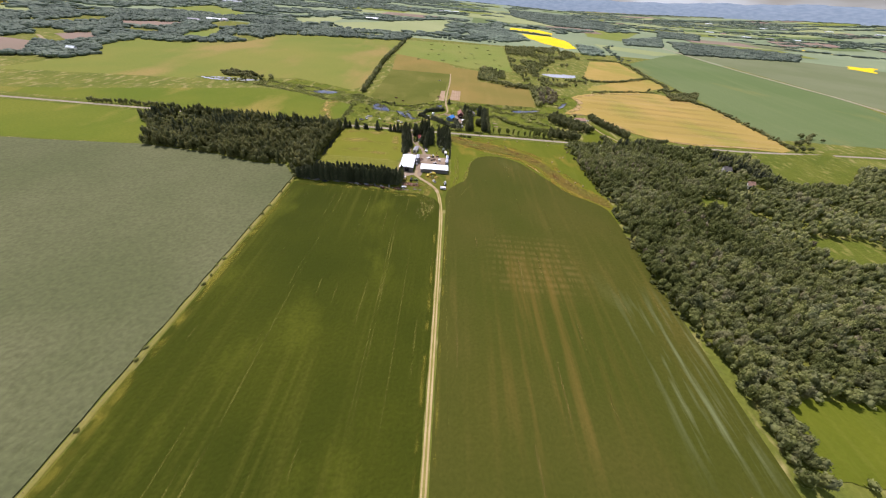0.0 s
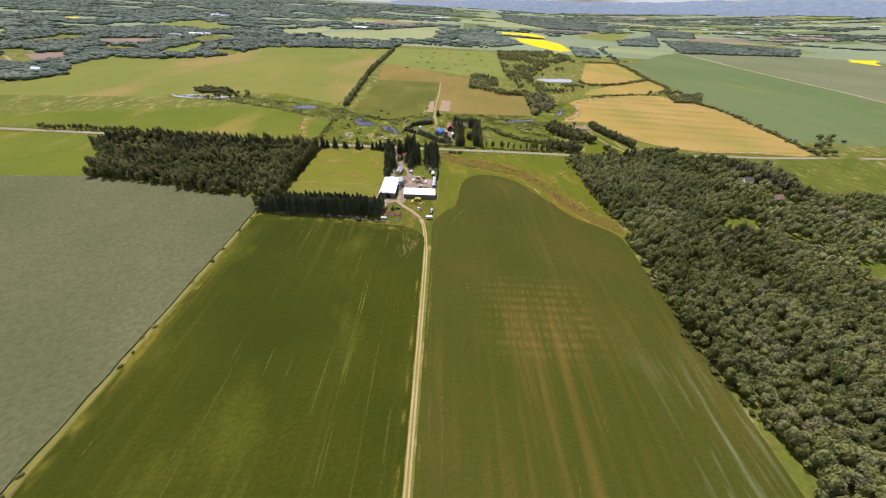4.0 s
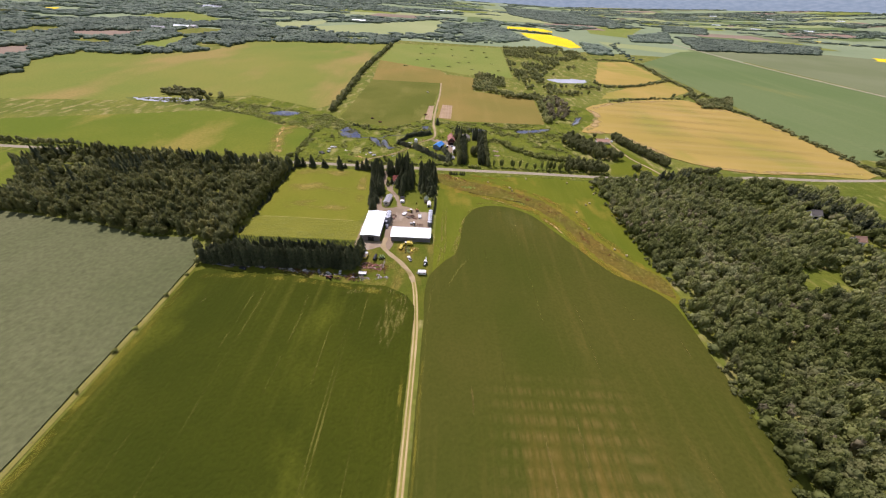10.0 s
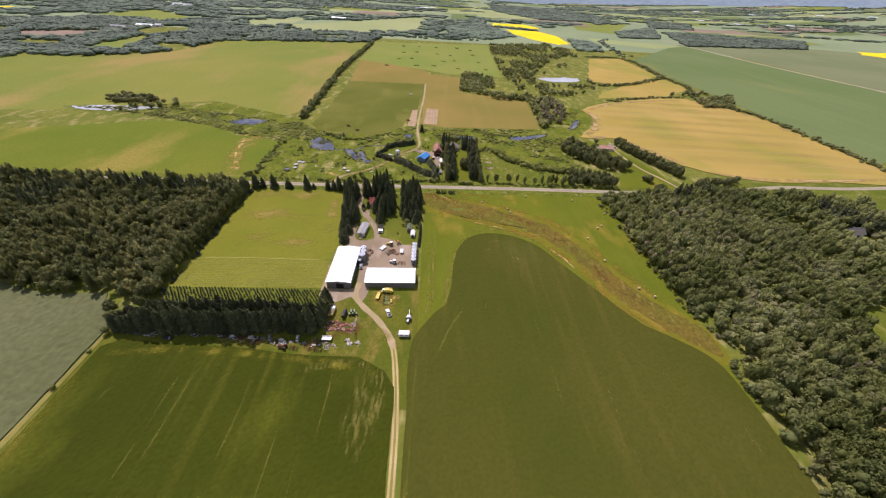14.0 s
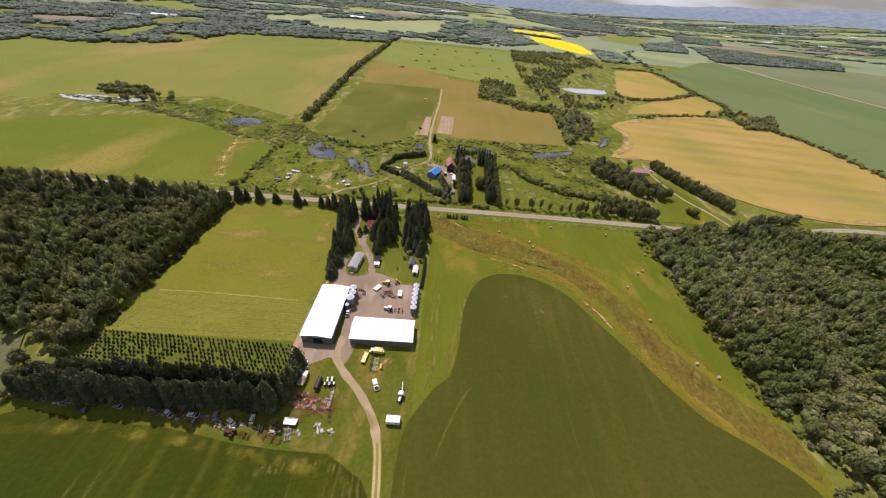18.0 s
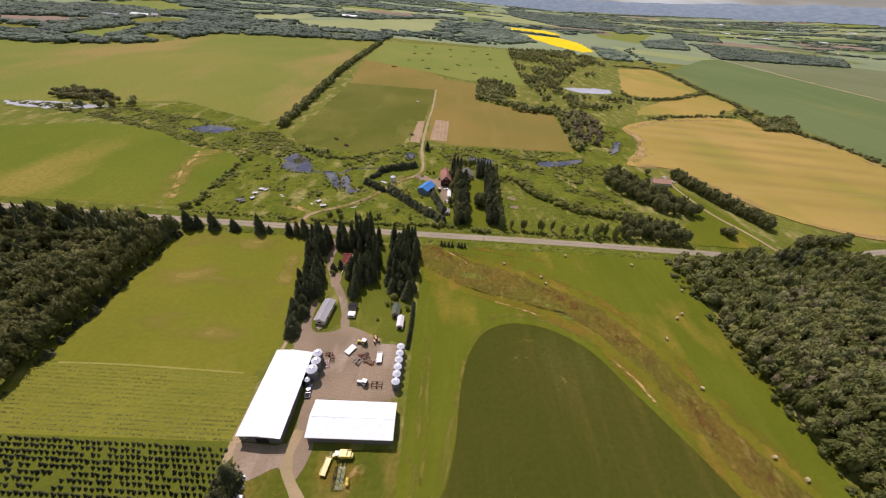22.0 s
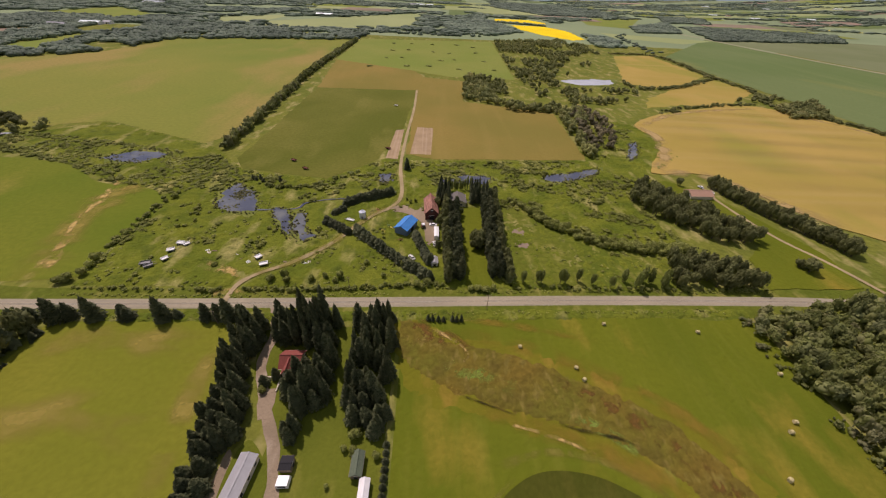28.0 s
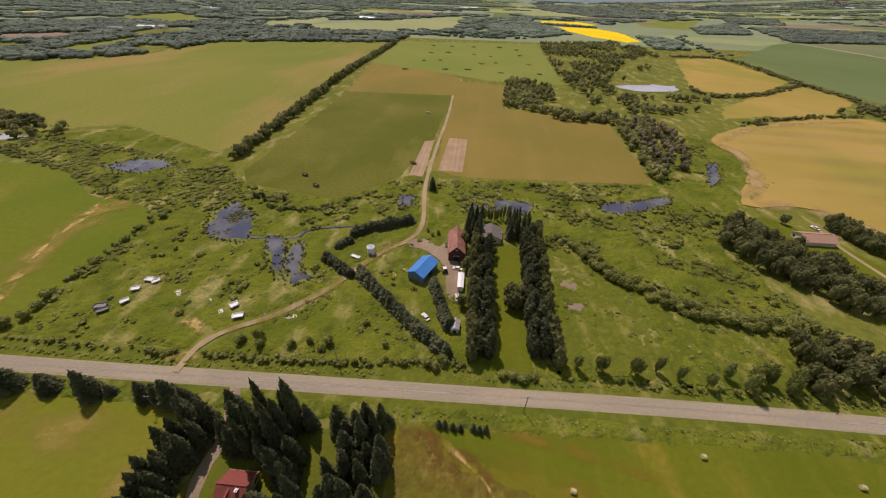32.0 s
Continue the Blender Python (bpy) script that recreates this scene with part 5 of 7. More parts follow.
# tall windbreak above the crop field
for x, y in line([(-139, 300.6), (-90, 301), (-44, 302.6)], 2.2):
    h = rnd.uniform(13.5, 18) if x > -125 else rnd.uniform(9, 13)
    full_spruce(x + rnd.gauss(0, 0.35), y + rnd.gauss(0, 0.6), rnd.uniform(2.0, 2.8), h * 1.04, "windbreak spruces", "tall dark spruce standing close in the windbreak row")
joined("windbreak_back_row", FULL_RICH[:2], [(x + rng.normal(0, 0.5), y + rng.normal(0, 0.7), 0, rng.uniform(11, 14), rng.uniform(13, 17.5) if x > -122 else rng.uniform(9, 13)) for x, y in line([(-136, 306.2), (-90, 306.8), (-44, 308.3)], 1.6)], M_SPRUCE, "close dark spruces behind the windbreak", "windbreak")
joined("windbreak_undergrowth", BROAD_LOW, [(x + rng.normal(0, 0.8), y + rng.normal(0, 1.2), 0, rng.uniform(1.2, 2.2), rng.uniform(1.5, 5.5)) for x, y in line([(-140, 303), (-90, 303.5), (-44, 305)], 1.2)], M_DARKWOOD, "leafy undergrowth between the windbreak spruces", "shrubs")
for x, y in ((-42.5, 306), (-42, 309), (-41.5, 312), (-41, 315), (-42, 318), (-41.5, 321)):
    spruce(x, y, 2.6, rnd.uniform(12, 15.5), "windbreak spruces", "dark spruce at the end of the windbreak")
for x, y, r, h in ((-141, 299, 2.2, 5), (-144, 306, 3, 7), (-148, 312, 3.4, 8), (-137, 316, 3, 9), (-139, 322, 3.4, 10), (-42.6, 321.5, 3.8, 10), (-42.0, 316.5, 3.8, 11.5), (-41.6, 311.5, 3.6, 12)):
    darktree(x, y, r, h, "", "dense grey-green tree at the corner of the wood")
# plantation of young spruces and the seedling rows
young = [(x + rng.normal(0, 0.13), y + rng.normal(0, 0.1), 0, w * 3.5, h) for r, y in enumerate(np.arange(310.5, 332, 1.8)) for x in np.arange(-135 + r * 0.4, -44 - r * 0.3, 1.75)
         if rng.random() < 0.93 for h in [rng.uniform(1.5, 2.3)] for w in [rng.uniform(0.7, 0.98)] if noise.noise((x * 0.08, y * 0.1, 6.0)) > -0.5]
joined("young_spruces", SPRUCE_LOW[:2], [(x, y, z, w * 0.92, h * 0.9) for x, y, z, w, h in young], M_SPRUCE, "rows of young dark spruces in a plantation", "plantation")
seed = [(x + rng.normal(0, 0.2), y + rng.normal(0, 0.06), 0, 1.8 if y > 340 else 2.2, rng.uniform(0.22, 0.4)) for y in np.arange(333.5, 356.5, 1.5) for x in np.arange(-133, -48, 0.8) if rng.random() < 0.8 and noise.noise((x * 0.1, y * 0.5, 3.0)) > -0.35]
joined("spruce_seedlings", [crown_spruce(90, 4, 5)], seed, M_BUSH, "rows of low spruce seedlings in grass", "seedlings")
# young spruces along the edge of the wood
joined("edge_spruces", SPRUCE_T, [(-132.4 + rng.normal(0, 0.6), y + rng.normal(0, 0.8), 0, h * 1.9, h) for y in np.arange(324, 446, 1.7) if rng.random() < 0.7 for h in [rng.uniform(1.2, 4.4)]], M_SPRUCE, "uneven row of young spruces along the wood", "trees")
# farmyard spruces
W_STRIP = [(-46, 374), (-42.3, 374), (-42.8, 396), (-39.8, 402), (-41.4, 412), (-46.4, 428), (-47.4, 446), (-55, 448), (-53.5, 425), (-50.5, 400), (-48, 385)]
for x, y in scatter(W_STRIP, 3.4, rng, jitter=0.2):
    k = (y - 374) / 74
    spruce(x, y, rnd.uniform(1.9, 2.7), 0.86 * (rnd.uniform(5.5, 8.5) + 9 * k + (2 if k > 0.3 else 0)), "farm spruces", "dense dark spruce in the row beside the yard")
for poly, lo, hi in (([(-25.2, 398), (-23.4, 398), (-21.5, 408), (-17, 406.5), (-14.5, 410), (-15.5, 426), (-17, 449), (-34, 451), (-34, 438), (-25, 436), (-26, 418)], 10, 20),
                     ([(-10, 409), (-7, 407), (1, 402.5), (5.5, 404), (4, 449), (-11, 450), (-10, 430)], 11, 17.5)):
    for x, y in scatter(poly, 4.1, rng, [[(-38, 424), (-27.8, 424), (-27.8, 435), (-38, 435)]], jitter=0.26):
        k = min(1.0, max(0.0, (y - 397) / 16))
        spruce(x, y, rnd.uniform(1.8, 2.9), (0.86 if y < 430 else 1.0) * rnd.uniform(lo, hi) * (0.55 + 0.45 * k) * (1.2 if x < -12 and y > 436 else 1.0), "farm spruces")
for x, y, r, h in ((-27.6, 418.5, 2.2, 13), (-26.6, 422.5, 2.4, 15), (-28.2, 416, 2.0, 12), (-35.4, 423.6, 1.4, 6), (-29, 417, 2.2, 11), (-38.6, 421, 1.6, 5.5), (-40, 441, 2.4, 13), (-41, 448, 2.6, 15), (-38.5, 445, 2.5, 15), (-36.5, 439, 2.3, 14)):
    spruce(x, y, r * 1.15, h * 0.98, "farm spruces")
for x, y, r, h in ((-4, 403, 2.2, 4.2), (-6.5, 399, 1.3, 2.5), (-3.5, 398, 1.9, 3.6), (3.2, 397, 1.5, 3), (-9.5, 389, 0.9, 1.8), (-38.5, 418, 1.6, 3)):
    bush(x, y, r, h, "lawn bushes", "round clipped bush on the farm lawn")
for x, y in line([(5.8, 375), (6.3, 390), (6, 402)], 2.3):
    spruce(x, y, 1.0, rnd.uniform(2.4, 3.6), "boundary spruces", "small spruce in the boundary row")
# along the road
for x, y, r, h in ((-131, 449, 3.3, 15), (-126, 450, 2.4, 11), (-117, 450, 3.0, 15), (-106, 451, 2.6, 9), (-104, 450, 2.2, 8), (-90, 450, 3.0, 15.5), (-85, 451, 1.6, 6), (-73, 450.5, 2.4, 11), (-68, 450.5, 2.3, 11),
                   (-63.5, 450, 3.0, 15), (-58.5, 450, 2.4, 11), (-140, 449, 2.6, 9), (3.5, 450, 1.6, 7)):
    spruce(x, y, r * 1.05, h * 0.85, "roadside spruces", "bushy dark spruce beside the road")
for x in (18.5, 20.3, 22.8, 25.0, 28.8, 30.6, 32.6):
    spruce(x, 450.5 + rnd.gauss(0, 0.2), 0.9, rnd.uniform(3, 4.5), "roadside seedlings", "small young spruce beside the road")
# far farm
spruce(0.6, 600.5, 2.6, 9.5, "", "lone dark spruce beside the lane")
for x, y, h in ((-105.4, 577, 4), (-103, 576.4, 3), (-100.5, 577.6, 4), (-97, 573, 3), (-86, 575, 4.5)):
    spruce(x, y, 1.3, h, "marsh spruces", "small dark spruce in the marsh")
joined("lane_row_back", COLUMN, [(x + rng.normal(0, 0.5), y + rng.normal(0, 0.6), 0, rng.uniform(1.5, 2.2), rng.uniform(8.5, 13.5)) for x, y in line([(34.6, 537), (33.6, 505), (34.4, 475)], 2.6) + line([(53.5, 548), (51, 510), (50.4, 477)], 2.6) + line([(31.2, 538), (30.4, 505), (31, 476)], 3.0) + line([(56.6, 548), (54.2, 510), (53.4, 478)], 3.0)], M_SPRUCE, "second row of dark trees along the far lane", "trees")
for x, y in line([(28.6, 541), (27.4, 506), (28, 474)], 2.6):
    column_tree(x + rnd.gauss(0, 0.5), y + rnd.gauss(0, 0.6), rnd.uniform(1.5, 2.2), rnd.uniform(8.5, 13.5), "lane row trees", "slim dark tree in a dense lane row")
for x, y in line([(60, 553), (57.4, 510), (56.4, 474)], 2.5):
    column_tree(x + rnd.gauss(0, 0.5), y + rnd.gauss(0, 0.6), rnd.uniform(1.5, 2.2), rnd.uniform(8.5, 13.5), "lane row trees", "slim dark tree in a dense lane row")
joined("farmstead_spruces", SPRUCE_T, [(x, y, 0, rng.uniform(9, 12), rng.uniform(11, 15)) for x, y in scatter([(24, 548), (33, 548), (33, 566), (24, 566)], 3.6, rng, jitter=0.2) + scatter([(46, 550), (58, 550), (57, 566), (46, 566)], 4.0, rng, jitter=0.2)], M_SPRUCE, "dark spruces behind the far farmhouse", "trees")
for x in np.arange(32, 47, 1.8):
    poplar(x, 568 + rnd.gauss(0, 0.8), 1.1, rnd.uniform(8, 12), "slender poplars", "slender poplar behind the far farmhouse")
for pts, gap, r, h in (([(-23, 514.5), (-12, 503.5), (2, 490), (12, 481.5), (20, 475.5)], 1.5, 2.0, 6.2), ([(-34, 545), (-27, 550.5), (-20, 554), (-7, 561)], 1.4, 2.2, 6.0), ([(-41, 523.5), (-34, 518), (-27, 513.5)], 1.5, 1.9, 5.2), ([(10.6, 512.5), (15.3, 498), (19.4, 487.5)], 1.6, 1.9, 6.0), ([(-39.5, 533.5), (-33.8, 539)], 1.6, 1.8, 4.0)):
    joined("spruce_hedge", SPRUCE_FULL, [(x + rng.normal(0, 0.25), y + rng.normal(0, 0.25), 0, 5.6 * r * rng.uniform(0.9, 1.2), h * rng.uniform(0.8, 1.15)) for x, y in line(pts, gap)], M_SPRUCE, "close dark spruce hedge row at the far farm", "hedge")
for x, y, r, h in ((44.6, 501, 3.8, 10.5), (46.4, 505, 3.4, 11.5), (43.4, 507, 3, 10), (26.5, 526, 2.2, 8), (26, 531, 2.4, 8), (38, 536, 2.2, 6), (23.5, 500, 2.4, 7), (24.5, 523, 2.6, 9), (24, 541, 2.8, 10)):
    darktree(x, y, r, h, "yard trees", "dark leafy yard tree at the far farm")
for x, y, r, h in ((38.5, 469.5, 2, 3), (42, 469.5, 2.2, 3.4), (45.5, 469, 2.4, 3.4), (49, 470, 2, 3), (13, 471, 2.2, 4), (15.5, 470, 2, 3.4), (18, 473, 2.4, 4.4), (6, 486, 2.4, 4), (-24, 477, 2, 5), (-26, 474, 1.8, 3), (-50, 476, 2, 6), (-48, 473, 2, 4),
                   (-56, 474, 2.2, 4.2), (-37, 474, 1.7, 4.4), (-31, 476, 1.6, 4.4), (-13, 487, 1.8, 3), (-4, 478, 1.6, 3), (6, 549, 1.2, 3), (9, 551, 1.2, 3), (3, 553, 1, 2.4)):
    bush(x, y, r, h, "meadow bushes")
for x in np.arange(60.5, 140, 4.2):
    if rnd.random() < 0.85:
        poplar(float(x) + rnd.gauss(0, 1.6), 474.5 + rnd.gauss(0, 1.2), rnd.uniform(1.6, 2.4), rnd.uniform(7.5, 11.5), "roadside poplars", "light green young poplar in a roadside row")
for x, y in scatter([(141, 472), (186, 472), (176, 484), (165, 495), (142, 490)], 5.2, rng, jitter=0.25):
    darktree(x, y, rnd.uniform(2.6, 3.6), rnd.uniform(8.5, 12.5), "roadside grove", "dense dark green tree in the roadside grove")
for x, y in line([(72, 553), (79, 545), (92, 523), (114, 507), (138, 500), (165, 502)], 2.6) + line([(84, 543), (95, 527), (116, 511), (139, 504), (162, 506)], 3.0):
    bush(x + rnd.gauss(0, 0.8), y + rnd.gauss(0, 1.0), rnd.uniform(2.0, 3.2), rnd.uniform(3.0, 6), "hedge bushes", "green willow bush in a long field hedge")
for x, y in line([(229, 584), (239, 550), (249, 525), (260, 500)], 3.3) + line([(233, 584), (243, 552), (254, 526), (263, 503)], 3.6):
    darktree(x + rnd.gauss(0, 0.5), y, rnd.uniform(2.6, 3.5), rnd.uniform(8, 11.5), "drive hedge trees", "dark tree in the hedge along the drive")
for x, y in scatter([(158, 565), (164, 538), (180, 518), (211, 506), (216, 522), (204, 545), (190, 556), (178, 580), (168, 578)], 5.6, rng, jitter=0.25):
    darktree(x, y, rnd.uniform(2.8, 3.8), rnd.uniform(8.5, 12.5), "house grove", "dense dark green tree in the grove by the house")
for x, y, r, h in ((221, 486, 4.4, 8), (223, 489, 3.4, 7), (219, 490, 3, 6), (263, 477, 4, 8), (268, 482, 4.2, 9), (273, 479, 4, 8.5), (276, 485, 4, 9), (282, 482, 4, 9), (288, 485, 4.2, 9), (294, 484, 4, 8), (300, 488, 4, 8), (307, 490, 4, 8), (314, 494, 3.6, 7), (206, 585, 3, 7)):
    darktree(x, y, r, h, "roadside trees", "round dark tree standing in mown grass")

for x, y, r, h in ((-145.5, 487, 2.8, 4.5), (-143.4, 482, 2.4, 3.6), (-143, 476, 2.8, 4.2), (-146, 472, 3, 4.5), (-144.8, 508.7, 1.8, 3), (-146.6, 509.4, 1.6, 2.6), (-149, 470, 2.6, 4), (-146, 522, 1.3, 2.2), (-147, 534, 1.5, 2.4)):
    bush(x, y, r, h, "ditch bushes", "dark leafy bush along the field ditch")
# ---- thickets, hedgerows and far woods as continuous growth ----
def band(pts, gap, width, wlo, whi, hlo, hhi):
    return [(x + rng.normal(0, width), y + rng.normal(0, width), 0.0, rng.uniform(wlo, whi), rng.uniform(hlo, hhi)) for x, y in line(pts, gap)]


joined("hedgerow", BROAD_LOW, band([(-148, 628), (-152, 720), (-160, 860), (-163, 1000), (-158, 1300)], 1.9, 1.8, 2.4, 4.2, 3.0, 5.2), M_FOREST, "long dark hedgerow between the hayfields", "hedgerow")
joined("creek_willows", SCRUB, [(x, y, 0, w, w * rng.uniform(0.16, 0.34)) for x, y in
        scatter([(-120, 590), (-56, 578), (-24, 612), (150, 625), (190, 640), (240, 720), (180, 760), (164, 690), (155, 612), (172, 590), (160, 560), (170, 508), (140, 503), (114, 510), (96, 526), (84, 548), (80, 575), (0, 575), (-40, 565), (-60, 545), (-130, 560)], 3.2, rng,
                [[(-20, 575), (-8, 575), (-8, 596), (-20, 596)], [(46, 577), (67, 577), (67, 596), (46, 596)], [(108, 588), (160, 592), (160, 614), (108, 606)], [(-9, 560), (3, 560), (3, 620), (-9, 620)], [(-119, 532), (-86, 532), (-86, 572), (-119, 572)], [(-80, 505), (-42, 505), (-42, 540), (-80, 540)],
                 [(186, 628), (220, 640), (220, 680), (200, 668)], [(15, 535), (70, 535), (70, 570), (15, 570)]])
        if noise.noise((x * 0.045, y * 0.07, 0.5)) > -0.1 for w in [rng.choice([0.8, 1.2, 1.8, 2.8]) * rng.uniform(0.8, 1.25)]], M_SCRUB, "low willow scrub along the creek", "scrub")
joined("marsh_scrub", SCRUB, [(x, y, 0, w, w * rng.uniform(0.16, 0.34)) for x, y in
        scatter([(-146, 468), (-140, 468), (-139, 525), (-140, 560), (-125, 575), (-120, 590), (-145, 615), (-250, 640), (-330, 655), (-430, 640), (-340, 622), (-240, 592), (-205, 570), (-165, 562), (-147, 545), (-144, 520)], 2.4, rng, [[(-232, 596), (-184, 596), (-184, 622), (-232, 622)]])
        if noise.noise((x * 0.05, y * 0.07, 4.5)) > -0.3 for w in [rng.choice([0.8, 1.2, 1.6, 2.2]) * rng.uniform(0.8, 1.25)]], M_SCRUB, "scrub and reeds along the marshy ditch", "scrub")
joined("meadow_scrub", SCRUB, [(x, y, 0, w, w * rng.uniform(0.2, 0.5)) for x, y in
        scatter([(-140, 468), (-74, 468), (-72, 478), (-135, 482)], 2.6, rng) + scatter([(-62, 468), (30, 469), (20, 478), (-10, 498), (-25, 512), (-45, 490)], 2.4, rng) + scatter([(-138, 500), (-70, 500), (-40, 545), (-120, 560), (-138, 530)], 4, rng, [[(-119, 532), (-86, 532), (-86, 572), (-119, 572)], [(-80, 505), (-42, 505), (-42, 540), (-80, 540)]]) + scatter([(58, 474), (150, 474), (150, 494), (110, 502), (90, 516), (75, 545), (95, 560), (160, 540), (150, 560), (80, 560), (60, 500)], 3.6, rng)
        if noise.noise((x * 0.07, y * 0.07, 9.5)) > 0.05 for w in [rng.uniform(0.35, 1.3)]], M_SCRUB, "low scrub in the rough meadow", "scrub")
joined("roadside_scrub", SCRUB, [(x + rng.normal(0, 0.5), y + rng.normal(0, 0.7), 0, w, w * rng.uniform(0.5, 0.9)) for pts_, gap in (([(-66, 467.4), (-45, 467.6), (-20, 469), (8, 471), (26, 472)], 0.9), ([(-88, 467), (-74, 467)], 1.2), ([(-140, 467), (-92, 467)], 2.6), ([(60, 471), (186, 471)], 2.4)) for x, y in line(pts_, gap) for w in [rng.uniform(0.5, 1.7)]], M_BUSH, "leafy scrub along the roadside ditch", "scrub")
joined("roadside_tufts", SCRUB, [(x + rng.normal(0, 0.4), y + rng.normal(0, 0.5), 0, w, w * rng.uniform(0.3, 0.6)) for pts_, gap in (([(8, 453.6), (60, 455.5), (158, 457)], 0.8), ([(-140, 450.5), (-60, 451), (5, 453)], 1.3), ([(-140, 463), (-80, 463.4), (0, 466)], 1.1), ([(20, 467.6), (100, 469), (188, 469.6)], 1.0)) for x, y in line(pts_, gap) for w in [rng.uniform(0.25, 0.8)]], M_SCRUB, "rank tufts of grass along the road", "grass")
joined("valley_bushes", SCRUB, [(x, y, 0, w, w * rng.uniform(0.2, 0.6)) for x, y in scatter([(-140, 470), (186, 473), (166, 500), (158, 560), (176, 590), (150, 622), (20, 615), (-24, 612), (-56, 577), (-118, 588), (-142, 560)], 2.3, rng, POND_P + [[(-6, 543), (10, 541), (22, 530), (22, 505), (14, 508), (4, 536)], [(38, 470), (50, 470), (54, 545), (36, 545)], [(58, 474), (140, 476), (110, 503), (88, 522), (74, 545), (60, 540)]])
       if noise.noise((x * 0.06, y * 0.08, 3.7)) + 0.5 * noise.noise((x * 0.2, y * 0.2, 8.0)) > 0.4 and min(math.hypot(x - p[0], y - p[1]) for p in LANE_C) > 3.4 for w in [rng.uniform(0.7, 2.0)]], M_SCRUB, "patches of low willow in the marsh meadow", "scrub")
joined("marsh_edge_thicket", BROAD_LOW, [(x, y, 0, w, w * rng.uniform(0.5, 0.8)) for x, y, w in [(p[0] + rng.normal(0, 1.2), p[1] + rng.normal(0, 1.2), rng.uniform(1.0, 2.2)) for p in line([(-96, 572), (-88, 567), (-70, 566), (-54, 571)], 1.3) + line([(-144, 556), (-146, 530), (-146, 505), (-146, 490)], 2.2)]], M_BUSH, "low dark thicket along the marsh edge", "scrub")
reeds = [(-104 + rng.normal(0, 3.2), 556 + rng.normal(0, 3.4), 0, rng.uniform(0.5, 1.2), rng.uniform(0.15, 0.35)) for k in range(150)]
for pts_ in POND_P:
    for x, y in line(pts_ + [pts_[0]], 0.9):
        if rng.random() < 0.75:
            reeds.append((x + rng.normal(0, 1.1), y + rng.normal(0, 1.1), 0, rng.uniform(0.4, 1.0), rng.uniform(0.35, 0.8)))
for pts_ in POND_P:
    for x, y in scatter(pts_, 1.5, rng):
        if noise.noise((x * 0.16, y * 0.2, 6.5)) > 0.25:
            reeds.append((x, y, 0, rng.uniform(0.5, 1.2), rng.uniform(0.12, 0.3)))
joined("reeds", SCRUB, reeds, M_REED, "pale reeds round the ponds", "reeds")
joined("valley_grove", BROAD_LOW, [(x, y, 0.2, rng.uniform(2.8, 4.6), rng.uniform(2.6, 4.8)) for x, y in
        [(x, y) for x, y in scatter([(59, 806), (66, 912), (74, 945), (128, 915), (118, 840), (108, 785)], 6.5, rng) if noise.noise((x * 0.04, y * 0.02, 1.0)) > -0.3] + scatter([(106, 766), (164, 760), (164, 782), (106, 790)], 5.5, rng) + scatter([(153, 632), (162, 632), (172, 762), (163, 762)], 5.5, rng)
        + [(x, y) for x, y in scatter([(150, 940), (165, 880), (205, 888), (215, 960), (290, 1120), (370, 1390), (380, 1480), (310, 1440), (175, 1380)], 9, rng) if noise.noise((x * 0.018, y * 0.009, 5.0)) > -0.16]
        + [(x, y) for x, y in scatter([(235, 960), (290, 1120), (370, 1390), (440, 1440), (430, 1300), (330, 1100)], 9, rng) if noise.noise((x * 0.02, y * 0.01, 9.0)) > 0.12]
        + [(x, y) for x, y in scatter([(165, 700), (215, 740), (225, 800), (318, 850), (310, 880), (215, 880), (160, 860), (165, 770)], 7, rng) if noise.noise((x * 0.03, y * 0.03, 8.0)) > 0.08]], M_MIDWOOD, "olive-green groves in the creek valley", "wood")
joined("pond_grove", BROAD_LOW, [(x, y, 0, rng.uniform(3.0, 4.6), rng.uniform(2.2, 3.8)) for x, y in scatter([(-405, 662), (-345, 666), (-350, 680), (-392, 698), (-424, 684)], 5.5, rng)], M_DARKWOOD, "dense dark grove beside the western pond", "wood")
joined("valley_brush", BROAD_LOW, [(x, y, 0, rng.uniform(2.5, 4), rng.uniform(2.5, 4)) for x, y in scatter([(160, 650), (190, 655), (205, 700), (214, 745), (205, 790), (190, 780), (172, 740)], 7.5, rng)], M_BRUSH, "grey-brown willow brush by the creek", "scrub")
joined("field_hedges", BROAD_LOW, band([(520, 512), (524, 620), (522, 735), (480, 825), (520, 915), (518, 1010), (540, 1240), (430, 1260)], 2.6, 3.5, 2.4, 4.6, 1.2, 2.6) + band([(326, 950), (330, 905), (390, 918), (420, 935), (512, 1004)], 2.6, 3, 2.4, 4.2, 1.4, 2.8)
       + band([(300, 782), (365, 812), (455, 835)], 3, 3, 1.8, 3.6, 1.0, 2.4) + [(x, y, 0, rng.uniform(3.5, 5.5), rng.uniform(2.8, 4.4)) for x, y in scatter([(472.8, 820.4), (461.6, 771.9), (513.0, 777.6), (565.6, 857.4)], 6, rng)] + band([(470, 850), (520, 880)], 6, 8, 4, 6, 3, 5) + band([(-476, 463), (-420, 465), (-359, 468)], 3, 1.5, 2, 3, 2.5, 4)
       + band([(-360, 640), (-340, 655), (-310, 665)], 5, 8, 3, 5, 3, 4.6) + band([(540, 520), (560, 560), (600, 580)], 8, 8, 4, 6, 3, 5), M_MIDWOOD, "hedges and scrub between the far fields", "hedgerow")
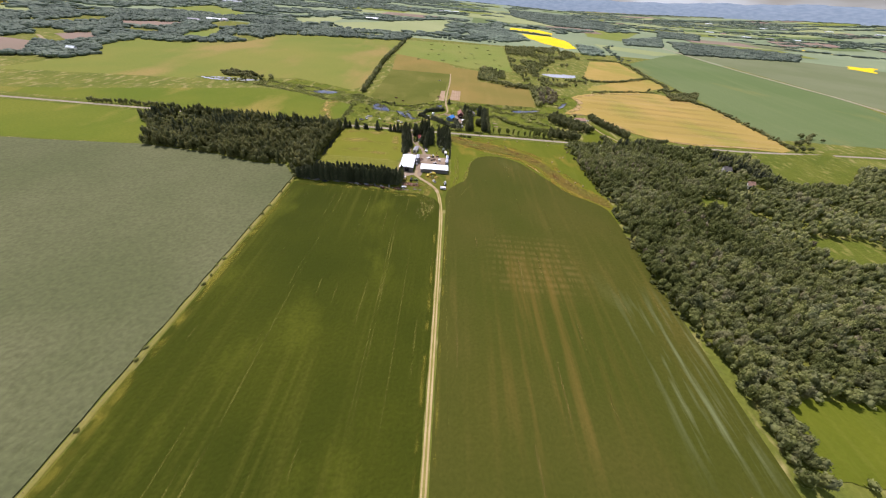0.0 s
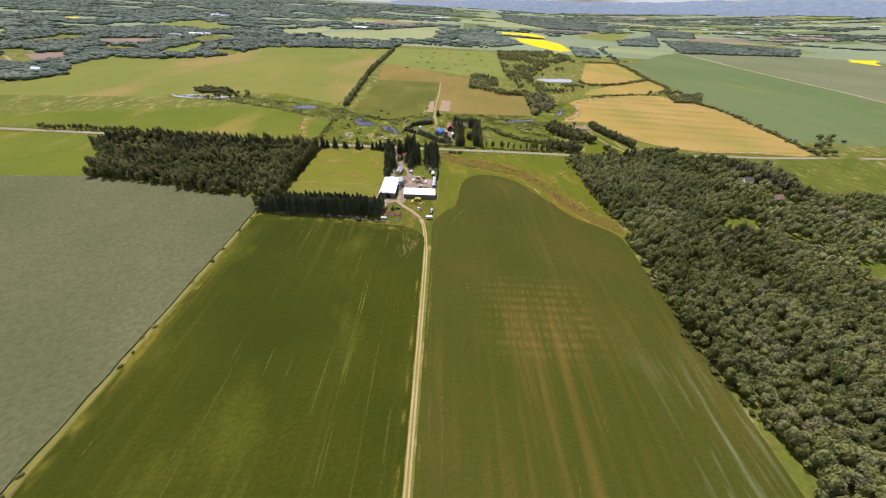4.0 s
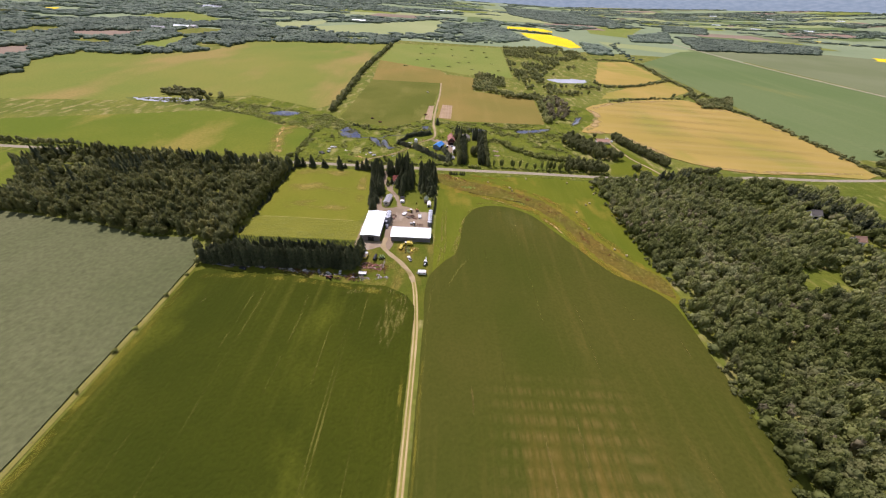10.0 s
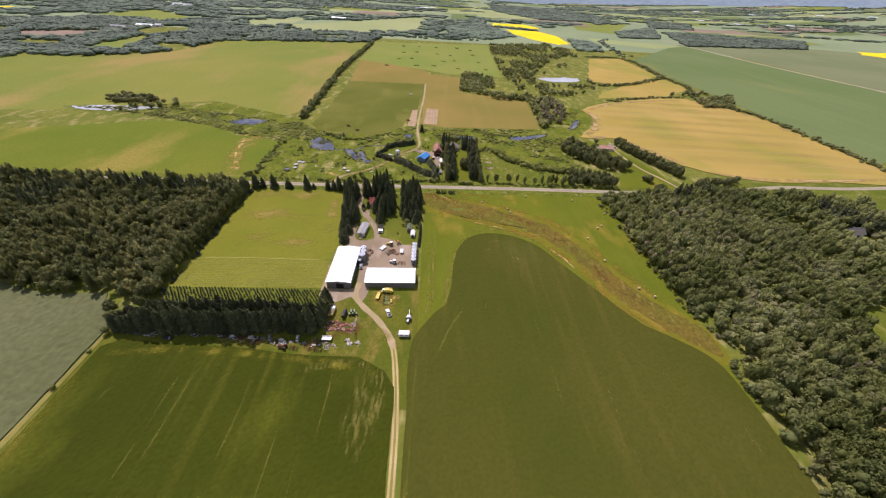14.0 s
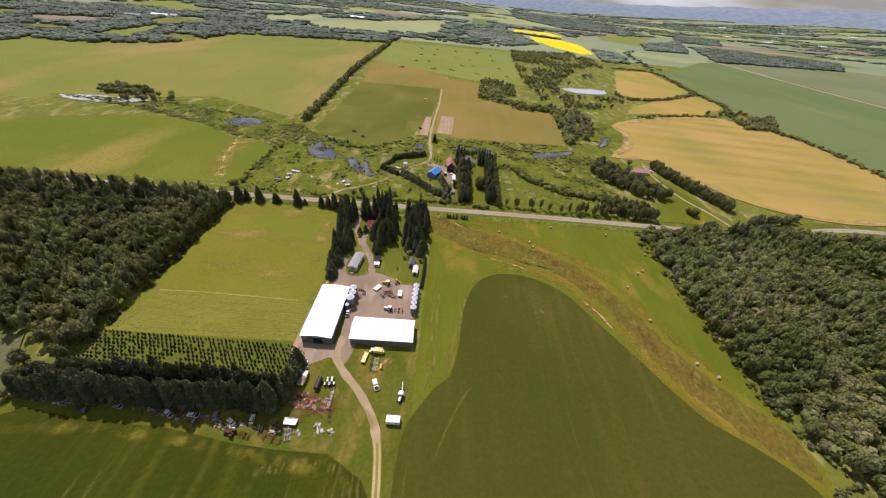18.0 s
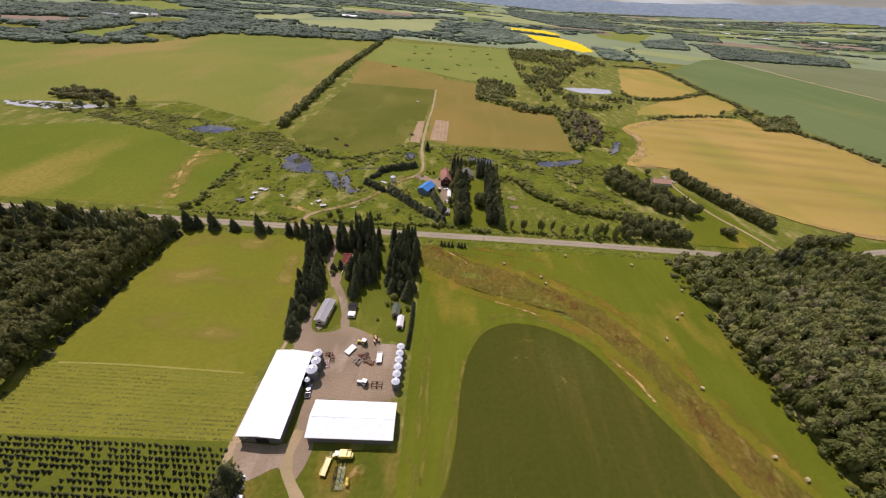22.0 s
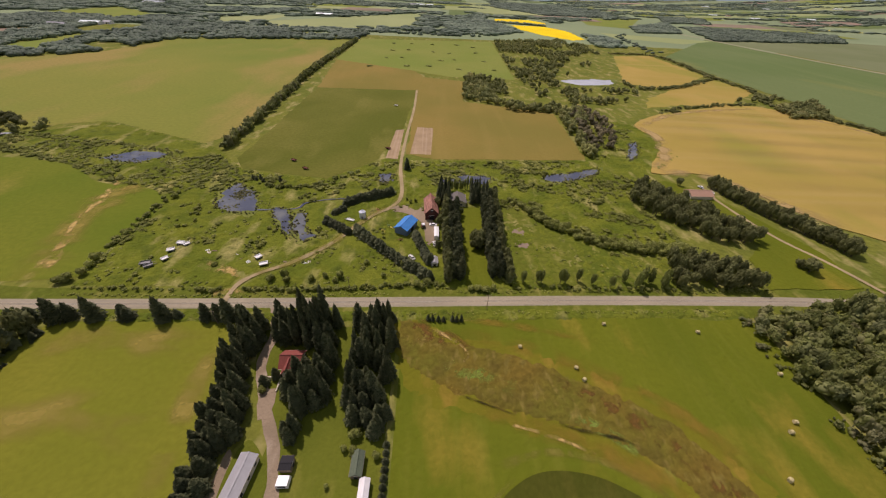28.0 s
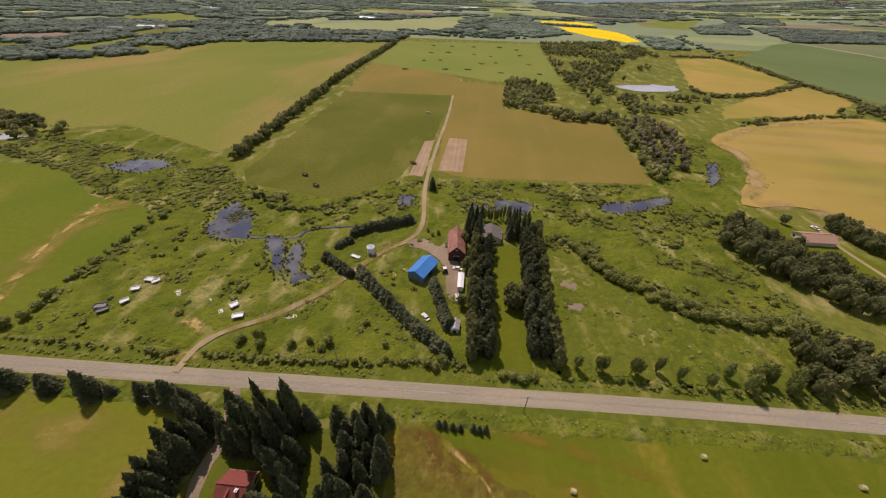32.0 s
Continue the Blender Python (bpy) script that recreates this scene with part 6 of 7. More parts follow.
def far_crown(seed):
    """A far clump of tree tops: low uneven domes with a few loose sprays of leaves."""
    rng = np.random.default_rng(seed)
    vs, fs, k = [], [], 0
    for i in range(3):
        a = 2.1 * i + rng.uniform(0, 1)
        c = np.array([0.45 * math.cos(a), 0.45 * math.sin(a), rng.uniform(0.45, 0.95)])
        v = ICO1[0] * (rng.uniform(0.55, 0.75) * (1 + rng.normal(0, 0.07, len(ICO1[0]))))[:, None] * [1, 1, rng.uniform(0.9, 1.25)] + c
        vs.append(v), fs.append(ICO1[1] + k)
        k += len(v)
        d = rng.normal(0, 1, (4, 3)) + [0, 0, 0.5]
        d /= np.linalg.norm(d, axis=1)[:, None]
        cv, cf = leaf_cards(rng, c + d * 0.66, d, 0.16)
        vs.append(cv), fs.append(cf + k)
        k += len(cv)
    return np.concatenate(vs), np.concatenate(fs)


FARCLUMP = [far_crown(120 + s) for s in range(5)]
L_MASS = [(-722, 596), (-690, 742), (-753, 820), (-754, 930), (-661, 932), (-543, 1019), (-521, 1216), (-360, 1262), (-165, 1310), (-150, 1440), (-300, 1490), (-520, 1470), (-640, 1500), (-720, 1700), (-1100, 1560), (-1420, 1180), (-1250, 600)]
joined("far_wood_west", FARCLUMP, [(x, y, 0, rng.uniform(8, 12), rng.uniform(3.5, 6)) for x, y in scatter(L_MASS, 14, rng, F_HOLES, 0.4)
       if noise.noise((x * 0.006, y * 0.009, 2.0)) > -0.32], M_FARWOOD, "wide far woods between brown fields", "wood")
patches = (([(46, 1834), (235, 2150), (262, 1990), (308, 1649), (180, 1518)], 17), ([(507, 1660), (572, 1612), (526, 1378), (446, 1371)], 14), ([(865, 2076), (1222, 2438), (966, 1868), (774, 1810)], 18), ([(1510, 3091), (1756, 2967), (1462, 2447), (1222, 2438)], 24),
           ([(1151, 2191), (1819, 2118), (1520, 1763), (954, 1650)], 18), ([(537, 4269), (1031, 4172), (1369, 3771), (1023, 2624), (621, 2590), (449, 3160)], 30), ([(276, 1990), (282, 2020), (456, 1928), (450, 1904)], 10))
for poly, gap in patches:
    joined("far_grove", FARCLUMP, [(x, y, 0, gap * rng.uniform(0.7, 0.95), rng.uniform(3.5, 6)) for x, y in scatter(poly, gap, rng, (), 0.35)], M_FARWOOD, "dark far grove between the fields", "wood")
far = []
for x, y in scatter([(-4200, 1200), (-1420, 1180), (-1100, 1560), (-720, 1700), (-640, 1500), (-300, 1500), (100, 1500), (700, 2300), (1500, 2900), (2600, 2500), (5200, 4200), (3600, 5000), (0, 5600), (-2600, 5000), (-4200, 3000)], 36, rng, F_HOLES + [[(255, 2240), (500, 2240), (530, 2080), (510, 1500), (420, 1450), (300, 1700), (240, 2030)]], 0.35):
    k = noise.noise((x * 0.0013, y * 0.0032, 2.2)) + 0.6 * noise.noise((x * 0.005, y * 0.011, 7.1))
    if k > (-0.28 if x < -560 else (0.06 if x < 300 else 0.2)) and not inside(x, y, [(-498, 1666), (-300, 1950), (-85, 2266), (-20, 2300), (-40, 1668), (-275, 1520), (-443, 1481)]):
        far.append((x, y, land_z(x, y), rng.uniform(18, 28), rng.uniform(3.5, 6)))
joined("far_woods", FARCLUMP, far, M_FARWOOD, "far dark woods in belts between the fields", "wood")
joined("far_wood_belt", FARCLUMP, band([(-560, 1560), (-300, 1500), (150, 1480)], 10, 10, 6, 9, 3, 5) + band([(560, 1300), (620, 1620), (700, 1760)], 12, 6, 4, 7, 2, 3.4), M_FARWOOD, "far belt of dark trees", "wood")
def far_field(x, y, w, l, mat, lift):
    """A far field laid over the rising plain."""
    v = [(x + w * i / 6 + 20 * j / 6, y + l * j / 6 + 30 * i / 6, 0) for j in range(7) for i in range(7)]
    v = [(a, b_, land_z(a, b_) + lift) for a, b_, c_ in v]
    f = [(j * 7 + i, j * 7 + i + 1, j * 7 + i + 8, j * 7 + i + 7) for j in range(6) for i in range(6)]
    tagged(mesh_ob("far_field", v, f, mat), "far field in the hazy plain", "field", "", "structure")


# the plain that climbs towards the hills
v, f = [], []
for i in range(41):
    a = radians(8 + 72 * i / 40)
    for j in range(13):
        d = 3250 + 2300 * j / 12
        v.append((d * math.sin(a), 100 + d * math.cos(a), land_z(d * math.sin(a), 100 + d * math.cos(a)) + 0.3))
        if i and j:
            f.append(((i - 1) * 13 + j - 1, i * 13 + j - 1, i * 13 + j, (i - 1) * 13 + j))
tagged(mesh_ob("far_rising_plain", v, f, M_FARPLAIN), "haze-paled green plain that climbs to the far hills", "plain", "", "structure")
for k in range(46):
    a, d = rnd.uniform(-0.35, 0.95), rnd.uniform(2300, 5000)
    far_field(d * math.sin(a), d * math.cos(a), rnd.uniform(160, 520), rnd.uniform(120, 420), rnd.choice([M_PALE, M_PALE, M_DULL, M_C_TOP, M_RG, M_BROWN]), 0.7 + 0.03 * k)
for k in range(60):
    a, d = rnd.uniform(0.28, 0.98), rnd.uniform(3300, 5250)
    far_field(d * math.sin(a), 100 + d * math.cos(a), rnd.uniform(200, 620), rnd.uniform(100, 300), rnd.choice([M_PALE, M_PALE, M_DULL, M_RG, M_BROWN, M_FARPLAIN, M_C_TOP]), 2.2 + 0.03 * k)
belt = []
for k in range(70):
    a, d, n_ = rnd.uniform(0.24, 1.0), rnd.uniform(3000, 5350), rnd.randrange(6, 26)
    for i in range(n_):
        x, y = d * math.sin(a) + 26 * i + rnd.gauss(0, 7), 100 + d * math.cos(a) - 4 * i + rnd.gauss(0, 12)
        belt.append((x, y, land_z(x, y) + 1, rnd.uniform(14, 26), rnd.uniform(3.5, 7)))
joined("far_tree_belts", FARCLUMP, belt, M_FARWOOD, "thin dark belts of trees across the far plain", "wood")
# long wooded hills on the horizon, hazy by their own colour and glow
bm = bmesh.new()
N, R_ = 120, 9
AZ, TOP = (-8, 5, 15, 22, 31.6, 40.5, 46, 60, 78), (16, 100, 146, 150, 214, 288, 300, 300, 300)
grid = []
for i in range(N + 1):
    az = -8 + 86 * i / N
    a = radians(az)
    top = float(np.interp(az, AZ, TOP)) + 14 * noise.noise((i * 0.13, 0.3, 0.0)) + 4 * noise.noise((i * 0.6, 2.3, 0.0))
    row = []
    for j in range(R_ + 1):
        q = j / R_
        d = 5500 + 500 * q
        foot = land_z(d * math.sin(a), 100 + d * math.cos(a))
        h = foot + (top - foot) * math.sin(min(q * 1.7, 1.57)) + (10 * noise.noise((i * 0.4, q * 3, 4.0)) + 12 * noise.noise((i * 0.9, q * 5, 9.0))) * q
        row.append(bm.verts.new((d * math.sin(a), 100 + d * math.cos(a), h - 4)))
    grid.append(row)
for i in range(N):
    for j in range(R_):
        bm.faces.new((grid[i][j], grid[i + 1][j], grid[i + 1][j + 1], grid[i][j + 1]))
me = bpy.data.meshes.new("hills")
bm.normal_update()
bm.to_mesh(me)
bm.free()
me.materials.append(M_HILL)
tagged(new("backdrop_hills", me), "long wooded hills on the horizon, haze painted blue-grey", "hills", "", "structure")

# ---- buildings ----
def gable(name, label, x0, x1, y0, y1, eave, ridge, along, roof_mat, wall_mat, over=0.5, doors=(), windows=(), thick=0.18, category="building", turn=0.0):
    """A gable building; along: the ridge's axis. doors, windows: (side, centre along the side, foot, width, height)."""
    cx, cy, w, l = (x0 + x1) / 2, (y0 + y1) / 2, (x1 - x0) / 2, (y1 - y0) / 2
    t = thing(name, label, category, at=(cx, cy, land_z(cx, cy)), turn=turn + (0 if along == "y" else 90))
    if along == "x":
        w, l = l, w
    wall = bmesh.new()
    a = [wall.verts.new(p) for p in ((-w, -l, 0), (w, -l, 0), (w, -l, eave), (0, -l, ridge), (-w, -l, eave))]
    b_ = [wall.verts.new(p) for p in ((-w, l, 0), (w, l, 0), (w, l, eave), (0, l, ridge), (-w, l, eave))]
    wall.faces.new(a)
    wall.faces.new(b_[::-1])
    for i in range(5):
        wall.faces.new((a[(i + 1) % 5], a[i], b_[i], b_[(i + 1) % 5]))
    bmesh.ops.recalc_face_normals(wall, faces=wall.faces)
    body = part("wall", wall, wall_mat, t)
    s = (ridge - eave) / w
    for sg in (-1, 1):
        x_out, z_out = sg * (w + over), eave - s * over
        lo = [(0, -l - over, ridge + 0.02), (x_out, -l - over, z_out + 0.02), (x_out, l + over, z_out + 0.02), (0, l + over, ridge + 0.02)]
        part("roof_panel", poly_bm((lo, [(p[0], p[1], p[2] + thick) for p in lo])), roof_mat, t)
    part("ridge_cap", box((0, 0, ridge + thick + 0.04), (0.5, 2 * (l + over), 0.08)), roof_mat, t)
    part("eaves_trim", box((-w - over, 0, eave - s * over + 0.06), (0.1, 2 * (l + over), 0.22)), wall_mat, t)
    part("eaves_trim", box((w + over, 0, eave - s * over + 0.06), (0.1, 2 * (l + over), 0.22)), wall_mat, t)
    for kind, items in (("door", doors), ("window", windows)):
        for side, c, z, ww, hh in items:
            horizontal = side in "sn"
            off = (l if horizontal else w) + 0.04
            sg = -1 if side in "sw" else 1
            pos = (c, sg * off, z + hh / 2) if horizontal else (sg * off, c, z + hh / 2)
            size = (ww, 0.1, hh) if horizontal else (0.1, ww, hh)
            # doors are solid panels; the shade inside is only their dark colour
            fr = part(kind, box(pos, size), M_DARK if kind == "door" else M_GLASS, t, "doorway as a solid panel, inner shade painted dark" if kind == "door" else "")
            top = (pos[0], pos[1], z + hh + 0.08)
            part("lintel", box(top, (ww + 0.3, 0.16, 0.16) if horizontal else (0.16, ww + 0.3, 0.16)), M_WALL_WHITE, fr)
    return t


gable("machine_barn", "long white-roofed metal machine barn with grey walls", -45.0, -31.6, 333.2, 365.6, 4.7, 5.5, "y", M_WHITE_ROOF, M_WALL_GREY, 0.5,
      doors=[("s", 0.6, 0, 4.2, 3.9), ("e", 6, 0, 4, 3.6)], windows=[("s", -4.5, 2, 1.2, 0.9)], category="barn")
gable("machine_shed", "white-roofed metal machine shed with a low gable", -23.6, 4.7, 334.6, 347.0, 4.0, 5.5, "x", M_WHITE_ROOF_X, M_WALL_GREY, 0.4,
      doors=[("e", 9, 0, 3.6, 3.4), ("e", 3, 0, 3.6, 3.4)], category="shed", turn=1.4)
gable("mobile_home", "long narrow mobile home with a grey metal roof", -36.2, -31.6, 384.0, 397.0, 2.9, 3.7, "y", M_GREY_ROOF, M_CREAM, 0.3, doors=[("e", -3, 0.4, 0.95, 2.0)],
      windows=[("e", 1, 1.2, 1.2, 0.9), ("e", 4.5, 1.2, 1.2, 0.9), ("s", 0, 1.2, 1.6, 1.0), ("w", 0, 1.2, 1.2, 0.9)], category="house", turn=-6)
t = thing("lean_to_porch", "weathered wooden porch deck at the mobile home", "porch", at=(-34.3, 382.4, 0.05), turn=-6)
part("deck", box((0, 0, 0.45), (2.6, 2.2, 0.12)), M_WOOD, t)
for x in (-1.2, 1.2):
    for y in (-1, 1):
        part("post", box((x, y, 0.6), (0.12, 0.12, 1.2)), M_WOOD, t)
part("step", box((0, -1.4, 0.2), (1.2, 0.5, 0.2)), M_WOOD, t)
house = gable("farmhouse", "farmhouse with a red shingle roof among spruces", -34.4, -27.6, 425.6, 432.6, 3.0, 5.6, "x", M_RED_ROOF, M_CREAM, 0.6, doors=[("n", 0, 0.2, 1, 2.05)], windows=[("s", -2.5, 1, 1.4, 1.2), ("s", 2.5, 1, 1.4, 1.2), ("w", 0, 1, 1.4, 1.2)], category="house")
wing = gable("farmhouse_wing", "wing", -33.2, -29.8, 423.4, 428.0, 2.8, 5.0, "y", M_RED_ROOF, M_CREAM, 0.5, windows=[("s", 0, 1, 1.6, 1.2)], category="house")
for c in list(wing.children):
    c.parent = house
    c.matrix_basis = house.matrix_basis.inverted() @ wing.matrix_basis @ c.matrix_basis
bpy.data.objects.remove(wing)
t = thing("chimney_stack", "brick chimney on the farmhouse roof", "chimney", at=(-29.4, 428.0, 3.7))
part("stack", box((0, 0, 0.7), (0.7, 0.7, 2.0), 0, 0.03), M_DARKRED, t)
part("cap", box((0, 0, 1.75), (0.9, 0.9, 0.12)), M_CREAM, t)
part("flue", cyl((0, 0, 1.95), 0.16, 0.4, "Z", 10), M_GALV, t)
gable("garden_shed", "garden shed with a moss-green roof", -3.2, -0.1, 391.2, 397.6, 2.4, 3.6, "y", M_GREEN_ROOF, M_WOOD, 0.3, doors=[("s", 0, 0, 1, 1.9)], category="shed")
gable("camper_shed", "narrow white shed with a pale metal roof", -0.1, 2.5, 384.6, 390.6, 2.1, 2.8, "y", M_WALL_WHITE, M_WALL_WHITE, 0.2, doors=[("s", 0, 0, 1.6, 1.8)], category="shed")
gable("tool_shack", "small dark shack with a white lean-to roof", -23.8, -20.5, 393.0, 396.6, 2.1, 2.5, "x", M_DARK, M_WOOD, 0.2, doors=[("s", 0, 0, 1, 1.8)], category="shed")
t = thing("pickup_canopy", "white pickup truck box canopy on the lawn", "canopy", at=(-21.8, 390.4, 0.03))
part("shell", poly_bm(([(-1.8, -1.5, 0.5), (1.8, -1.5, 0.5), (1.8, 1.5, 0.5), (-1.8, 1.5, 0.5)], [(-1.6, -1.3, 1.9), (1.6, -1.3, 1.9), (1.6, 1.3, 1.9), (-1.6, 1.3, 1.9)])), P_WHITE, t)
part("window", box((0, -1.46, 1.2), (2.2, 0.08, 0.6)), M_GLASS, t)
part("skid", box((0, 0, 0.25), (3.4, 2.6, 0.5)), M_DARK, t)
# low garden wall before the house
for c, s in (((-36.4, 423.4), (5.0, 0.35)), ((-33.7, 420.6), (0.35, 5.2))):
    t = thing("garden_wall", "low pale block wall beside the forecourt", "wall", at=(c[0], c[1], 0.05))
    n = 8
    for i in range(n):
        f = (i + 0.5) / n - 0.5
        part("block", box((f * s[0] if s[0] > 1 else 0, f * s[1] if s[1] > 1 else 0, 0.35), (s[0] / n - 0.02 if s[0] > 1 else s[0], s[1] / n - 0.02 if s[1] > 1 else s[1], 0.7), 0, 0.02), M_CREAM, t)


def grain_bin(x, y, r, h, label="round galvanised grain bin with a cone roof"):
    t = thing("grain_bin", label, "grain bin", "grain bins", at=(x, y, 0.03))
    k = 8
    for i in range(k):
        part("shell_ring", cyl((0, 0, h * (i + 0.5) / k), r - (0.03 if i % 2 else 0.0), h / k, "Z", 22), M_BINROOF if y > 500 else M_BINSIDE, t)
    part("roof_cone", cyl((0, 0, h + r * 0.28), r + 0.12, r * 0.56, "Z", 26, r * 0.2), M_BINROOF, t)
    for i in range(12):
        a = 6.283 * i / 12
        bm = bmesh.new()
        bmesh.ops.create_cube(bm, size=1, matrix=Matrix.Rotation(a, 4, "Z") @ Matrix.Translation((r * 0.62, 0, h + r * 0.3)) @ Matrix.Rotation(math.atan2(0.56, 0.8), 4, "Y") @ Matrix.Diagonal((r * 0.95, 0.05, 0.07, 1)))
        part("roof_rib", bm, M_BINROOF, t)
    part("lid", cyl((0, 0, h + r * 0.6), r * 0.22, 0.18, "Z", 14), M_GALV, t)
    part("door", box((0, -r, 1.0), (0.8, 0.12, 1.4)), M_STEEL, t)
    bm = bmesh.new()
    for sx in (-0.2, 0.2):
        add_box(bm, (r + 0.1, sx, h / 2), (0.05, 0.05, h))
    for i in range(int(h / 0.35)):
        add_box(bm, (r + 0.1, 0, 0.3 + 0.35 * i), (0.04, 0.4, 0.04))
    part("ladder", bm, M_STEEL, t)
    part("footing", cyl((0, 0, 0.02), r + 0.25, 0.14, "Z", 26), M_GRAVEL, t)
    return t


for i in range(6):
    grain_bin(3.25, 356.0 + 3.22 * i, 1.5, 4.4)
for x, y, r, h in ((-29.2, 365.6, 1.7, 5.4), (-28.7, 362.0, 1.7, 5.4), (-29.0, 358.0, 2.0, 5.8)):
    grain_bin(x, y, r, h, "large galvanised grain bin beside the barn")
grain_bin(-30.0, 354.9, 1.0, 3.6, "small galvanised feed bin beside the barn")
grain_bin(-22.0, 530.6, 1.9, 4.2, "lone pale galvanised grain bin by the lane")

gable("blue_barn", "barn with a bright blue metal roof", 1.0, 8.8, 513.0, 525.6, 3.8, 5.8, "y", M_BLUE_ROOF, M_WALL_BLUE, 0.5, doors=[("e", 0, 0, 3.2, 3.2)], windows=[("w", 0, 1.4, 1.2, 0.9)], category="barn", turn=-25)
gable("old_barn", "old dark barn with a rusty red roof", 15.4, 23.0, 529.5, 547.0, 5.0, 8.6, "y", M_RUST_ROOF, M_DARKRED, 0.5, doors=[("s", 0, 0, 2.6, 3.0)], windows=[("s", 0, 5.4, 1.2, 1.2)], category="barn", turn=3)
gable("grey_farmhouse", "grey-roofed farmhouse between tree rows", 31.8, 41.6, 546.0, 556.5, 3.2, 5.4, "y", M_DULL_ROOF, M_CREAM, 0.6, windows=[("s", -2, 1, 1.4, 1.2), ("s", 2, 1, 1.4, 1.2)], category="house")
gable("lane_shed", "narrow pale shed at the end of the hedge", 19.8, 22.8, 486.0, 491.0, 2.2, 3.0, "y", M_GREY_ROOF, M_WALL_WHITE, 0.2, doors=[("s", 0, 0, 1.2, 1.8)], category="shed")
gable("long_trailer", "long white trailer beside the old barn", 21.2, 23.7, 508.8, 518.4, 2.5, 2.8, "y", P_WHITE, P_WHITE, 0.1, doors=[("w", 0, 0.4, 1, 1.8)], category="trailer")
gable("grove_house", "bungalow with a tan shingle roof in the grove", 203.0, 219.0, 563.5, 573.0, 2.9, 5.0, "x", M_TAN_ROOF, M_CREAM, 0.6, doors=[("n", 0, 0, 1, 2.05)], windows=[("n", -3, 1, 1.4, 1.2), ("n", 3, 1, 1.4, 1.2), ("e", 0, 1, 1.6, 1.2)], category="house")
for x, y, w, l, r in ((-827, 1392, 46, 16, M_WHITE_ROOF_X), (-862, 1336, 40, 12, M_GREY_ROOF), (-800, 1410, 18, 14, M_GREY_ROOF), (-396, 1957, 60, 14, M_WHITE_ROOF_X), (-60, 3060, 60, 20, M_WHITE_ROOF_X), (-110, 3040, 30, 18, M_GREY_ROOF), (0, 3080, 40, 20, M_WHITE_ROOF_X),
                      (1946, 3180, 70, 24, M_WHITE_ROOF_X), (2105, 2980, 60, 20, M_WHITE_ROOF_X), (2250, 2950, 50, 20, M_GREY_ROOF), (2400, 2900, 60, 22, M_WHITE_ROOF_X), (2020, 3120, 36, 20, M_TAN_ROOF), (2620, 3560, 70, 26, M_WHITE_ROOF_X), (2760, 3520, 50, 22, M_GREY_ROOF), (3050, 3420, 60, 24, M_WHITE_ROOF_X), (2350, 3900, 60, 24, M_WHITE_ROOF_X), (3300, 3250, 70, 24, M_WHITE_ROOF_X), (-748, 752, 16, 9, M_WHITE_ROOF_X), (344, 404, 9, 7, M_DULL_ROOF), (346, 364, 8, 6, M_TAN_ROOF)):
    gable("far_farm_building", "far pale-roofed farm building", x - w / 2, x + w / 2, y - l / 2, y + l / 2, 5, 8, "x", r, M_WALL_WHITE, 0.5, doors=[("w", 0, 0, 3.5, 3.5)], category="barn")


# ---- bales ----
def bale(x, y, turn):
    t = thing("hay_bale", "round cured hay bale lying in the mown meadow", "hay bale", "round bales", at=(x, y, 0.06), turn=turn)
    bm = bmesh.new()
    add_cyl(bm, (0, 0, 0.68), 0.7, 1.3, "X", 20)
    es = [e for e in bm.edges if len(e.link_faces) == 2 and any(len(f.verts) > 4 for f in e.link_faces)]
    bmesh.ops.bevel(bm, geom=es, offset=0.09, segments=2, affect="EDGES")
    part("roll", bm, M_HAYBALE, t)
    for s in (-0.4, 0.0, 0.4):
        part("twine", cyl((s, 0, 0.68), 0.708, 0.05, "X", 20), M_PALELINE, t)


for x, y in ((55.3, 437), (94.3, 449), (133.8, 445), (75, 427.5), (76.4, 422.5), (154, 425), (144.2, 406.7), (139.9, 403.4), (127.6, 389.5), (130, 364.2), (141.2, 338.3), (147.6, 331.5)):
    bale(x, y, rnd.uniform(-40, 40))


# ---- vehicles and machines ----
def wheel(parent, x, y, r, w, rim_mat=None, axis="X"):
    ty = part("wheel", cyl((x, y, r), r, w, axis, 16), M_RUBBER, parent)
    part("rim", cyl((x, y, r), r * 0.55, w + 0.04, axis, 12), rim_mat or M_STEEL, ty)
    part("hub", cyl((x, y, r), r * 0.16, w + 0.1, axis, 8), M_DARK, ty)


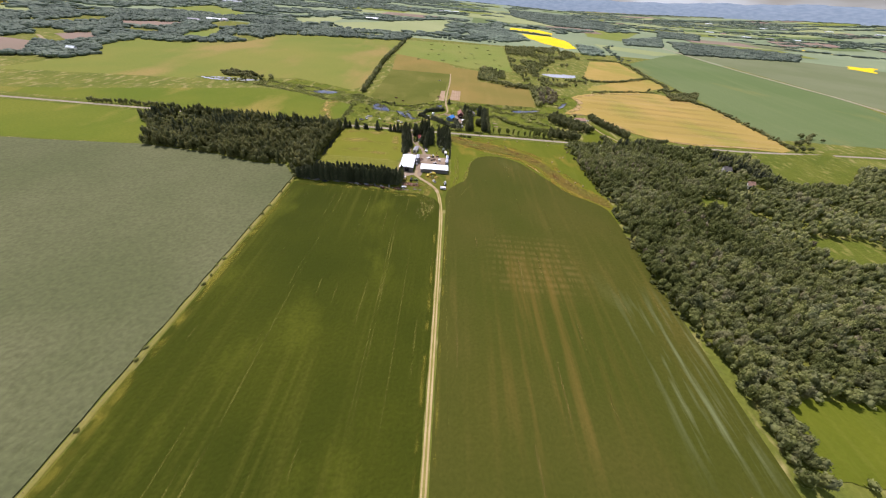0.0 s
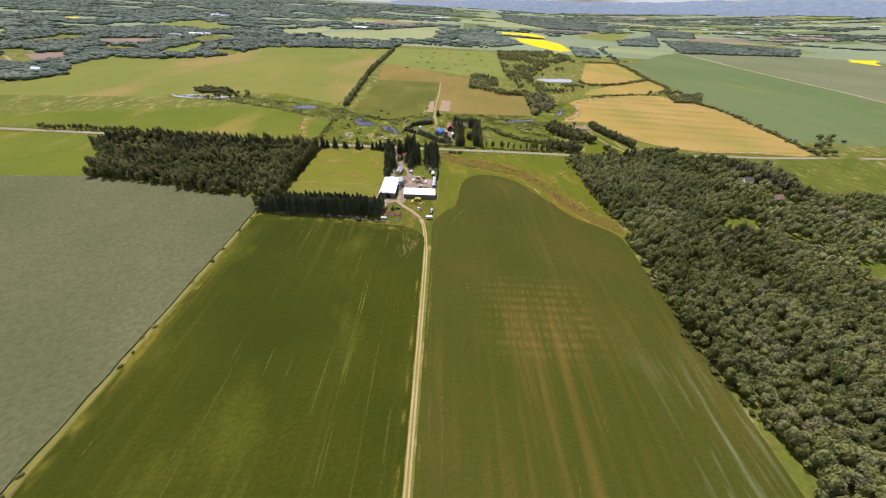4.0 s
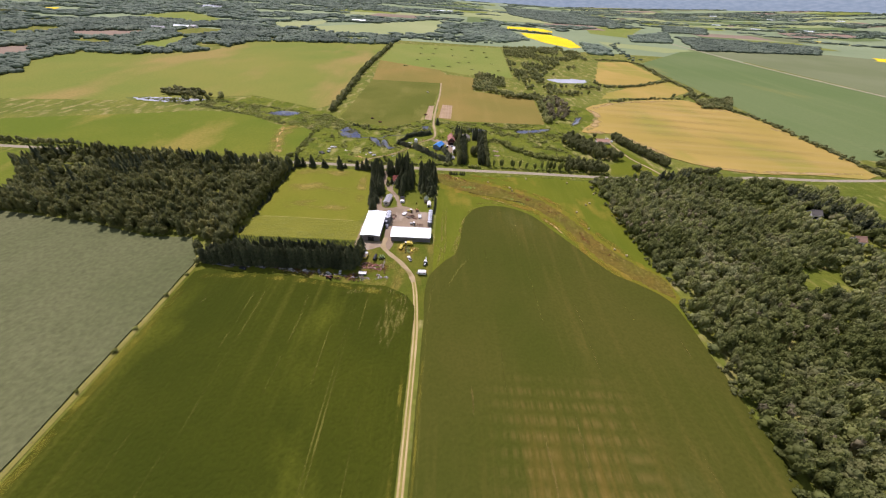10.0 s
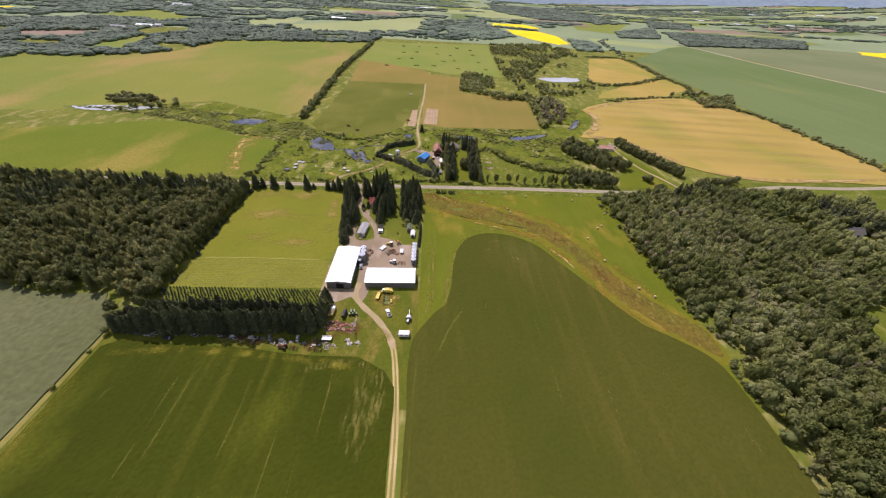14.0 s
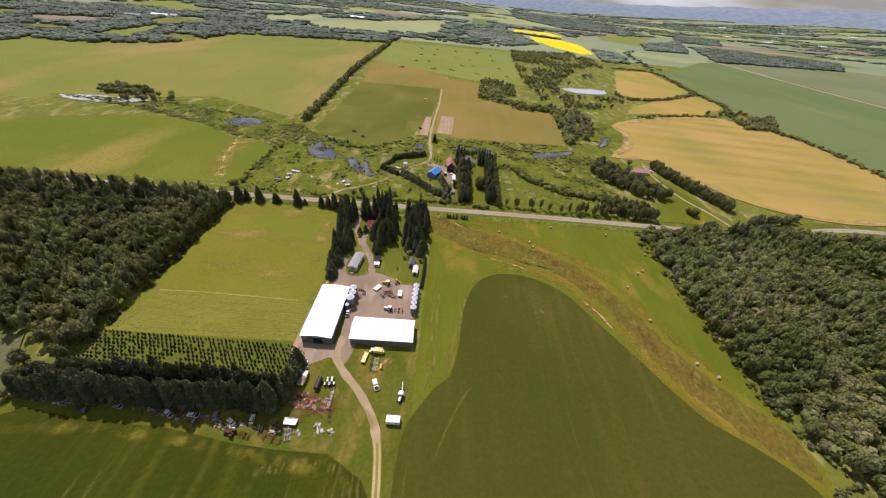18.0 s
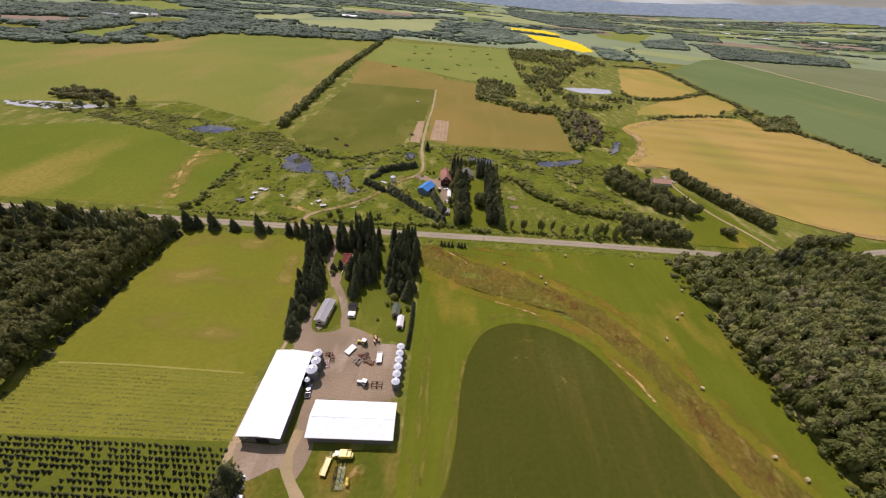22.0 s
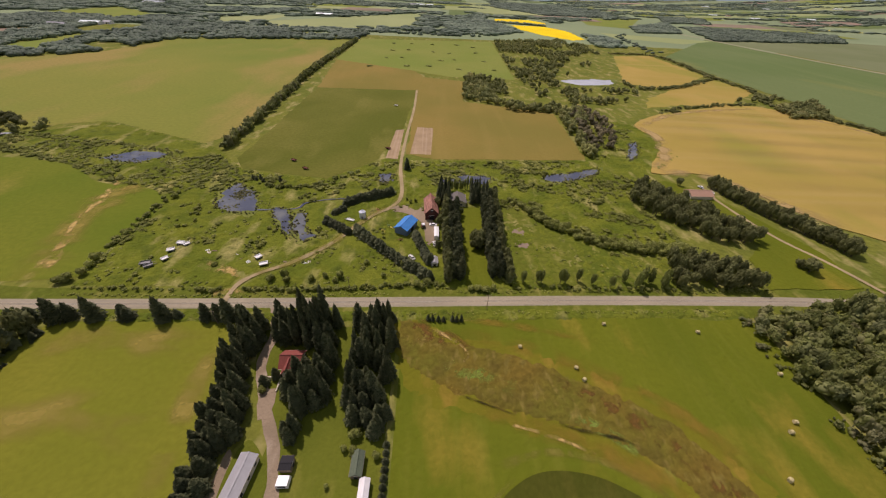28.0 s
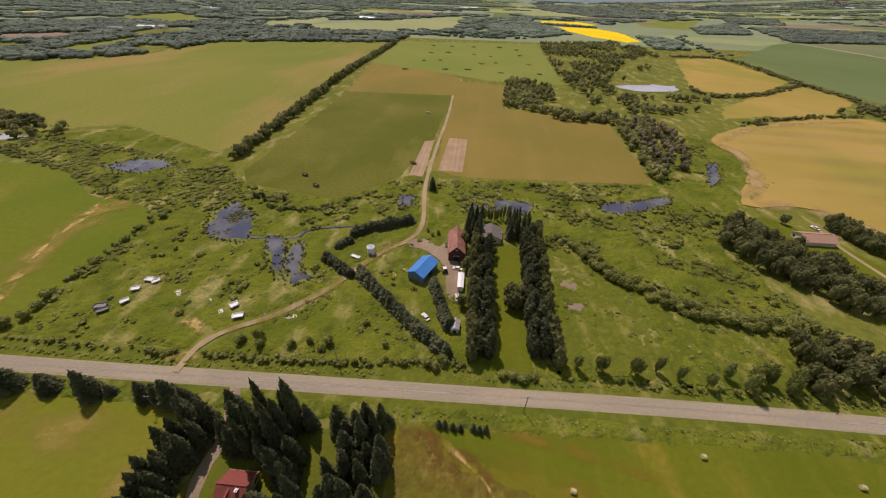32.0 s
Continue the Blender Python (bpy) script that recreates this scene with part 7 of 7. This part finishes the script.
def car(x, y, turn, mat, label, pickup=False, name="car"):
    t = thing(name, label, "vehicle", at=(x, y, 0.03), turn=turn)
    l, w = (5.4, 1.95) if pickup else (4.5, 1.8)
    part("body", box((0, 0, 0.65), (w, l, 0.62), 0, 0.12), mat, t)
    c = 0.35 if pickup else -0.2
    cl = 1.9 if pickup else 2.5
    q = [(-w / 2 + 0.08, c - cl / 2, 0.95), (w / 2 - 0.08, c - cl / 2, 0.95), (w / 2 - 0.08, c + cl / 2, 0.95), (-w / 2 + 0.08, c + cl / 2, 0.95)]
    part("cabin", poly_bm((q, [(p[0] * 0.82, c + (p[1] - c) * 0.68, 1.5) for p in q])), M_GLASS, t, "dark glazed cabin")
    part("roof", box((0, c, 1.52), (w * 0.8, cl * 0.66, 0.07), 0, 0.03), mat, t)
    if pickup:
        part("cargo_bed", box((0, -1.75, 0.99), (w * 0.84, 1.6, 0.06)), M_DARK, t)
    for sx in (-1, 1):
        for sy in (-1, 1):
            wheel(t, sx * (w / 2 - 0.1), sy * l * 0.31, 0.34, 0.22)
        part("headlight", box((sx * w * 0.34, l / 2 + 0.01, 0.72), (0.3, 0.06, 0.16)), P_SILVER, t)
        part("tail_light", box((sx * w * 0.4, -l / 2 - 0.01, 0.75), (0.2, 0.06, 0.2)), P_RED, t)
    part("bumper", box((0, l / 2 + 0.05, 0.45), (w * 0.94, 0.14, 0.18)), M_DARK, t)
    part("bumper", box((0, -l / 2 - 0.05, 0.45), (w * 0.94, 0.14, 0.18)), M_DARK, t)
    return t


def truck(x, y, turn, cab_mat, box_mat, label, length=7.0):
    t = thing("farm_truck", label, "truck", at=(x, y, 0.03), turn=turn)
    part("chassis", box((0, 0, 0.8), (0.9, length, 0.25)), M_DARK, t)
    part("cab", box((0, length / 2 - 1.9, 1.75), (2.2, 1.7, 1.7), 0, 0.15), cab_mat, t)
    part("hood", box((0, length / 2 - 0.55, 1.35), (1.7, 1.2, 0.9), 0, 0.15), cab_mat, t)
    part("windscreen", box((0, length / 2 - 1.03, 2.05), (1.9, 0.08, 0.7)), M_GLASS, t)
    part("grain_box", box((0, -1.2, 1.75), (2.4, length - 3.1, 1.3), 0, 0.04), box_mat, t)
    part("box_floor", box((0, -1.2, 2.41), (2.2, length - 3.3, 0.03)), M_WOOD, t)
    for sx in (-1, 1):
        for wy in (length / 2 - 1.0, -length / 2 + 1.2, -length / 2 + 2.3):
            wheel(t, sx * 1.0, wy, 0.5, 0.3)
    return t


def flat_trailer(x, y, turn, l, w, deck_mat, label, sides=0.0, name="farm_trailer"):
    t = thing(name, label, "trailer", at=(x, y, 0.03), turn=turn)
    n = 6
    for i in range(n):
        part("deck_board", box((-w / 2 + w * (i + 0.5) / n, 0, 0.95), (w / n - 0.03, l, 0.08)), deck_mat, t)
    part("frame", box((0, 0, 0.8), (w * 0.7, l, 0.2)), M_STEEL, t)
    part("drawbar", box((0, l / 2 + 0.8, 0.7), (0.15, 1.7, 0.15)), M_STEEL, t)
    if sides:
        for sx in (-1, 1):
            part("side_panel", box((sx * w / 2, 0, 0.95 + sides / 2), (0.08, l, sides)), deck_mat, t)
        for sy in (-1, 1):
            part("end_panel", box((0, sy * l / 2, 0.95 + sides / 2), (w, 0.08, sides)), deck_mat, t)
    for sx in (-1, 1):
        for sy in (-0.12, 0.12):
            wheel(t, sx * w * 0.42, sy * l, 0.4, 0.25)
    return t


def caravan(x, y, turn, l, w, mat, label, name="caravan"):
    t = thing(name, label, "trailer", at=(x, y, 0.03), turn=turn)
    part("shell", box((0, 0, 1.5), (w, l, 1.9), 0, 0.2), mat, t)
    part("roof_vent", box((0, 0.4, 2.5), (0.6, 0.6, 0.12), 0, 0.02), P_SILVER, t)
    part("door", box((w / 2 + 0.01, -l * 0.2, 1.4), (0.06, 0.7, 1.6)), P_SILVER, t)
    for sy in (-0.25, 0.25):
        part("window", box((-w / 2 - 0.01, sy * l, 1.8), (0.06, 0.9, 0.5)), M_GLASS, t)
    part("window", box((0, -l / 2 - 0.01, 1.8), (w * 0.6, 0.06, 0.5)), M_GLASS, t)
    part("drawbar", box((0, l / 2 + 0.6, 0.6), (0.15, 1.3, 0.12)), M_STEEL, t)
    for sx in (-1, 1):
        wheel(t, sx * (w / 2 - 0.1), 0, 0.35, 0.22)
    return t


def tractor(x, y, turn, mat, label, cab=True):
    t = thing("tractor", label, "tractor", at=(x, y, 0.03), turn=turn)
    part("hood", box((0, 1.0, 1.35), (0.9, 2.3, 0.8), 0, 0.1), mat, t)
    part("chassis", box((0, 0.4, 0.85), (0.6, 3.4, 0.4)), M_DARK, t)
    if cab:
        part("cab", box((0, -0.8, 2.0), (1.5, 1.5, 1.3), 0, 0.06), M_GLASS, t, "glazed cab")
        part("cab_roof", box((0, -0.8, 2.75), (1.7, 1.8, 0.16), 0, 0.05), P_WHITE, t)
    part("exhaust", cyl((0.25, 1.2, 2.1), 0.06, 0.9, "Z", 8), M_DARK, t)
    for sx in (-1, 1):
        wheel(t, sx * 0.95, -0.9, 0.85, 0.5, mat)
        wheel(t, sx * 0.75, 1.6, 0.5, 0.3, mat)
        part("fender", box((sx * 0.95, -0.9, 1.75), (0.55, 1.3, 0.08), 0, 0.02), mat, t)
    return t


def combine(x, y, turn, mat, label):
    t = thing("combine_harvester", label, "combine", at=(x, y, 0.03), turn=turn)
    part("body", box((0, -0.6, 2.0), (2.6, 5.2, 1.9), 0, 0.15), mat, t)
    part("grain_tank", poly_bm(([(-1.1, -1.2, 2.95), (1.1, -1.2, 2.95), (1.1, 1.0, 2.95), (-1.1, 1.0, 2.95)], [(-1.4, -1.5, 3.6), (1.4, -1.5, 3.6), (1.4, 1.3, 3.6), (-1.4, 1.3, 3.6)])), mat, t)
    part("cab", box((0, 2.4, 2.5), (1.7, 1.3, 1.5), 0, 0.1), M_GLASS, t, "glazed cab")
    part("cab_roof", box((0, 2.4, 3.3), (1.9, 1.6, 0.14), 0, 0.04), P_WHITE, t)
    part("auger", cyl((1.5, -1.0, 3.2), 0.18, 4.2, "Y", 10), mat, t)
    part("feeder_house", box((0, 3.4, 1.2), (1.3, 1.8, 0.8), 0, 0.05), mat, t)
    part("straw_hood", box((0, -3.4, 1.6), (2.0, 0.9, 1.1), 0, 0.1), mat, t)
    for sx in (-1, 1):
        wheel(t, sx * 1.5, 1.7, 0.85, 0.55, P_YELLOW)
        wheel(t, sx * 1.1, -2.6, 0.5, 0.35, P_YELLOW)
    return t


def implement(x, y, turn, w, l, mat, label, name="cultivator", rows=3):
    """A drawn implement: cross bars on a frame, shanks, drawbar, wheels."""
    t = thing(name, label, "farm implement", at=(x, y, 0.03), turn=turn)
    for i in range(rows):
        yy = -l / 2 + l * i / max(1, rows - 1)
        bar = part("cross_bar", box((0, yy, 0.7), (w, 0.14, 0.14)), mat, t)
        for j in range(int(w / 0.6)):
            part("shank", box((-w / 2 + 0.3 + 0.6 * j, yy, 0.35), (0.06, 0.22, 0.6)), M_STEEL, bar)
    for sx in (-0.35, 0.0, 0.35):
        part("frame_rail", box((sx * w, 0, 0.82), (0.12, l, 0.12)), mat, t)
    part("drawbar", box((0, l / 2 + 1.0, 0.6), (0.12, 2.0, 0.12)), mat, t)
    for sx in (-0.3, 0.3):
        wheel(t, sx * w, 0, 0.4, 0.2, mat)
    return t


def harrow(x, y, turn, mat):
    t = thing("harrow_section", "rusty red harrow section lying in the grass", "farm implement", "harrow sections", at=(x, y, 0.12), turn=turn)
    for i in range(5):
        part("bar", box((0, -0.9 + 0.45 * i, 0.15), (2.3, 0.1, 0.1), 4 * (i % 2)), mat, t)
    for i in range(4):
        part("link", box((-0.9 + 0.6 * i, 0, 0.22), (0.08, 2.0, 0.08), 6), mat, t)


def lumber(x, y, turn, n, l, mat, label, name="lumber_pile"):
    t = thing(name, label, "pile", at=(x, y, -0.02), turn=turn)
    r = random.Random(int(x * 10))
    for i in range(n):
        part("beam", box((r.uniform(-0.7, 0.7), r.uniform(-0.3, 0.3), 0.12 + 0.12 * (i // 4)), (0.22, l * r.uniform(0.6, 1.0), 0.14), r.uniform(-9, 9)), mat, t)


def tank(x, y, turn, r, l, mat, label):
    t = thing("fuel_tank", label, "tank", at=(x, y, 0.03), turn=turn)
    bm = cyl((0, 0, r + 0.5), r, l, "Y", 16)
    part("drum", bm, mat, t)
    for sy in (-0.3, 0.3):
        part("cradle", box((0, sy * l, 0.35), (r * 1.6, 0.2, 0.6)), M_STEEL, t)
    part("filler_cap", cyl((0, 0, 2 * r + 0.55), 0.15, 0.15, "Z", 10), M_DARK, t)
    part("valve", box((0, l / 2 + 0.1, 0.8), (0.12, 0.2, 0.12)), M_STEEL, t)


# lower yard
caravan(1.4, 300.3, 90, 5.4, 2.9, P_WHITE, "white box trailer parked at the edge of the crop", "box_trailer")
car(-8.0, 314.6, 25, P_WHITE, "white pickup truck parked on the grass", True, "pickup_truck")
tractor(2.9, 310.0, 170, P_WHITE, "white tractor with an auger parked on grass")
t = thing("grain_auger", "long white grain auger on wheels", "auger", at=(3.3, 313.4, 0.03), turn=5)
part("tube", box((0, 0, 1.4), (0.3, 6.0, 0.3), 0, 0.05), P_WHITE, t)
part("hopper", box((0, -3.0, 0.7), (0.9, 0.9, 0.6), 0, 0.05), P_WHITE, t)
part("axle", box((0, 0.5, 0.5), (1.8, 0.1, 0.1)), M_STEEL, t)
part("strut", box((0, 0.6, 0.95), (0.1, 0.1, 0.9)), M_STEEL, t)
wheel(t, -0.9, 0.5, 0.35, 0.2), wheel(t, 0.9, 0.5, 0.35, 0.2)
combine(-10.4, 330.4, 92, P_YELLOW, "yellow-green combine harvester parked before the shed").scale = (0.78, 0.82, 0.8)
flat_trailer(-15.2, 327.0, -8, 5.5, 1.9, P_YELLOW, "yellow header trailer beside the combine", 0.4, "header_trailer")
for k in range(3):
    implement(-11.6 + 1.2 * k, 324.0, 2, 1.0, 6.0, P_GREEN if k else M_DARK, "long dark green seed drill section on the grass", "seed_drill", 2)
tank(-7.4, 323.0, 10, 0.5, 2.2, P_YELLOW, "small yellow fuel tank on a cradle")
soft_ribbon("straw_litter", [(-13, 330), (-9, 325), (-6.5, 319)], 9, F_ORANGE, "scattered straw on the trampled grass", category="straw")
soft_ribbon("straw_litter", [(-4, 329), (-6, 324), (-9, 320)], 4, F_SCRAPE, "pale scattered straw on the grass", category="straw")
truck(-37.6, 314.4, -4, P_WHITE, P_YELLOW, "old white farm truck with a grain box")
tank(-31.0, 312.8, -5, 1.0, 5.0, P_BLACK, "long black tank lying in the grass")
for x, y in ((-27.6, 313.8), (-25.9, 314.0)):
    tractor(x, y, 10, P_GREEN, "small old green tractor", False)
flat_trailer(-36.2, 297.0, 90, 4.6, 2.3, P_WHITE, "white flat wagon at the field edge", 0.5)
t = thing("grey_cab", "old blue-grey truck cab in the shade", "truck cab", at=(-44.5, 302.5, -0.2), turn=15)
part("cab_shell", box((0, 0, 1.1), (2.0, 1.8, 1.7), 0, 0.2), P_BLUE, t)
part("window", box((0, -0.92, 1.45), (1.5, 0.06, 0.6)), M_GLASS, t)
part("hood", box((0, 1.4, 0.8), (1.6, 1.2, 0.9), 0, 0.15), P_BLUE, t)
car(-111.6, 296.0, 75, P_BLACK, "dark old car with a white hood by the windbreak")
def scrap_heap(x, y, rx, ry, n, mats, label, lmax=2.2):
    """A loose heap of bars, frames and sheets lying over one another."""
    t = thing("scrap_heap", label, "scrap heap", "scrap heaps", at=(x, y, -0.03), turn=rnd.uniform(-15, 15))
    r = random.Random(int(x * 7 + y * 3))
    for i in range(n):
        px, py = r.gauss(0, rx * 0.5), r.gauss(0, ry * 0.5)
        l = r.uniform(0.5, lmax)
        high = 0.12 + 0.5 * r.random() * max(0.0, 1 - math.hypot(px / rx, py / ry))
        size = r.choice([(0.14, l, 0.12), (0.14, l, 0.12), (0.1, l, 0.1), (0.5, l * 0.6, 0.08), (0.9, 0.9, 0.1)])
        part("bar" if size[0] < 0.3 else "plate", box((px, py, high), size, r.uniform(0, 180)), r.choice(mats), t)


for i in range(8):
    scrap_heap(-37 + (i % 4) * 3.7 + rnd.gauss(0, 0.4), 303.6 + (i // 4) * 3.2 + rnd.gauss(0, 0.4) - (i % 4) * 0.2, 2.3, 1.7, 34, [M_RUST, M_RUST, M_DARKRED, M_DARKRED, M_RUST_ROOF, M_RUST_ROOF, M_WOOD], "wide heap of rusty red harrow bars in the grass")
tractor(-55.6, 291.6, 80, M_RUST, "rusty old tractor at the field edge", False)
implement(-50.6, 291.4, 80, 2.2, 3.5, M_RUST, "rusty drawn implement in the weeds")
for x, y, a, w, l, m in ((-70, 294.5, 85, 2.6, 5, M_RUST), (-60, 294, 75, 2.4, 4, M_STEEL), (-43, 292.5, 80, 2.2, 6, M_RUST), (-42, 295, 80, 2.0, 5, M_RUST), (-40.4, 290.6, 85, 2.0, 6, M_RUST), (-35.6, 292.6, 15, 2.4, 4, M_STEEL),
                        (-24.4, 306.6, 0, 1.2, 7, M_STEEL), (-22.9, 300.5, 10, 1.2, 5, M_RUST), (-84, 297.6, 85, 2.4, 4, M_STEEL), (-90, 298.8, 80, 2.4, 4, M_RUST), (-78, 297, 80, 2.4, 4.5, M_RUST)):
    implement(x, y, a, w, l, m, "old rusty field cultivator in the weeds" if m is M_RUST else "old grey steel cultivator in the weeds")
for x, y, a, m in ((-81, 296.9, 60, P_OLDWHITE), (-72, 297, 85, P_OLDWHITE), (-64, 297.2, 20, P_OLDGREY), (-57.4, 295.6, 60, P_OLDWHITE), (-50.5, 297, 10, P_OLDWHITE), (-100, 298, 80, P_OLDGREY), (-119, 298.6, 85, P_OLDGREY), (-128, 299, 70, P_OLDBLUE)):
    o = car(x, y, a, m, "derelict old car among the junk by the windbreak", rnd.random() < 0.4, "derelict_car")
    o.scale = (0.82, 0.82, 0.85)
for i in range(18):
    x = -130 + 5.2 * i + rnd.gauss(0, 1.0)
    scrap_heap(x, 296.2 + (2.6 if x < -85 else 0) - (2.0 if x > -60 else 0) + rnd.gauss(0, 0.7), 2.4, 1.0, 12, [M_WOOD, M_RUST, M_STEEL, P_OLDGREY, P_OLDWHITE], "strewn scrap boards and iron in the weeds", 2.6)
for i in range(7):
    scrap_heap(-42 + 3.4 * i + rnd.gauss(0, 0.6), rnd.uniform(291.5, 299), 1.8, 1.0, 9, [M_WOOD, M_RUST, M_STEEL, M_STEEL], "old boards and pipes lying in the weeds", 3.4)
for x, y in ((-40.3, 318.4), (-39.6, 323), (-39, 320.4)):
    lumber(x, y, rnd.uniform(0, 90), 6, 2.2, P_WHITE, "white scrap sheets beside the windbreak", "scrap_pile")
# upper yard
flat_trailer(-17.8, 371.4, -30, 4.6, 2.6, P_WHITE, "pale flat wagon in the yard")
tractor(-13.6, 375.4, 80, P_YELLOW, "yellow tractor in the yard")
tractor(-8.0, 377.2, 20, P_ORANGE, "small faded orange tractor in the yard", False)
flat_trailer(-5.2, 368.4, 3, 5.0, 2.2, P_WHITE, "long white wagon in the yard", 0.4)
tractor(-9.6, 356.6, 80, P_WHITE, "white loader tractor in the yard")
implement(-4.2, 356.4, 90, 3.0, 4.0, M_RUST, "rusty harrow behind the loader tractor")
implement(-10.5, 368.0, 20, 3.4, 3.2, M_RUST, "rusty cultivator among yard scrap")
implement(-13.8, 366.4, 60, 3.0, 3.0, M_STEEL, "grey steel cultivator among yard scrap")
for i in range(9):
    lumber(-15.5 + rnd.uniform(0, 8), 364.5 + rnd.uniform(0, 6), rnd.uniform(0, 180), 6, rnd.uniform(2, 4.5), rnd.choice([M_WOOD, M_RUST]), "loose heap of grey poles in the yard")
lumber(-38.2, 474.3, 20, 5, 1.8, P_WHITE, "small white heap of boards in the grass", "scrap_pile")
lumber(-13.4, 359, -15, 2, 8, M_WOOD, "long pole lying in the yard", "pole")
for x, y, m in ((-26.0, 368.6, M_RUST), (-24.2, 366.6, M_RUST), (-25.6, 364.0, P_RED)):
    implement(x, y, rnd.uniform(0, 90), 2.0, 2.6, m, "rusty machine part beside the bins", "machine_part")
car(-29.0, 352.0, 5, P_SILVER, "silver pickup beside the feed bin", True, "pickup_truck")
# far farm clutter
for x, y, a, l, w in ((-112, 501, 60, 5, 2.4), (-113.6, 495, 50, 4.6, 2.4), (-108.6, 500.2, 70, 4, 2.2), (-112.4, 488, 80, 4, 2.4), (-68, 490.5, 70, 4, 2.6), (-63.4, 485.2, 60, 5.2, 2.4), (-119.4, 484.4, 55, 6, 2.6), (-116.8, 482.4, 55, 5, 2)):
    flat_trailer(x, y, a - 130 + rnd.uniform(-30, 30), l * 0.75, w, P_WHITE if x > -115 else P_OLDGREY, "white discarded wagon in the rough meadow", 0.5, "wagon")
for x, y in ((-96, 496), (-94.5, 494.5), (-92.5, 495.4), (-81.6, 494.8), (-80.2, 492.5), (-77, 490.2), (-72, 487.4), (-54, 488), (-24.5, 477.8), (-44, 486.5), (-42, 488)):
    lumber(x, y, rnd.uniform(0, 180), 7, 2.8, rnd.choice([M_CREAM, M_WOOD, P_WHITE]), "pale heap of boards and scrap in the grass", "scrap_pile")
flat_trailer(-28.6, 526.4, 70, 5, 1.8, P_WHITE, "white boat trailer by the lane", 0.4)
tractor(14.6, 521.5, 15, P_RED, "red tractor at the far farm")
for x, y, m in ((-3.5, 519.5, P_YELLOW), (-5.5, 521.5, P_GREEN), (2.5, 508, M_RUST), (-8, 516, P_YELLOW), (-14, 539, P_ORANGE)):
    implement(x, y, rnd.uniform(0, 180), 1.8, 2.2, m, "old painted implement in the far farmyard", "machine_part")
car(21.4, 504.5, 10, P_OLDWHITE, "old white car parked at the far farm")
car(20.5, 523.5, 80, P_WHITE, "white car parked before the old barn")
car(9.4, 492.4, 40, P_OLDWHITE, "old white car on the grass by the hedge")
car(222.5, 582, 20, P_WHITE, "white car on the drive of the grove house")
car(224.8, 573.5, 60, P_WHITE, "white car parked beside the grove house")
for x, y in ((-75, 596), (-17.8, 640), (-22, 770), (-88, 610)):
    flat_trailer(x, y, 60, 4.5, 2.2, P_WHITE if y > 700 else M_RUST, "wagon standing in the pasture", 0.4, "hay_wagon")
# heaps dotted over the top pasture
joined("brush_heaps", BROAD_LOW, [(x + rng.normal(0, 8), y + rng.normal(0, 8), 0, rng.uniform(5, 8), rng.uniform(0.5, 1.0)) for y in (1010, 1090, 1180, 1280) for x in (-70, -30, 20, 70, 115)], M_BUSH, "low dark brush heaps in the pasture", "heaps")

# ---- fence along the crop ----
t = thing("field_fence", "old post and wire fence between the crops", "fence", at=(-141.9, 0, 0.05))
pm = bpy.data.meshes.new("post")
bm = cyl((0, 0, 0.6), 0.08, 1.2, "Z", 7, 0.06)
bm.to_mesh(pm)
bm.free()
pm.materials.append(M_WOOD)
for y in np.arange(-30, 300, 5.0):
    o = new("post", pm)
    o.parent = t
    o.location = (rnd.gauss(0, 0.08), float(y), 0)
for z in (0.5, 0.95):
    part("wire", box((0, 135, z), (0.02, 330, 0.02)), M_STEEL, t)
ribbon("fence_grass", [(-141.8, -60), (-141.8, 120), (-141.9, 300)], 2.6, M_TRACKMID, "dry rank grass along the fence", z=0.25, category="grass", wobble=0.6)
for y in (22, 31, 62, 96, 103, 150, 158, 168, 175, 211, 232, 246, 270, 288):
    bush(-141.8 + rnd.gauss(0, 0.5), y, rnd.uniform(0.8, 1.6), rnd.uniform(1.2, 2.4), "fence bushes", "small dark bush in the fence row")
for px, py in ((-67.5, 447.6), (-18, 468.5)):
    t = thing("utility_pole", "slim weathered pole beside the road", "pole", "utility poles", at=(px, py, 0.05))
    part("pole", cyl((0, 0, 4.0), 0.13, 8, "Z", 9, 0.09), M_WOOD, t)
    part("cross_arm", box((0, 0, 7.4), (1.8, 0.12, 0.14)), M_WOOD, t)
t = thing("utility_pole", "wooden utility pole with a cross-arm beside the road", "pole", at=(44.5, 457.6, 0.05))
part("pole", cyl((0, 0, 4.5), 0.15, 9, "Z", 9, 0.1), M_WOOD, t)
part("cross_arm", box((0, 0, 8.3), (2.2, 0.12, 0.14)), M_WOOD, t)
for x in (-0.9, 0, 0.9):
    part("insulator", cyl((x, 0, 8.45), 0.06, 0.18, "Z", 8), P_WHITE, t)
